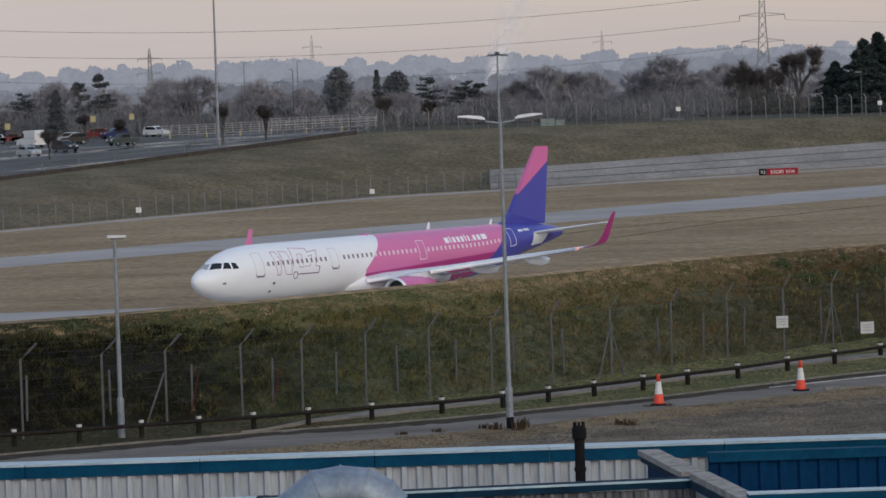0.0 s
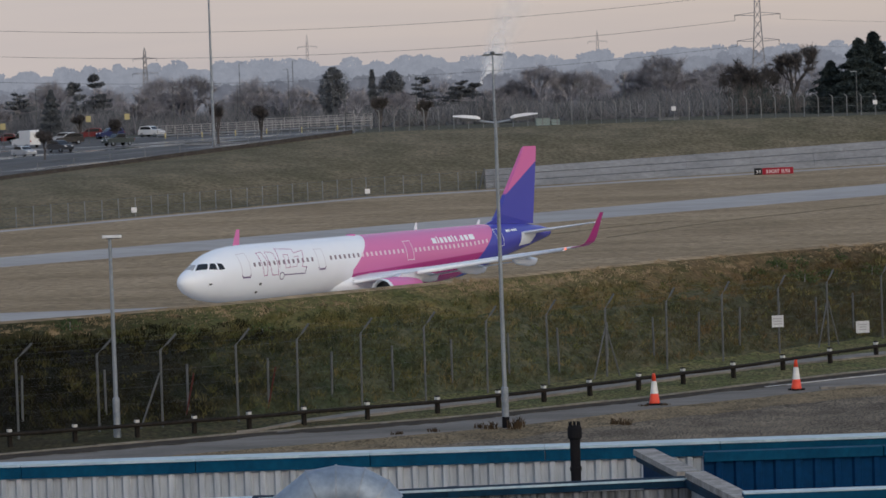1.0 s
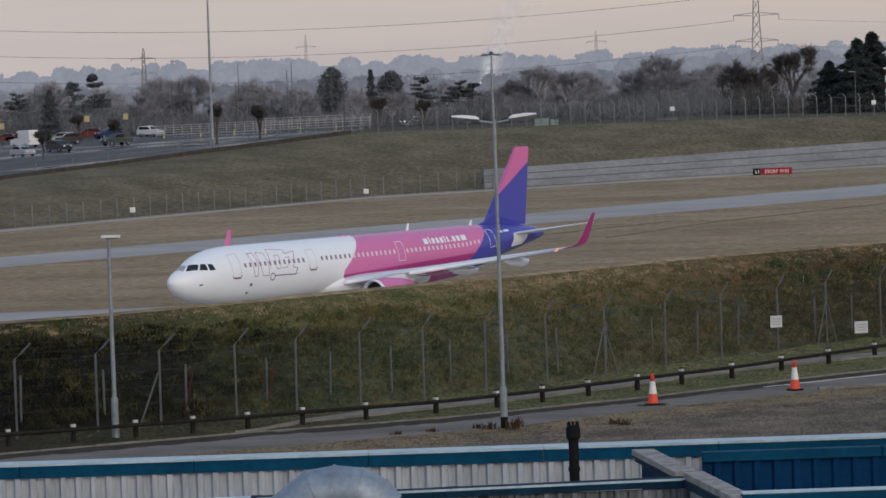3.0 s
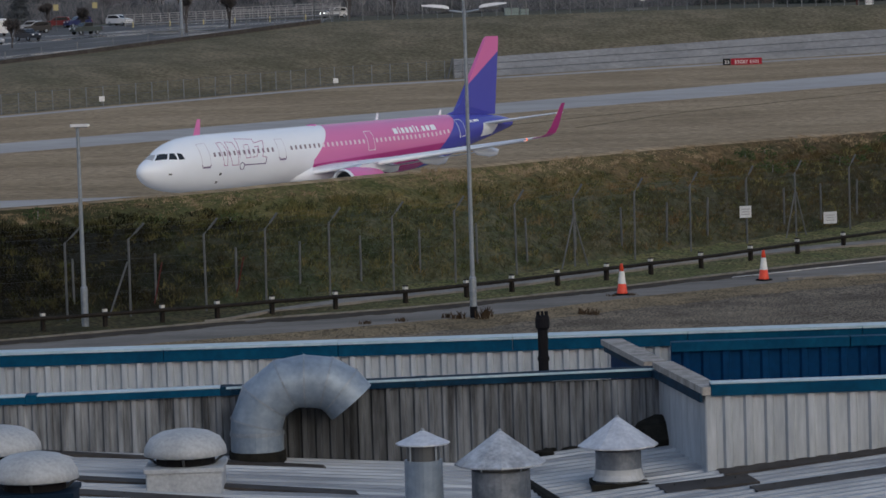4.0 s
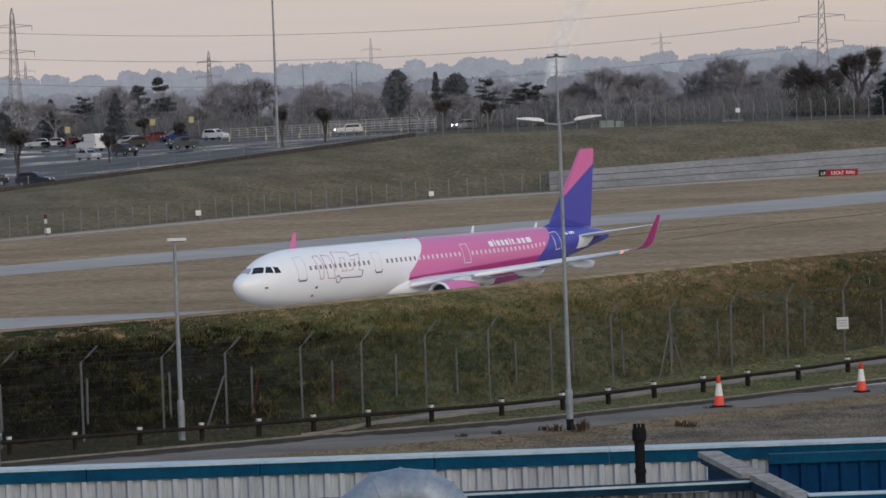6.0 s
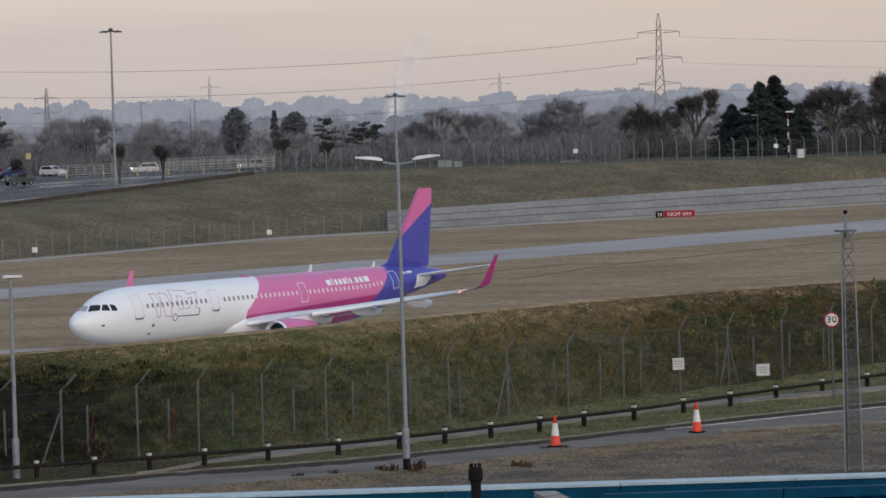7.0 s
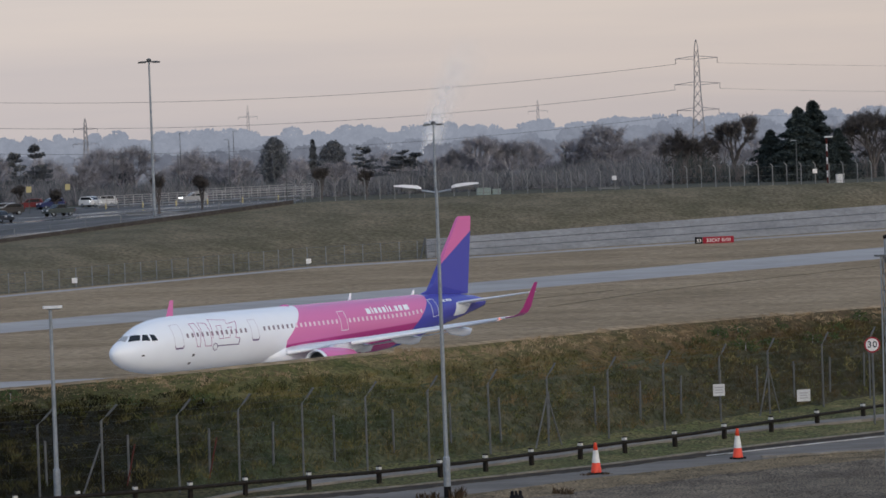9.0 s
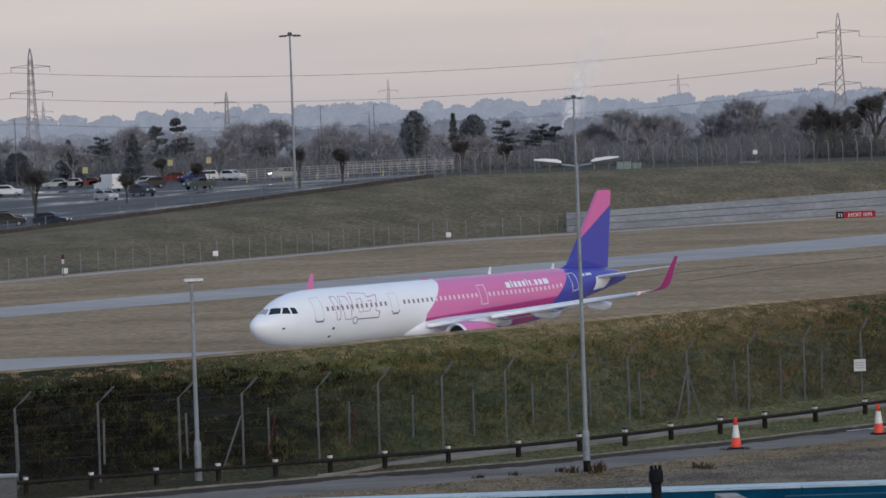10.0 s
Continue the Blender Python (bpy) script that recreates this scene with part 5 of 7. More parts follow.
    pts = [Vector((ctr.x + R0 * math.cos(radians(a)), 0, ctr.z + R0 * math.sin(radians(a)))) for a in ang]
    pts = [Vector((p.x + 0.18 * min(1.0, max(0.0, (i - 2) / 2)), ctr.y, p.z)) for i, p in enumerate(pts)]
    pts = [Vector((pts[0].x, ctr.y, pts[0].z - 0.12))] + pts
    part("riser", Shape().tube([(pts[0].x, ctr.y, 7.8), (pts[0].x, ctr.y, pts[0].z - 0.02)], r, 28), M["duct"], duct, smooth=False)
    part("flashing", Shape().tube([(pts[0].x, ctr.y, 7.75), (pts[0].x, ctr.y, 8.06)], r + 0.03, 28), M["moss"], duct, "black flashing skirt")
    whole = Shape().tube(pts, r, 28, True, (0, 1, 0))
    for i in range(len(pts) - 1):
        seg = Shape().add(whole.v[28 * i:28 * i + 56], [(k, (k + 1) % 28, 28 + (k + 1) % 28, 28 + k) for k in range(28)])
        seg_ob = part("bend_segment", seg, M["duct"], duct, smooth=True)
        e = (pts[i + 1] - pts[max(i - 1, 0)]).normalized() * 0.014
        part("seam", Shape().tube([pts[i] - e, pts[i] + e], r * 1.03, 28, False, (0, 1, 0)), M["galv"], seg_ob)
    # added black plug paints the unlit inside of the open duct end
    part("mouth", Shape().tube([pts[-1] - (pts[-1] - pts[-2]) * 0.06, pts[-1] + (pts[-1] - pts[-2]) * 0.01], r * 0.94, 28, True, (0, 1, 0)), M["black"], duct)
    part("riser_band", Shape().tube([(pts[0].x, ctr.y, 8.3), (pts[0].x, ctr.y, 8.335)], r + 0.015, 28), M["galv"], duct)

    # cowls
    def cowl(x, y, z, r, h, cone_r, cone_h, gap, mats, label, base):
        c = thing("vent_cowl", label, "vent cowl", (x, y, z), 0, "cowls on the workshop roof")
        part("flue", Shape().tube([(0, 0, 0), (0, 0, h)], [r * 1.02, r], 28), mats[0], c, smooth=False)
        if base:
            part("base_box", Shape().box(-r * 1.25, -r * 1.25, -0.1, r * 1.25, r * 1.25, 0.05, bevel=0.03), M["moss"], c)
            part("skirt", Shape().lathe([(r * 1.16, 0.08), (r * 1.06, 0.16), (r * 1.03, 0.24)], 28), M["roof"], c)
        else:
            part("seal", Shape().tube([(0, 0, -0.05), (0, 0, 0.14)], r + 0.02, 28), M["moss"], c, "black seal")
        part("throat", Shape().tube([(0, 0, h - 0.02), (0, 0, h + gap + 0.01)], r * 0.86, 24), M["steel_dark"], c, "shaded inner throat")
        for a in (45, 135, 225, 315):
            part("stay", Shape().box(-0.012, -0.012, h - 0.05, 0.012, 0.012, h + gap + 0.02, pose(r * 0.95 * math.cos(radians(a)), r * 0.95 * math.sin(radians(a)), 0)), M["galv"], c)
        top = part("hood", Shape().lathe([(cone_r, h + gap - 0.02), (cone_r, h + gap), (cone_r * 0.5, h + gap + cone_h * 0.52), (0.03, h + gap + cone_h)], 12), mats[1], c, "conical metal hood", smooth=False)
        part("hood_knob", Shape().lathe([(0.03, 0), (0.02, 0.03)], 8, (0, 0, h + gap + cone_h)), M["galv"], top)

    cowl(0.0, 45.9, 7.72, 0.26, 0.86, 0.372, 0.16, 0.24, (M["duct"], M["cowl"]), "slim galvanised vent stack with a shallow conical hood", False)
    cowl(1.05, 45.9, 7.70, 0.40, 0.71, 0.63, 0.43, 0.10, (M["cowl_shaft"], M["cowl_dark"]), "tarnished vent cowl with a wide conical hood", True)
    cowl(2.81, 48.5, 7.78, 0.33, 0.50, 0.58, 0.39, 0.08, (M["cowl_shaft"], M["cowl"]), "rust-streaked vent cowl with a pale conical hood", True)

    # domed fans
    def dome(x, y, z, r, box_mat, label):
        d = thing("roof_fan", label, "roof fan", (x, y, z), 0, "domed fans on the roof")
        part("upstand", Shape().box(-r * 0.92, -r * 0.92, -0.55, r * 0.92, r * 0.92, 0.2, bevel=0.02), box_mat, d)
        part("kerb_flange", Shape().box(-r * 0.97, -r * 0.97, 0.2, r * 0.97, r * 0.97, 0.26, bevel=0.02), M["grp"] if box_mat is not M["navy"] else M["navy"], d)
        part("throat", Shape().lathe([(r * 0.72, 0.26), (r * 0.72, 0.4)], 20), M["black"], d)
        part("hood", Shape().lathe([(r * 0.9, 0.38), (r * 1.02, 0.40), (r * 1.0, 0.5), (r * 0.86, 0.64), (r * 0.6, 0.72), (r * 0.3, 0.755), (0.02, 0.76)], 32), M["grp"], d, "chalky domed hood", smooth=True)
        for a in (0, 90, 180, 270):
            part("bracket", Shape().tube([(r * 0.98 * math.cos(radians(a)), r * 0.98 * math.sin(radians(a)), 0.4), (r * 0.7 * math.cos(radians(a)), r * 0.7 * math.sin(radians(a)), 0.27)], 0.02, 6), M["steel_dark"], d)

    dome(-3.42, 48.5, 8.03, 0.59, M["grp"], "pale domed roof fan on a white upstand")
    dome(-5.24, 45.4, 8.17, 0.585, M["navy"], "pale domed roof fan on a navy upstand")
    dome(-5.95, 47.4, 8.3, 0.58, M["grp"], "pale domed roof fan half hidden behind another")

    pipe = thing("vent_pipe", "black vent pipe standing behind the parapet", "vent pipe", (2.05, 56.0, 7.6), 0)
    part("tube", Shape().tube([(0, 0, 0), (0, 0, 1.9)], 0.085, 16), M["black"], pipe, smooth=False)
    part("collar", Shape().tube([(0, 0, 1.72), (0, 0, 1.76), (0, 0, 1.9), (0, 0, 1.96)], [0.09, 0.12, 0.12, 0.1], 16), M["black"], pipe)
    part("joint", Shape().tube([(0, 0, 1.2), (0, 0, 1.27)], 0.1, 16), M["black"], pipe)
    for k in range(8):
        part("crown_tooth", Shape().box(-0.018, -0.012, 1.95, 0.018, 0.012, 2.02, pose(0.085 * math.cos(k * 0.7854), 0.085 * math.sin(k * 0.7854), 0, 0, 0, 45 * k + 90), bevel=0.004), M["black"], pipe)


build_workshop()


# ---- across the airfield ----
def far_fence(name, pts, zfun, start, step, count, h, label, crank, lo=-130, hi=160, material="far_post"):
    f = thing(name, label, "fence")
    spots = walk_line(pts, start, step, count, lo, hi)
    if crank:
        s = Shape().tube([(0, 0, -0.3), (0, 0, h - 0.4), (-0.12, 0, h - 0.2), (-0.36, 0, h)], 0.075, 6)
    else:
        s = Shape().tube([(0, 0, -0.3), (0, 0, h)], 0.07, 6)
    me = mesh_of("fence_post", s.v, s.f, [M[material]])
    for x, y, a in spots:
        p = new("fence_post", me)
        p.parent = f
        p.matrix_basis = pose(x, y, zfun(x, y), random.uniform(-1, 1), random.uniform(-1, 1), a)
    for k in (0.1, 0.5, 0.97):
        part("wire", Shape().tube([(x, y, zfun(x, y) + (h - 0.4 * crank) * k) for x, y, a in spots], 0.02, 4), M["post"], f)
    # close mesh of thin upright wires
    s = Shape()
    for (x, y, a), (x2, y2, _) in zip(spots, spots[1:]):
        for i in range(10):
            k = i / 10
            xx, yy = x + (x2 - x) * k, y + (y2 - y) * k
            z = zfun(xx, yy)
            s.add([(xx - 0.006, yy, z), (xx + 0.006, yy, z), (xx + 0.006, yy, z + h - 0.45 * crank), (xx - 0.006, yy, z + h - 0.45 * crank)], [(0, 1, 2, 3)])
    tagged(part("mesh_panel", s, M["post"], f, "grey wire mesh"), kind="stuff")
    return f


far_fence("perimeter_fence", FOOT, lambda x, y: rise(y) - 0.05, -75, 2.55, 46, 2.4, "grey post and mesh fence at the foot of the far bank", 0)
far_fence("bank_top_fence", [(x, y + 3) for x, y in TOP], lambda x, y: line(x, TOP_Z, -90, 120) + 0.1, -12, 2.1, 60, 3.0, "tall pale cranked post fence along the top of the far bank", 1)
far_fence("car_park_fence", [(x, y + 2) for x, y in TOP], lambda x, y: line(x, TOP_Z, -90, 120) + 0.05, -95, 5.5, 21, 1.5, "low thin pale fence along the car park edge", 0)


def build_revetment():
    """Stepped concrete panels along the foot of the right-hand bank."""
    wall = thing("revetment_wall", "long grey stepped concrete revetment wall below the bank", "wall", kind="structure")
    spots = walk_line(FOOT, 5.6, 5.0, 28, -130, 160)
    tiers = 3
    for (x, y, a), (x2, y2, _) in zip(spots, spots[1:]):
        x2, y2 = x2 - 0.012, y2 - 0.012 * (y2 - y) / (x2 - x)
        for k in range(tiers):
            vs = []
            for px, py in ((x, y), (x2, y2)):
                top = 2.45 + 0.012 * (px - 5)
                z0, z1 = rise(py) - 0.2 + (top * k / tiers if k else 0), rise(py) + top * (k + 1) / tiers - 0.05
                d = 1.0 * k
                vs += [(px, py + d, z0), (px, py + d + 0.45, z1), (px, py + d + 1.9, z1), (px, py + d + 1.9, z0)]
            s = Shape().add(vs, [(0, 4, 5, 1), (1, 5, 6, 2), (2, 6, 7, 3), (3, 7, 4, 0), (0, 1, 2, 3), (4, 7, 6, 5)])
            part("concrete_panel", s, M["concrete"], wall)
    for k in (1, 2):
        part("ledge", Shape().tube([(x, y + k - 0.1, rise(y) + (2.45 + 0.012 * (x - 5)) * k / tiers) for x, y, a in spots], 0.05, 6), M["steel_dark"], wall)
    part("end_brace", Shape().tube([(4.6, 430.5, 4.6), (5.4, 431, 7.6)], 0.12, 6), M["steel_dark"], wall)
    part("end_brace", Shape().tube([(5.5, 430.5, 4.6), (5.4, 431, 7.6)], 0.12, 6), M["steel_dark"], wall)


build_revetment()


def build_airfield_signs():
    s = thing("runway_sign", "red and black illuminated-style runway sign on short legs", "airfield sign", (43.3, 442.0, 5.2), 6)
    part("red_panel", Shape().box(-1.55, -0.12, 0.05, 2.55, 0.12, 0.98, bevel=0.03), M["red"], s, "red panel")
    part("black_panel", Shape().box(-2.6, -0.12, 0.05, -1.62, 0.12, 0.98, bevel=0.03), M["black"], s, "black panel")
    letters("33CAT II/III", 0.62, M["board"], "letter", s, pose(0.5, -0.135, 0.5, 90, 0, 0))
    letters("33", 0.6, M["board"], "letter", s, pose(-2.1, -0.135, 0.5, 90, 0, 0))
    for x in (-2.3, -1.0, 0.6, 2.2):
        part("leg", Shape().tube([(x, 0, -0.6), (x, 0, 0.1)], 0.05, 6), M["post"], s)
    for x, y, z in ((-9.35, 423.5, 5.39), (-36.12, 396.4, 4.76), (-51.25, 377.0, 3.9), (33.0, 478.4, 14.3), (62.0, 483.0, 14.2)):
        b = thing("notice_board", "small plain white notice on the far fence", "sign board", (x, y, z), 6, "notices on the far fences")
        part("panel", Shape().box(-0.32, -0.02, -0.3, 0.32, 0.02, 0.3, bevel=0.01), M["board"], b)
        part("stake", Shape().tube([(0, 0.05, -1.4), (0, 0.05, 0.3)], 0.03, 6), M["post"], b)


def build_marker():
    """A short banded marker beside the far fence."""
    p = thing("marker_post", "short red and white banded marker by the far fence", "marker post", (-51.44, 377.0, rise(377.0) - 0.05))
    for i in range(5):
        part("band", Shape().tube([(0, 0, 0.5 * i), (0, 0, 0.5 * i + 0.495)], 0.07 if i < 3 else 0.16, 10), M["post"] if i < 3 else M["dull_red"] if i == 4 else M["board_grey"], p)


build_airfield_signs()
build_marker()


# ---- car park ----
def park_z(x, y):
    """The car park's surface."""
    top = far_line(TOP, x)
    tz = line(x, TOP_Z, -90, 120)
    back = 12.6
    return tz + (back - tz) * max(0.0, min(1.0, (y - top) / (595.0 - top)))


CAR_PAINT = {}


def car(kind, color, x, y, turn, label, lit=False, name="car"):
    """Body profile along x, nose towards +x."""
    if color not in CAR_PAINT:
        CAR_PAINT[color] = mat("car_paint", color, 0.3, 0.2)
    if kind == "van":
        L, W = 5.6, 2.0
        low = [(-2.8, 0.4), (2.7, 0.4), (2.8, 0.75), (2.6, 1.15), (1.75, 1.3), (-2.8, 1.3)]
        high = [(-2.78, 1.3), (1.75, 1.3), (1.05, 2.3), (0.6, 2.5), (-2.6, 2.55), (-2.78, 2.3)]
        glass = [(0.5, 1.4), (1.55, 1.4), (1.0, 2.15), (0.5, 2.2)]
    elif kind == "suv":
        L, W = 4.5, 1.85
        low = [(-2.2, 0.35), (2.2, 0.35), (2.25, 0.75), (2.1, 0.98), (1.0, 1.08), (-2.15, 1.1), (-2.25, 0.8)]
        high = [(-2.12, 1.1), (1.0, 1.08), (0.3, 1.6), (-0.2, 1.68), (-1.75, 1.64), (-2.05, 1.3)]
        glass = [(-1.75, 1.14), (0.75, 1.13), (0.22, 1.54), (-1.6, 1.56)]
    elif kind == "pickup":
        L, W = 5.1, 1.85
        low = [(-2.5, 0.45), (2.5, 0.45), (2.55, 0.85), (2.4, 1.08), (1.2, 1.14), (-2.5, 1.16)]
        high = [(-0.9, 1.15), (1.2, 1.14), (0.55, 1.72), (-0.75, 1.74)]
        glass = [(-0.75, 1.2), (0.98, 1.2), (0.48, 1.64), (-0.68, 1.66)]
    else:
        L, W = 4.3, 1.78
        low = [(-2.1, 0.3), (2.1, 0.3), (2.15, 0.6), (1.95, 0.82), (0.95, 0.92), (-1.9, 0.98), (-2.12, 0.75)]
        high = [(-1.75, 0.97), (0.95, 0.92), (0.25, 1.4), (-0.4, 1.46), (-1.25, 1.4)]
        glass = [(-1.5, 1.0), (0.72, 0.97), (0.18, 1.36), (-1.15, 1.36)]
    c = thing(name, label, "van" if kind == "van" else "car", (x, y, park_z(x, y)), turn, "vehicles of the car park")

    def bevelled(prof, w, tuck):
        s = Shape()
        k = len(prof)
        cx, cz = sum(p[0] for p in prof) / k, sum(p[1] for p in prof) / k
        vs = []
        for yy, f in ((-w, tuck), (-w + 0.08, 1.0), (w - 0.08, 1.0), (w, tuck)):
            vs += [(cx + (px - cx) * f, yy, cz + (pz - cz) * f) for px, pz in prof]
        fs = [tuple(range(k)), tuple(range(3 * k, 4 * k))[::-1]]
        fs += [(r * k + i, (r + 1) * k + i, (r + 1) * k + (i + 1) % k, r * k + (i + 1) % k) for r in range(3) for i in range(k)]
        return s.add(vs, fs)
    body = part("body", bevelled(low, W / 2, 0.97), CAR_PAINT[color], c)
    part("cabin", bevelled(high, W / 2 - 0.09, 0.93), CAR_PAINT[color], c)
    for sg in (-1, 1):
        s = Shape().prism(glass, sg * (W / 2 - 0.088), sg * (W / 2 - 0.075))
        part("side_window", s, M["glass_dark"], c)
    a, b = high[1] if kind != "van" else high[1], high[2]
    ws = Shape().add([(a[0] + 0.01 - 0.06 * (a[0] - b[0]), -W / 2 + 0.2, a[1] + 0.06), (a[0] + 0.01 - 0.06 * (a[0] - b[0]), W / 2 - 0.2, a[1] + 0.06), (b[0] + 0.04, W / 2 - 0.26, b[1] - 0.03), (b[0] + 0.04, -W / 2 + 0.26, b[1] - 0.03),
                      (a[0] - 0.05, -W / 2 + 0.2, a[1] + 0.03), (a[0] - 0.05, W / 2 - 0.2, a[1] + 0.03), (b[0] - 0.03, W / 2 - 0.26, b[1] - 0.06), (b[0] - 0.03, -W / 2 + 0.26, b[1] - 0.06)],
                     [(0, 1, 2, 3), (4, 7, 6, 5), (0, 4, 5, 1), (1, 5, 6, 2), (2, 6, 7, 3), (3, 7, 4, 0)])
    part("windscreen", ws, M["glass_dark"], c)
    rear = Shape().box(-L / 2 + (0.12 if kind != "van" else 0.0), -W / 2 + 0.25, high[-1][1] - 0.02, -L / 2 + (0.2 if kind != "van" else 0.05), W / 2 - 0.25, high[-1][1] + 0.25)
    if kind == "suv":
        part("rear_window", rear, M["glass_dark"], c)
    for xx in (-L * 0.3, L * 0.31):
        for sg in (-1, 1):
            yy = sg * (W / 2 - 0.1)
            w = part("wheel", Shape().tube([(xx, yy - 0.1, 0.33), (xx, yy - 0.08, 0.33), (xx, yy + 0.08, 0.33), (xx, yy + 0.1, 0.33)], [0.29, 0.33, 0.33, 0.29], 16), M["tyre"], c)
            part("rim", Shape().tube([(xx, yy + sg * 0.095, 0.33), (xx, yy + sg * 0.108, 0.33)], 0.2, 12), M["galv"], w)
    c.scale = (1.06, 1.06, 1.12)
    hz = 0.68 if kind in ("hatch",) else 0.85
    for sg in (-1, 1):
        part("headlamp", Shape().box(L / 2 - 0.12, sg * (W / 2 - 0.35) - 0.16, hz - 0.1, L / 2 + 0.03, sg * (W / 2 - 0.35) + 0.16, hz + 0.1, bevel=0.03), M["lamp_glow"] if lit else M["board"], c, "lit headlamp" if lit else "")
        part("tail_lamp", Shape().box(-L / 2 - 0.02, sg * (W / 2 - 0.15) - 0.09, hz - 0.05, -L / 2 + 0.1, sg * (W / 2 - 0.15) + 0.09, hz + 0.2, bevel=0.02), M["red"], c)
    return c


def build_vehicles():
    white, silver, dark, black, red, blue, green = (0.72, 0.73, 0.74), (0.42, 0.44, 0.47), (0.03, 0.035, 0.045), (0.02, 0.022, 0.028), (0.14, 0.018, 0.022), (0.02, 0.03, 0.11), (0.06, 0.075, 0.075)
    car("van", white, -68.4, 560, 128, "white high-roof panel van parked in the car park", name="panel_van")
    car("hatch", silver, -63.9, 520, -50, "silver saloon car parked on wet asphalt")
    car("suv", dark, -59.4, 530, -50, "dark grey hatchback parked on wet asphalt")
    car("suv", silver, -63.6, 572, 150, "silver-roofed estate car parked beside the van")
    car("suv", black, -61.9, 566, 195, "black estate car parked in a row")
    car("suv", red, -60.9, 590, 180, "dark red car parked in a row")
    car("suv", blue, -57.2, 588, 215, "dark blue car parked in a row")
    car("pickup", green, -51.8, 545, 222, "grey-green pickup parked by the planting bed")
    car("suv", white, -50.2, 590, -36, "white compact suv parked near the bridge")
    car("suv", (0.02, 0.03, 0.05), -59.8, 430, -18, "dark navy estate car near the car park edge")
    car("suv", black, -67.9, 446, 5, "black car at the car park edge")
    car("hatch", green, -70.5, 462, 10, "dark car parked at the edge")
    car("suv", white, -85.0, 560, 0, "white car parked at the far row")
    for x, col in ((-80.5, silver), (-77.8, silver), (-74.9, red), (-72.5, silver)):
        car("hatch", col, x, 585, 180, "small car parked in the far row")
    a = car("suv", (0.30, 0.31, 0.32), -15.0, 587, 180, "grey car with lit headlamps driving over the bridge", True, "driving_car")
    b = car("suv", (0.62, 0.63, 0.64), -20.0, 589.5, 180, "pale car driving over the bridge", True, "driving_car")
    return a, b


lit_car, driving_car = build_vehicles()


def build_bridge():
    br = thing("bridge_parapet", "pale railing of the road bridge behind the car park", "railing", (0, 0, 0))
    n = 24
    pts = [(-48.5 + (36.8) * i / n, 582.0 - 7 * i / n) for i in range(n + 1)]

    def z(i):
        return 12.55 + 0.5 * i / n
    for i, (x, y) in enumerate(pts):
        part("stanchion", Shape().box(x - 0.07, y - 0.07, z(i) - 0.5, x + 0.07, y + 0.07, z(i) + 1.75), M["rail_pale"], br)
    for h in (0.55, 0.95, 1.35, 1.72):
        part("rail", Shape().tube([(x, y - 0.1, z(i) + h) for i, (x, y) in enumerate(pts)], 0.055, 6), M["rail_pale"], br)
    part("kerb_beam", Shape().tube([(x, y, z(i) + 0.05) for i, (x, y) in enumerate(pts)], 0.22, 4), M["concrete"], br)
    far = thing("bridge_railing_behind", "second pale railing across the bridge road", "railing", (0, 0, 0))
    for i, (x, y) in enumerate(pts):
        if i > 10:
            part("stanchion", Shape().box(x - 0.06, y + 12 - 0.06, z(i), x + 0.06, y + 12.06, z(i) + 2.2), M["rail_pale"], far)
    for h in (1.0, 1.5, 2.1):
        part("rail", Shape().tube([(x, y + 12, z(i) + h) for i, (x, y) in enumerate(pts) if i > 10], 0.05, 6), M["rail_pale"], far)
    yel = mat("yellow_paint", (0.44, 0.38, 0.18), 0.5)
    bol = None
    for i in range(18):
        x = -46 + i * 1.9 + random.uniform(-0.4, 0.4)
        b = Shape().lathe([(0.12, 0), (0.12, 0.85), (0.06, 0.95)], 10)
        ob = tagged(part("bollard", b, M["far_post"] if i % 3 else yel), "short bollard along the bridge approach", "bollard", "bollards by the bridge")
        ob.location = (x, 572 - (x + 46) * 0.15, park_z(x, 572 - (x + 46) * 0.15))
    for x, y in ((-70.2, 545), (-58.5, 565), (-52.5, 570)):
        s = thing("parking_sign", "small yellow sign on a post in the car park", "sign", (x, y, park_z(x, y)), 0, "signs of the car park")
        part("post", Shape().tube([(0, 0, 0), (0, 0, 4.6)], 0.06, 8), M["post"], s)
        part("panel", Shape().box(-0.42, -0.08, 3.6, 0.42, -0.03, 4.6, bevel=0.02), yel, s)
    bed = thing("planting_bed", "low kerbed planting bed with shrubs in the car park", "planting bed", (-34, 515, park_z(-34, 515)))
    part("kerb", Shape().box(-5, -1.2, -0.1, 5, 1.2, 0.18, bevel=0.3), M["concrete"], bed)
    part("soil", Shape().box(-4.8, -1.0, 0.1, 4.8, 1.0, 0.24, bevel=0.3), M["scrub"], bed)


build_bridge()


def flood_mast(x, y, z0, h, label):
    f = thing("flood_mast", label, "flood light mast", (x, y, z0))
    part("column", Shape().tube([(0, 0, -0.3), (0, 0, h)], [0.24, 0.12], 12), M["galv"], f)
    part("ring", Shape().tube([(-1.3, 0, h - 0.1), (1.3, 0, h - 0.1)], 0.1, 8), M["steel_dark"], f)
    for xx in (-1.35, -0.75, 0.75, 1.35):
        part("flood_lamp", Shape().box(xx - 0.28, -0.3, h - 0.3, xx + 0.28, 0.3, h - 0.08, bevel=0.06), M["steel_dark"], f)
    part("cap", Shape().lathe([(0.35, -0.1), (0.35, 0.25), (0.1, 0.4)], 10, (0, 0, h)), M["steel_dark"], f)


flood_mast(-33.4, 500, park_z(-33.4, 500), 34.0 - park_z(-33.4, 500), "tall slim flood light mast with a cross head")
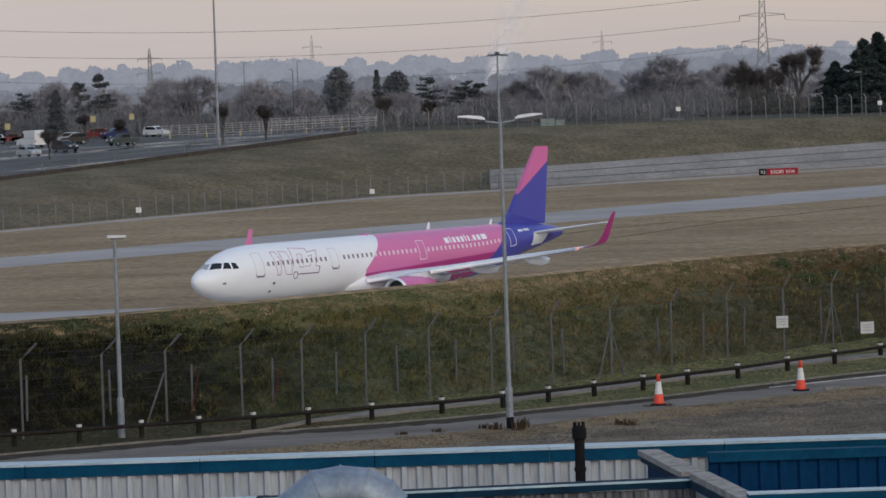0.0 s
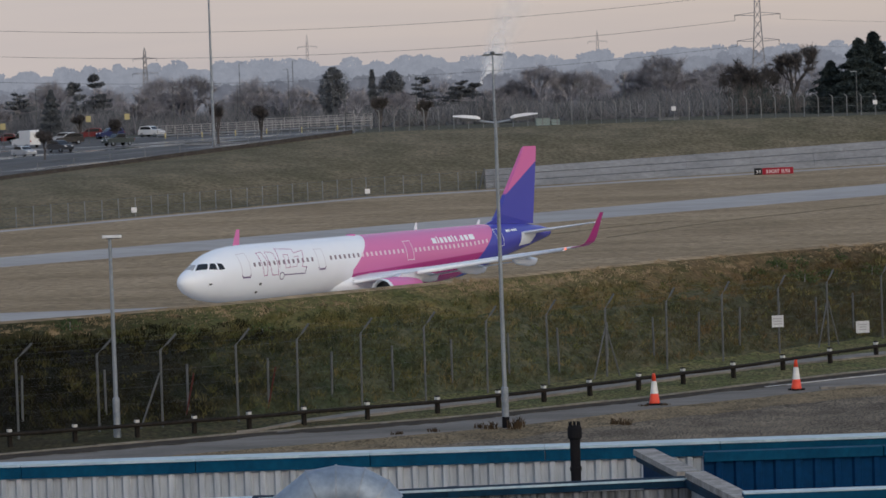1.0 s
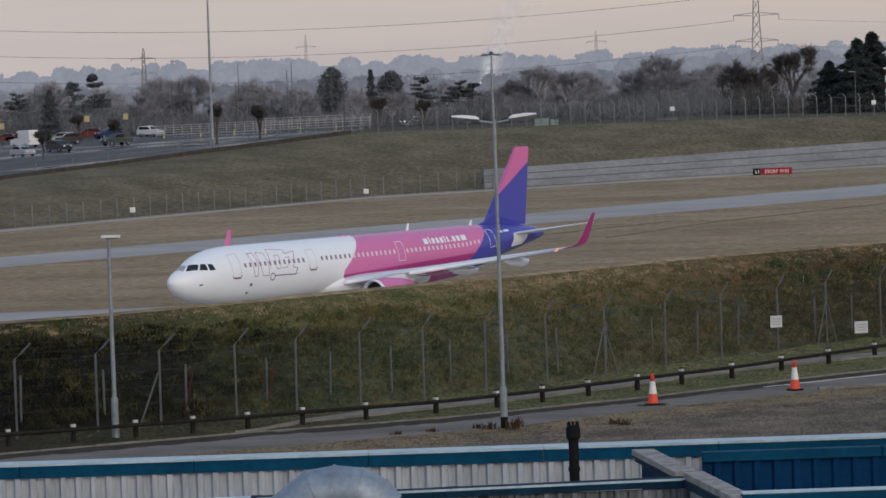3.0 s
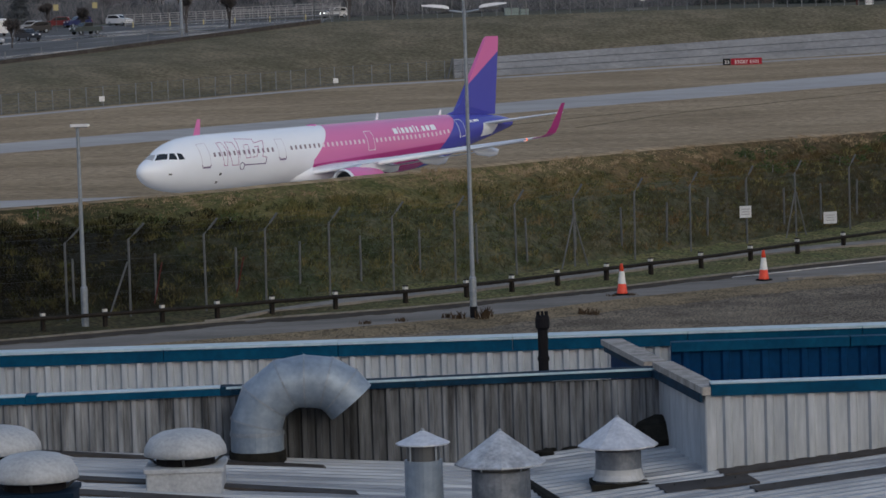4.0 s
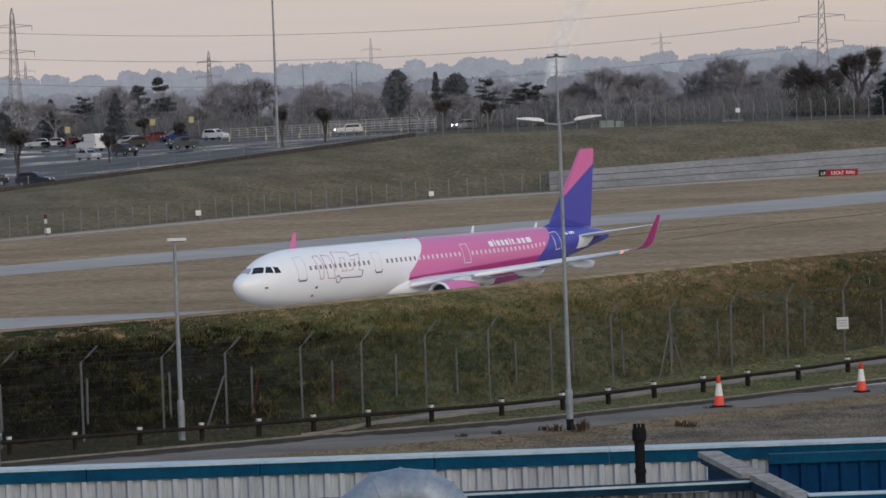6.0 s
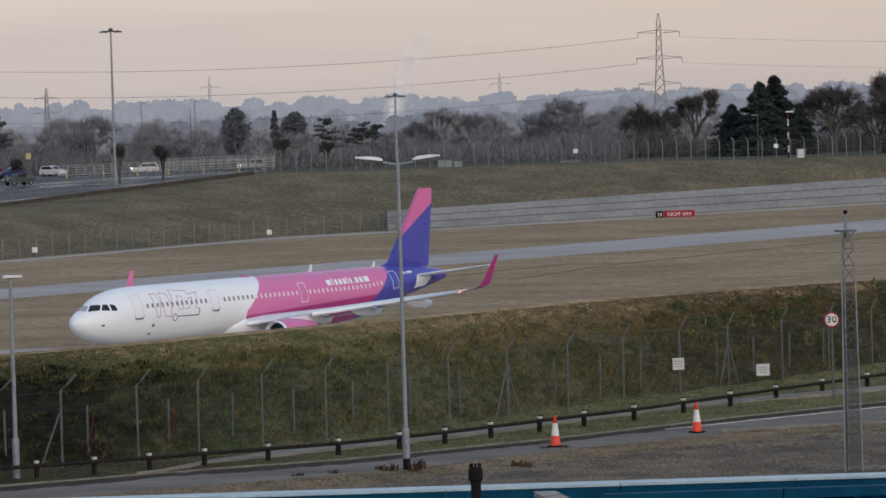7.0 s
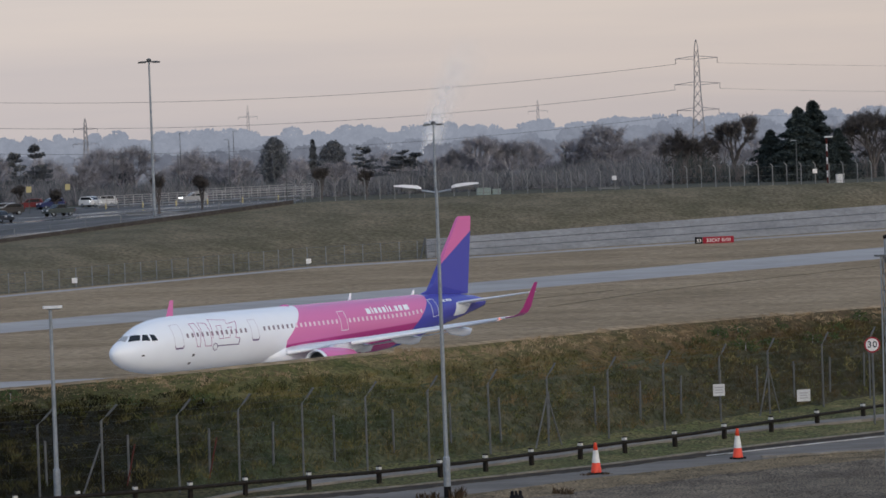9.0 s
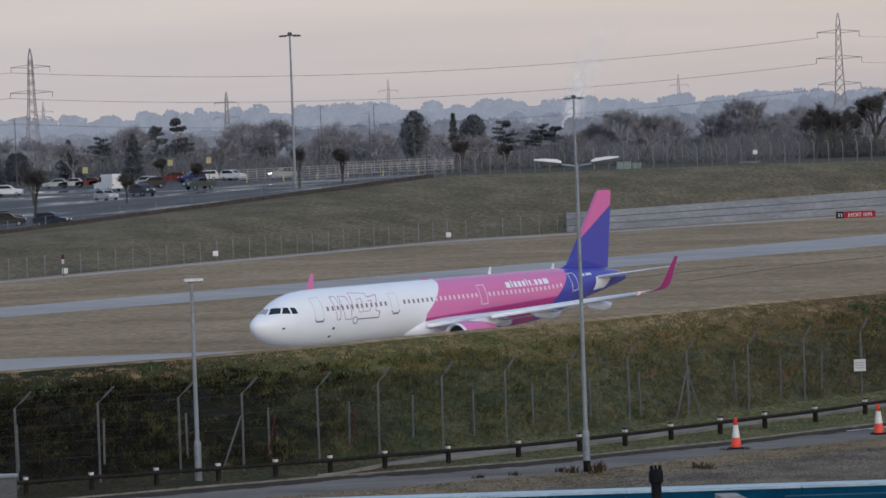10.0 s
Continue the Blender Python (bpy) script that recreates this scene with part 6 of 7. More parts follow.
flood_mast(8.4, 520, 12.4, 11.2, "flood light mast with a cross head behind the fence")


def car_park_lamps():
    for x, y, h in ((-66.5, 560, 9.5), (-63.5, 600, 8), (-47, 600, 8.5), (-38, 640, 9), (-27, 610, 11), (-20, 640, 10), (-15.5, 560, 8.5), (-4, 600, 9), (30.5, 560, 7.5), (25, 600, 6.5), (-95, 560, 12), (-88, 590, 12), (-30, 700, 14), (-41, 700, 14), (64, 520, 6.5), (-55.5, 620, 7)):
        z = park_z(x, y)
        lp = thing("car_park_lamp", "slim grey lamp column with a small lantern", "lamp column", (x, y, z), 0, "lamp columns of the car park")
        part("column", Shape().tube([(0, 0, -0.3), (0, 0, h)], [0.1, 0.06], 8), M["post"], lp)
        sg = random.choice((-1, 1))
        part("lantern", Shape().box(min(0, sg * 0.9), -0.15, h - 0.06, max(0, sg * 0.9), 0.15, h + 0.08, bevel=0.05), M["galv"], lp)


car_park_lamps()


def pylon(x, y, z0, h, turn, label, r=0.16):
    p = thing("electricity_pylon", label, "electricity pylon", (x, y, z0), turn, "pylons of the power line")
    levels = [(0.0, 3.6), (0.2, 2.75), (0.4, 1.95), (0.58, 1.4), (0.78, 1.05), (0.93, 0.75), (1.0, 0.1)]
    cs = [(-1, -1), (1, -1), (1, 1), (-1, 1)]
    for a, b in cs:
        part("leg", Shape().tube([(a * w, b * w, h * k) for k, w in levels], r, 5), M["pylon_steel"], p)
    ks = [i / 13 for i in range(13)]
    def width(k):
        for (k0, w0), (k1, w1) in zip(levels, levels[1:]):
            if k <= k1 + 1e-9:
                return w0 + (w1 - w0) * (k - k0) / (k1 - k0)
        return 0.1
    for k0, k1 in zip(ks, ks[1:]):
        w0, w1 = width(k0), width(k1)
        for (a, b), (c, d) in zip(cs, cs[1:] + cs[:1]):
            part("lattice", Shape().tube([(a * w0, b * w0, h * k0), (c * w1, d * w1, h * k1)], r * 0.55, 4, False).tube([(c * w0, d * w0, h * k0), (a * w1, b * w1, h * k1)], r * 0.55, 4, False), M["pylon_steel"], p)
    for k, L in ((0.855, 8.8), (0.655, 9.5), (0.455, 8.8)):
        for sg in (-1, 1):
            w = width(k)
            part("cross_arm", Shape().tube([(sg * w, 0, h * k + 0.9), (sg * L, 0, h * k)], r * 0.7, 4).tube([(sg * w, 0, h * k - 0.4), (sg * L, 0, h * k)], r * 0.7, 4), M["pylon_steel"], p)
            part("insulator", Shape().tube([(sg * (L - 0.2), 0, h * k), (sg * (L - 0.2), 0, h * k - 2.2)], r * 0.7, 5), M["steel_dark"], p)
    return p


def build_power_line():
    spots = [(-520.0, 1500.0, 8.0, 60), (-208.6, 1450.0, 14.0, 54.7), (132.3, 1400.0, 16.0, 53.2), (520.0, 1345.0, 16.0, 53)]
    for x, y, z, h in spots[1:3]:
        pylon(x, y, z, h, -8, "grey steel lattice electricity pylon beyond the trees")
    for (x, y, z, h) in ((-207.0, 2400.0, 15.9, 52.3),):
        pylon(x, y, z, h, -8, "distant grey lattice electricity pylon", 0.2)
    line_ob = thing("power_line", "dark overhead wires hung between pylons", "overhead wires")
    for k, L in ((0.855, 8.8), (0.655, 9.5), (0.455, 8.8)):
        for i, ((x, y, z, h), (x2, y2, z2, h2)) in enumerate(zip(spots, spots[1:])):
            for sg in ((-1,) if i < 2 else (1,)):
                a = Vector((x + sg * L, y, z + h * k - 2.2))
                b = Vector((x2 + sg * L, y2, z2 + h2 * k - 2.2))
                pts = [a.lerp(b, i / 20) - Vector((0, 0, 4.0 * 7.0 * (i / 20) * (1 - i / 20))) for i in range(21)]
                part("wire", Shape().tube(pts, 0.07 if i < 2 else 0.035, 4), M["steel_dark"], line_ob)


build_power_line()
for x, z, h in ((-117.3, 18, 71), (144.2, 18, 66), (-430, 18, 62)):
    pylon(x, 3060.0, z, h, 0, "faint pylon on the far hill", 0.16)


# ---- trees ----
def bare_tree(seed, h, spread, levels=5, weep=0.0, twig=1.0):
    rnd = random.Random(seed)
    trunk, crown = Shape(), Shape()

    def grow(p, d, ln, r, lev):
        q = p + d * ln
        mid = p + d * ln * 0.5 + Vector((rnd.uniform(-1, 1), rnd.uniform(-1, 1), rnd.uniform(-1, 1))) * ln * 0.07
        (trunk if lev < 2 else crown).tube([p, mid, q], [r, r * 0.82, r * 0.66], 6 if lev < 2 else 3, False)
        if lev >= levels:
            for _ in range(int(7 * twig)):
                e = (d + Vector((rnd.gauss(0, 0.6), rnd.gauss(0, 0.6), rnd.gauss(0, 0.45) - weep))).normalized()
                o = p.lerp(q, rnd.random())
                t = o + e * ln * rnd.uniform(0.7, 1.5)
                w = e.cross(Vector((rnd.uniform(-1, 1), rnd.uniform(-1, 1), 0.3))).normalized() * 0.02
                crown.add([o - w, o + w, t + w * 0.4, t - w * 0.4], [(0, 1, 2, 3)])
            return
        n = 3 if lev < 3 else rnd.choice((2, 3))
        for i in range(n + (1 if lev == 0 else 0)):
            az = rnd.uniform(0, 6.28) if lev else i * 6.28 / (n + 1) + rnd.uniform(-0.4, 0.4)
            tilt = rnd.uniform(0.35, 0.8) * spread
            u = d.cross(Vector((1, 0.3, 0.2))).normalized()
            v = d.cross(u)
            e = (d * math.cos(tilt) + (u * math.cos(az) + v * math.sin(az)) * math.sin(tilt) + Vector((0, 0, 0.12 - weep * 0.2))).normalized()
            grow(p.lerp(q, rnd.uniform(0.7, 1.0)), e, ln * rnd.uniform(0.66, 0.84), r * 0.58, lev + 1)
    grow(Vector((0, 0, -0.3)), Vector((0, 0, 1)), h * 0.17, h * 0.022, 0)
    k = h / max(v[2] for v in crown.v)
    for s in (trunk, crown):
        s.v = [(a * k, b * k, c * k if c > 0 else c) for a, b, c in s.v]
    return trunk, crown


def evergreen(seed, h, r, form):
    """form 'spire': tiers that narrow; 'round': a broad head of clumps on a bare stem."""
    rnd = random.Random(seed)
    trunk, crown = Shape().tube([(0, 0, -0.3), (0, 0, h * 0.9)], [h * 0.022, h * 0.006], 7), Shape()
    n = 4200 if r < 4.5 else 9000
    boughs = [(rnd.uniform(0.3, 0.97), rnd.uniform(0, 6.28), rnd.uniform(0.7, 1.15)) for _ in range(26)]
    for _ in range(n):
        if form == "spire":
            k = rnd.random() ** 0.8
            a = rnd.uniform(0, 6.28)
            rad = r * ((1 - k) ** 0.8 * (0.78 + 0.3 * math.sin(k * 46 + 1.5 * math.sin(a))) + 0.04) * (1 + 0.25 * math.sin(a * 5 + k * 9))
            q = rad * rnd.random() ** 0.4
            c = Vector((q * math.cos(a), q * math.sin(a), h * (0.04 + 0.96 * k) - 0.3 * q))
        elif form == "pine":
            k, a0, wide = rnd.choice(boughs)
            a = a0 + rnd.gauss(0, 0.3)
            q = r * wide * (1.5 - 1.25 * k) * 1.25 * rnd.random() ** 0.7
            c = Vector((q * math.cos(a), q * math.sin(a), h * k + 0.1 * q + rnd.gauss(0, 0.011) * h))
        else:
            k, a = rnd.random(), rnd.uniform(0, 6.28)
            lump = 0.72 + 0.5 * noise.noise((2.2 * math.cos(a) + seed, 2.2 * math.sin(a), k * 4.5))
            rad = r * math.sqrt(max(0.04, 1 - ((k - 0.42) / 0.6) ** 2)) * lump * 1.2
            q = rad * rnd.random() ** 0.4
            c = Vector((q * math.cos(a), q * math.sin(a), h * (0.2 + 0.8 * k) + rnd.gauss(0, 0.02) * h))
        s = rnd.uniform(0.025, 0.05) * h
        for _ in range(2):
            d = Vector((rnd.gauss(0, 1), rnd.gauss(0, 1), rnd.gauss(0, 0.6))).normalized() * s
            w = Vector((rnd.gauss(0, 1), rnd.gauss(0, 1), rnd.gauss(0, 1))).normalized() * s * 0.3
            crown.add([c - d * 0.4, c + w, c + d, c - w], [(0, 1, 2, 3)])
    return trunk, crown


def make_tree(name, label, shapes, leaf, x, y, z, s=1.0, turn=0.0, group="", stem="bark"):
    t = thing(name, label, "tree", (x, y, z), turn, group)
    part("trunk", shapes[0], M[stem], t)
    part("crown", shapes[1], leaf, t)
    t.scale = (s, s, s)
    return t


def build_trees():
    rnd = random.Random(11)
    bark, needle = M["bark"], M["needle"]
    named = [
        ("spire", 69.4, 560, 12.0, 24.6, 6.6), ("spire", 73.4, 572, 11.6, 25.8, 7.0), ("spire", 65.4, 566, 11.8, 21.2, 6.0), ("round", 71.5, 564, 11.6, 19.0, 5.2), ("spire", 77.0, 568, 11.6, 21.0, 4.6), ("spire", 88.1, 540, 10.8, 18.2, 3.0),
        ("round", -20.2, 650, 13.0, 23.9, 3.0), ("round", -8.9, 650, 13.0, 22.9, 3.2), ("pine", -3.0, 660, 13.0, 22.0, 3.4), ("pine", 4.3, 640, 13.0, 20.8, 3.6), ("pine", 7.0, 650, 13.0, 20.4, 3.2),
        ("spire", -82.8, 620, 12.4, 20.8, 3.4), ("pine", -79.5, 640, 13.0, 21.7, 3.4), ("spire", -70.9, 620, 12.8, 21.5, 3.0), ("pine", -69.0, 680, 13.0, 25.0, 3.0), ("pine", -73.5, 684, 13.0, 23.6, 2.8),
        ("spire", -49.7, 660, 13.0, 21.3, 2.8), ("spire", -97, 620, 12.4, 20.0, 3.6), ("round", -91.5, 615, 12.4, 18.6, 3.2), ("spire", -13.5, 690, 13.0, 24.0, 1.8)]
    for i, (form, x, y, z, top, r) in enumerate(named):
        lab = {"spire": "dark conifer with a ragged pointed crown", "round": "dark evergreen tree with a rounded crown", "pine": "dark pine with layered flat branches"}[form]
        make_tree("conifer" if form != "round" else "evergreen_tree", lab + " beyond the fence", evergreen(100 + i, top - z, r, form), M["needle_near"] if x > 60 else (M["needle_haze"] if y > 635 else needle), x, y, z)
    big = [(84.6, 580, 10.8, 25.4, 1.05, 0), (103.0, 620, 10.2, 28.6, 0.9, 0), (95.5, 600, 10.4, 24.0, 1.0, 0), (55.5, 620, 12.5, 23.3, 1.15, 0), (60.5, 640, 12.5, 22.0, 1.1, 0), (43.5, 650, 12.9, 25.2, 0.95, 0), (38.5, 655, 12.9, 22.5, 1.0, 0), (19.6, 650, 13.0, 24.0, 0.7, 0.1), (25.0, 655, 13.0, 23.0, 0.75, 0.1), (14.5, 660, 13.0, 21.5, 0.8, 0.1), (68.0, 650, 12.5, 26.0, 0.7, 0), (110.0, 610, 10.2, 24.0, 1.0, 0)]
    for i, (x, y, z, top, sp, weep) in enumerate(big):
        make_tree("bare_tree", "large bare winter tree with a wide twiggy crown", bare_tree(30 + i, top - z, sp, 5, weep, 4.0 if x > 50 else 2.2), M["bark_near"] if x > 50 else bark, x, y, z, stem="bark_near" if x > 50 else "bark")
    # round clipped-looking small trees along the car park
    for i, (x, y, top) in enumerate(((-27.4, 520, 17.5), (-9.1, 520, 17.9), (-2.2, 520, 17.4), (-67.6, 470, 16.2), (-58.4, 500, 14.6), (-33.5, 512, 18.0), (-52.5, 548, 16.0), (-62.5, 590, 17))):
        z = park_z(x, y)
        make_tree("small_bare_tree", "small dense bare tree in the car park planting", bare_tree(60 + i, top - z, 0.4, 4, 0, 4.5), M["bark_near"], x, y, z, stem="bark_near")
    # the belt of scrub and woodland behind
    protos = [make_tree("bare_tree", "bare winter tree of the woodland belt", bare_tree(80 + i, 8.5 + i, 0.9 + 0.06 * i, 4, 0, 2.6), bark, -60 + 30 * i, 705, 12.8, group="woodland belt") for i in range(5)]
    for i in range(280):
        x = rnd.uniform(-150, 170)
        y = rnd.uniform(600, 1000)
        x *= y / 640
        if x > 10 and y < 640:
            y += 60
        p = rnd.choice(protos)
        s = rnd.uniform(0.55, 1.05)
        if -15 < x * 640 / y < 40:
            s *= 0.75
        p.scale = (s, s, s)
        copy_thing(p, pose(x, y, 13.0 + (y - 620) * 0.0035, 0, 0, rnd.uniform(0, 360)))
    for p in protos:
        p.scale = (0.9, 0.9, 0.9)
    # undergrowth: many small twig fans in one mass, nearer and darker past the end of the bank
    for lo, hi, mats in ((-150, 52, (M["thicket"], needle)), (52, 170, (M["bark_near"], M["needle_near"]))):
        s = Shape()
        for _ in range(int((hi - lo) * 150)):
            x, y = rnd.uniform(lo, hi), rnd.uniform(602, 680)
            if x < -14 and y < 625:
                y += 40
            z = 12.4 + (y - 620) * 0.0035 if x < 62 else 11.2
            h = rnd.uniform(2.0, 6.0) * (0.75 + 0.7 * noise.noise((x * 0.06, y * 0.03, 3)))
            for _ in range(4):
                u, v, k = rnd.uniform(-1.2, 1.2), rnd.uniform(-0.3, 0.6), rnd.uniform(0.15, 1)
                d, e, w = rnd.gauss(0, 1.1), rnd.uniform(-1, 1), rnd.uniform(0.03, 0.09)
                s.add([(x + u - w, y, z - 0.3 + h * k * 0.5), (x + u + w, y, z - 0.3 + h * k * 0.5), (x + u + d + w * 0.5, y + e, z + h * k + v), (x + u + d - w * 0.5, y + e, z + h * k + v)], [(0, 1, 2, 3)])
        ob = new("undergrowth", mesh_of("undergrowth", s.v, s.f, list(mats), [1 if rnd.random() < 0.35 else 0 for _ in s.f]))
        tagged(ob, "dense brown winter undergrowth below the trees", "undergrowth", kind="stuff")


build_trees()


def build_hills():
    """Wooded hills on the skyline: ridges covered with ragged crowns, far behind all else."""
    rnd = random.Random(5)
    for dist, base, key in ((3000.0, 56.5, "hill"), (2450.0, 38.0, "near_hill"), (1900.0, 24.0, "low_woods")):
        def ridge(x):
            return base + 3.0 * math.sin(x / 210 + dist) + 0.007 * (x + 200) + 2.5 * noise.noise((x * 0.02, dist, 0))
        s = Shape()
        n = 500
        vs = []
        for i in range(n + 1):
            x = -900 + 1800 * i / n
            z = ridge(x) + 1.0 + 2.0 * noise.noise((x * 0.22, dist, 0))
            vs += [(x, dist, -20), (x, dist + 2, z - 6), (x, dist + 5, z), (x, dist + 260, -20)]
        s.add(vs, [(4 * i + k, 4 * i + 4 + k, 4 * i + 5 + k, 4 * i + 1 + k) for i in range(n) for k in range(3)])
        # crowns: clumps of small sprays round many heads, some bunched, some apart
        for _ in range(330):
            hx = rnd.uniform(-520, 520)
            if noise.noise((hx * 0.03, dist, 3)) < -0.28:
                continue
            hw, hh = rnd.uniform(4.0, 12.0), rnd.uniform(4.0, 9.0)
            down = rnd.choice((0, 0, 4, 9, 15))
            z0, y0 = ridge(hx) - down, dist - 4 - down
            for _ in range(170):
                a, q = rnd.uniform(0, 6.28), rnd.random() ** 0.55
                c = Vector((hx + hw * q * math.cos(a), y0, z0 + hh * 0.3 + hh * 0.7 * q * math.sin(a)))
                d = Vector((rnd.gauss(0, 1), 0, rnd.gauss(0, 1) + 0.2)).normalized() * rnd.uniform(0.8, 2.4)
                w = Vector((-d.z, rnd.uniform(-0.8, 0.8), d.x)) * 0.6
                s.add([c - d, c + w, c + d, c - w], [(0, 1, 2, 3)])
        tagged(part("backdrop", s, M[key]), "wooded hills on the skyline, blue-grey haze painted as glow", "hills", kind="structure")


build_hills()


def build_steam():
    """A thin column of steam rising beyond the woods, in soft-edged puffs."""
    m = bpy.data.materials.new("thin_steam")
    m.use_nodes = True
    n, l = m.node_tree.nodes, m.node_tree.links
    n.remove(n["Principled BSDF"])
    tc, ln, fade, no, mul, info = n.new("ShaderNodeTexCoord"), n.new("ShaderNodeVectorMath"), n.new("ShaderNodeMapRange"), n.new("ShaderNodeTexNoise"), n.new("ShaderNodeMath"), n.new("ShaderNodeObjectInfo")
    ln.operation, mul.operation = "LENGTH", "MULTIPLY"
    fade.interpolation_type = "SMOOTHSTEP"
    fade.inputs[1].default_value, fade.inputs[2].default_value, fade.inputs[3].default_value, fade.inputs[4].default_value = 1.0, 0.1, 0.0, 1.0
    no.inputs["Scale"].default_value, no.inputs["Detail"].default_value = 1.1, 2.0
    dens, tr, df, mx = n.new("ShaderNodeMath"), n.new("ShaderNodeBsdfTransparent"), n.new("ShaderNodeBsdfDiffuse"), n.new("ShaderNodeMixShader")
    dens.operation = "MULTIPLY"
    df.inputs[0].default_value = (0.84, 0.86, 0.9, 1)
    l.new(tc.outputs["Object"], ln.inputs[0])
    l.new(ln.outputs["Value"], fade.inputs[0])
    l.new(tc.outputs["Object"], no.inputs["Vector"])
    l.new(fade.outputs[0], mul.inputs[0])
    l.new(no.outputs[0], mul.inputs[1])
    l.new(mul.outputs[0], dens.inputs[0])
    l.new(info.outputs["Color"], dens.inputs[1])
    l.new(dens.outputs[0], mx.inputs[0])
    l.new(tr.outputs[0], mx.inputs[1])
    l.new(df.outputs[0], mx.inputs[2])
    l.new(mx.outputs[0], n["Material Output"].inputs[0])
    s = Shape()
    k = 16
    vs = [(u, 0.3 * (u * u + v * v), v) for j in range(k + 1) for i in range(k + 1) for u, v in [(2 * i / k - 1, 2 * j / k - 1)]]
    s.add(vs, [(j * (k + 1) + i, j * (k + 1) + i + 1, (j + 1) * (k + 1) + i + 1, (j + 1) * (k + 1) + i) for j in range(k) for i in range(k)])
    me = mesh_of("puff", s.v, s.f, [m], smooth=True)
    steam = thing("steam_plume", "thin pale steam rising beyond the woods", "steam")
    for i, (x, z, w, h, d) in enumerate(((31.0, 34.0, 6.0, 19.0, 1.7), (36.0, 47.0, 10.0, 18.0, 1.3), (41.0, 62.0, 13.0, 21.0, 0.7), (48.0, 78.0, 16.0, 22.0, 0.5), (57.0, 92.0, 19.0, 22.0, 0.36), (5.0, 34.0, 4.5, 10.0, 0.8))):
        p = new("puff", me)
        p.parent = steam
        p.matrix_basis = pose(x, 2200 + 3 * i, z, 0, 14 if i < 5 else 20, 0)
        p.scale = (w, 6.0, h)
        p.color = (d, d, d, 1)


build_steam()


def build_bank_top_items():
    p = thing("striped_pole", "red and white banded marker pole by the bank top fence", "marker pole", (64.4, 487.5, 12.3))
    for i in range(7):
        part("band", Shape().tube([(0, 0, i * 0.95), (0, 0, i * 0.95 + 0.94)], 0.12, 10), M["dull_red"] if i % 2 == 0 else M["board_grey"], p)
    part("cross_head", Shape().box(-0.3, -0.2, 6.65, 0.9, 0.2, 6.85, bevel=0.05), M["board"], p)
    for x, y, z, w, h, key, lab in ((66.1, 487.0, 12.3, 0.55, 1.25, "board", "white equipment cabinet by the fence"), (14.6, 482.0, 12.5, 1.0, 1.0, "cabinet", "pale green equipment cabinet by the fence"), (16.4, 482.2, 12.5, 0.6, 0.8, "cabinet", "small green equipment cabinet by the fence"), (35.0, 520.0, 12.3, 1.6, 0.5, "far_post", "low pale shed roof beyond the fence")):
        c = thing("equipment_cabinet", lab, "cabinet", (x, y, z), 4)
        part("body", Shape().box(-w, -0.4, 0, w, 0.4, h, bevel=0.05), M[key], c)
        part("lid", Shape().box(-w - 0.05, -0.45, h, w + 0.05, 0.45, h + 0.08, bevel=0.05), M[key], c)


build_bank_top_items()


def build_shrubs():
    rnd = random.Random(21)
    leaf = mat("coarse_green_leaf", (0.035, 0.06, 0.022), 0.95, second=(0.075, 0.10, 0.04), scale=0.4)
    for i in range(26):
        x = rnd.uniform(11, 27) if i < 20 else rnd.uniform(-16, -6)
        f = rnd.uniform(7.5, 12.0)
        h = rnd.uniform(0.3, 0.6)
        s = Shape()
        for _ in range(130):
            a, q = rnd.uniform(0, 6.28), h * 0.9 * math.sqrt(rnd.random())
            c = Vector((q * math.cos(a), q * math.sin(a), h * rnd.random() * (1.1 - q / h * 0.7)))
            d = Vector((rnd.gauss(0, 1), rnd.gauss(0, 1), rnd.gauss(0.5, 0.7))).normalized() * rnd.uniform(0.07, 0.15)
            w = d.cross(Vector((rnd.gauss(0, 1), rnd.gauss(0, 1), 0.4))).normalized() * 0.035
            s.add([c, c + d * 0.5 + w, c + d, c + d * 0.5 - w], [(0, 1, 2, 3)])
        z = 7.4 + (crest_z(x) - 7.5) * max(0, (f - 8.6)) / 4.4
        sh = thing("shrub", "low coarse green shrub in the bank grass", "shrub", (x, near_line(FENCE, x) + f, z), 0, "shrubs on the bank")
        part("foliage", s, leaf, sh)
        part("stem", Shape().tube([(0, 0, -0.2), (0.03, 0, h * 0.6)], [0.03, 0.01], 5), M["bark"], sh)


build_shrubs()


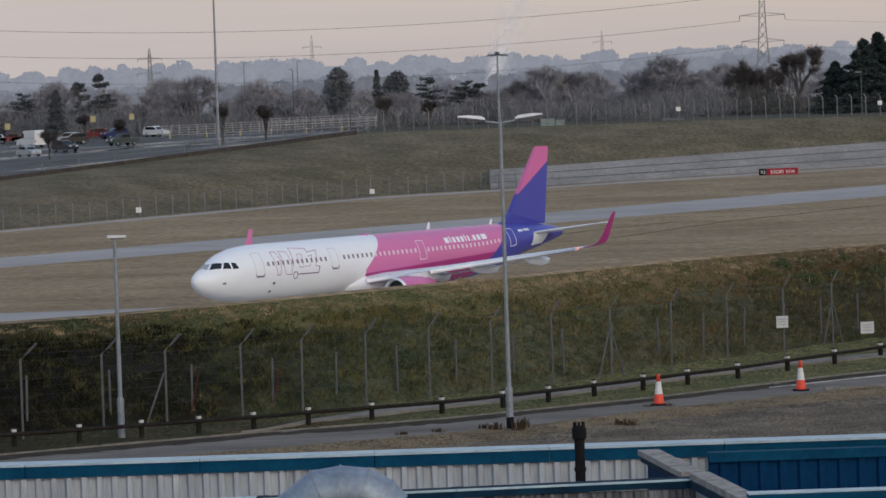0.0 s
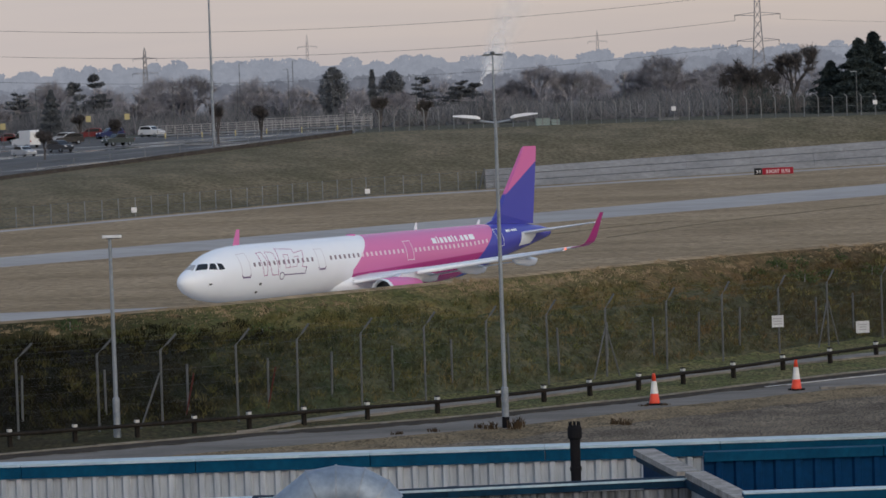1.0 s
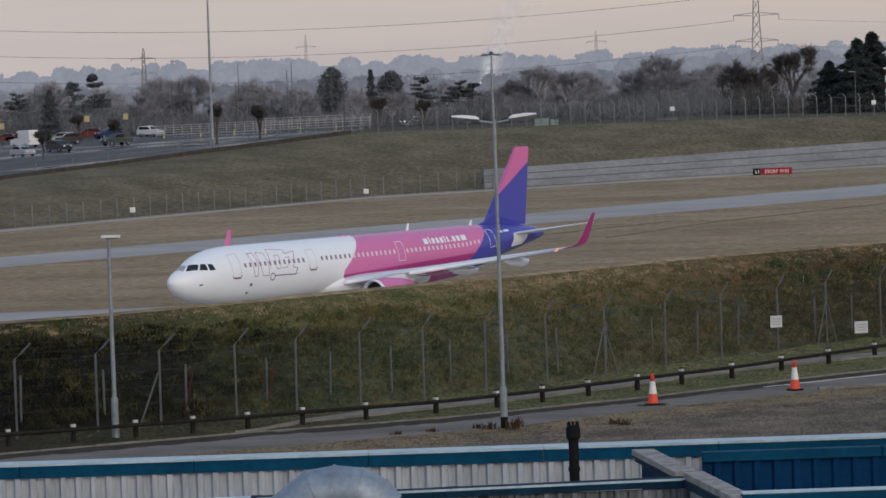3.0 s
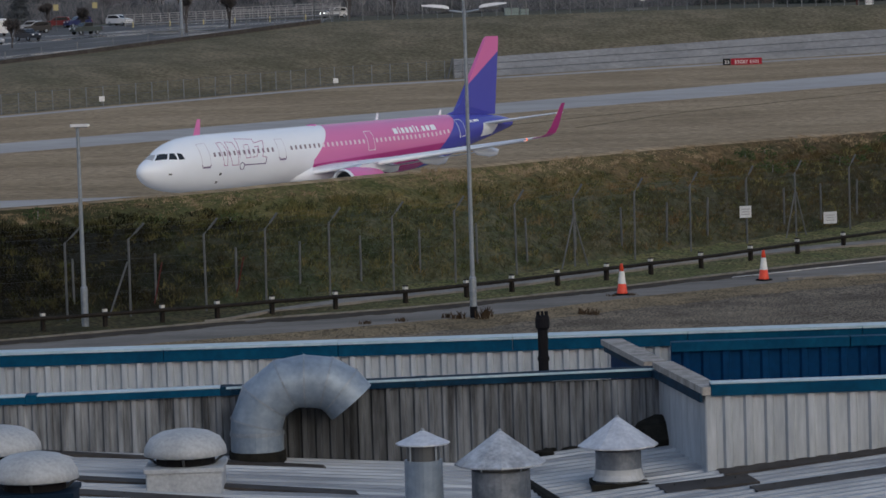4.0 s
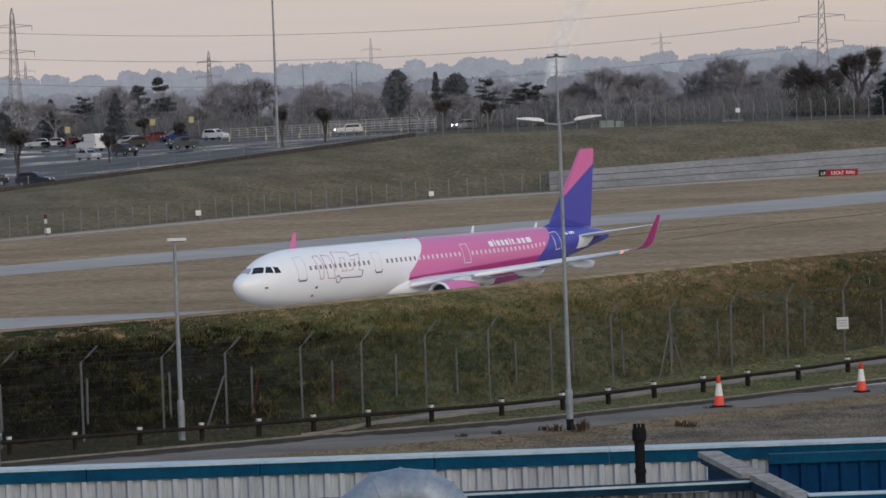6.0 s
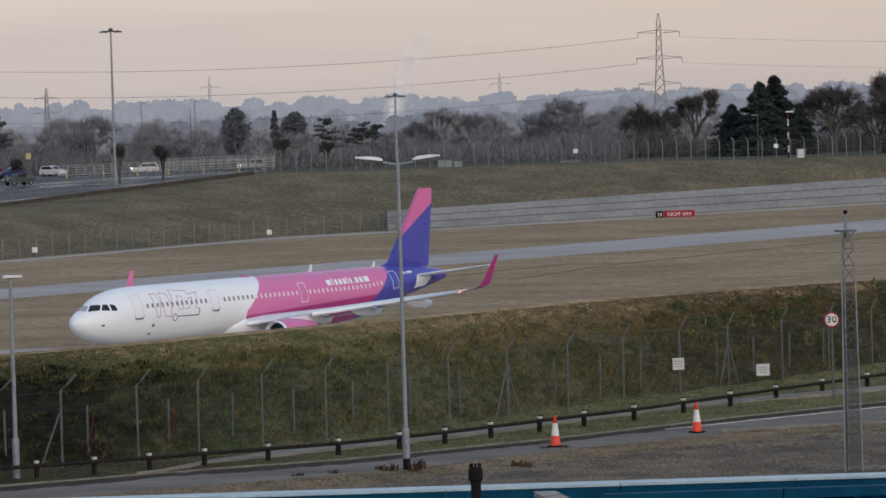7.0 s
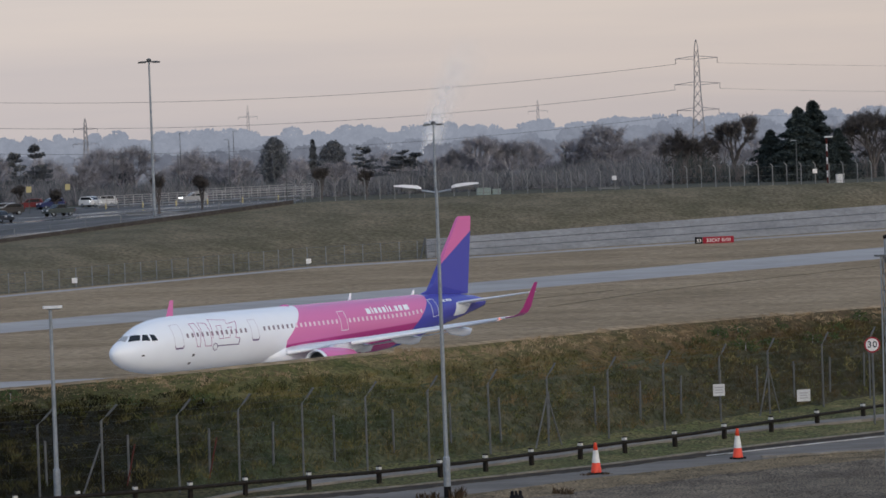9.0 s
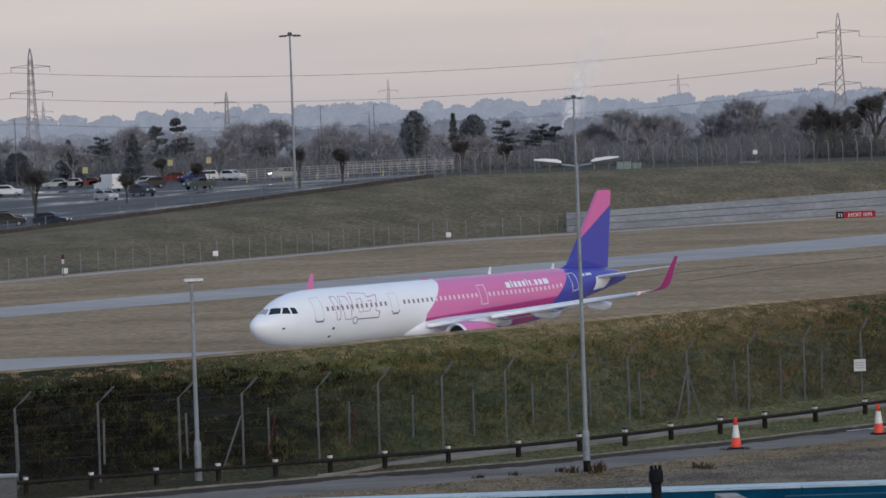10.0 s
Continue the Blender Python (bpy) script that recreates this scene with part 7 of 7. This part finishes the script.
def build_park_kerb():
    k = thing("car_park_kerb", "dark wet kerb strip along the car park edge", "kerb", kind="structure")
    spots = walk_line(TOP, -95, 4.0, 28, -130, 160)
    for (x, y, a), (x2, y2, _) in zip(spots, spots[1:]):
        z, z2 = line(x, TOP_Z, -90, 120), line(x2, TOP_Z, -90, 120)
        s = Shape().add([(x, y - 0.4, z - 0.6), (x, y - 0.3, z + 0.5), (x, y + 1.2, z + 0.52), (x, y + 1.3, z - 0.3), (x2 - 0.02, y2 - 0.4, z2 - 0.6), (x2 - 0.02, y2 - 0.3, z2 + 0.5), (x2 - 0.02, y2 + 1.2, z2 + 0.52), (x2 - 0.02, y2 + 1.3, z2 - 0.3)],
                        [(0, 4, 5, 1), (1, 5, 6, 2), (2, 6, 7, 3), (3, 7, 4, 0), (0, 1, 2, 3), (4, 7, 6, 5)])
        part("kerb_length", s, M["rooflight"], k)


build_park_kerb()


# ---- what moves ----
def motions():
    ax = Vector((0.6065, 0.7951, 0.0037))
    rows = []
    for t, s in ((0.0, 1.88), (0.5, 1.36), (1.0, 0.88), (1.5, 0.50), (2.0, 0.25), (2.6, 0.08), (3.3, 0.0), (10.0, 0.0)):
        rows.append((t, pose(-19.04 + ax.x * s, 235.88 + ax.y * s, 0.02 + ax.z * s, -1.667, -0.209, 52.658)))
    walk(airliner, rows)
    z = park_z(-25, 587)
    walk(lit_car, [(0.0, pose(44, 672, z, 0, 0, 215)), (4.0, pose(10, 640, z, 0, 0, 222)), (6.0, pose(-7, 604, z, 0, 0, 222)), (6.8, pose(-14.0, 587, z, 0, 0, 202)), (8.3, pose(-26.4, 587, z, 0, 0, 202)), (10.0, pose(-41.3, 587, z, 0, 0, 202))])
    walk(driving_car, [(0.0, pose(16, 645, z, 0, 0, 222)), (2.0, pose(4, 624, z, 0, 0, 222)), (3.5, pose(-9, 600, z, 0, 0, 215)), (5.5, pose(-23.5, 589.5, z, 0, 0, 190)), (7.2, pose(-35.6, 589.5, z, 0, 0, 185)), (10.0, pose(-55, 589.5, z, 0, 0, 185))])


motions()
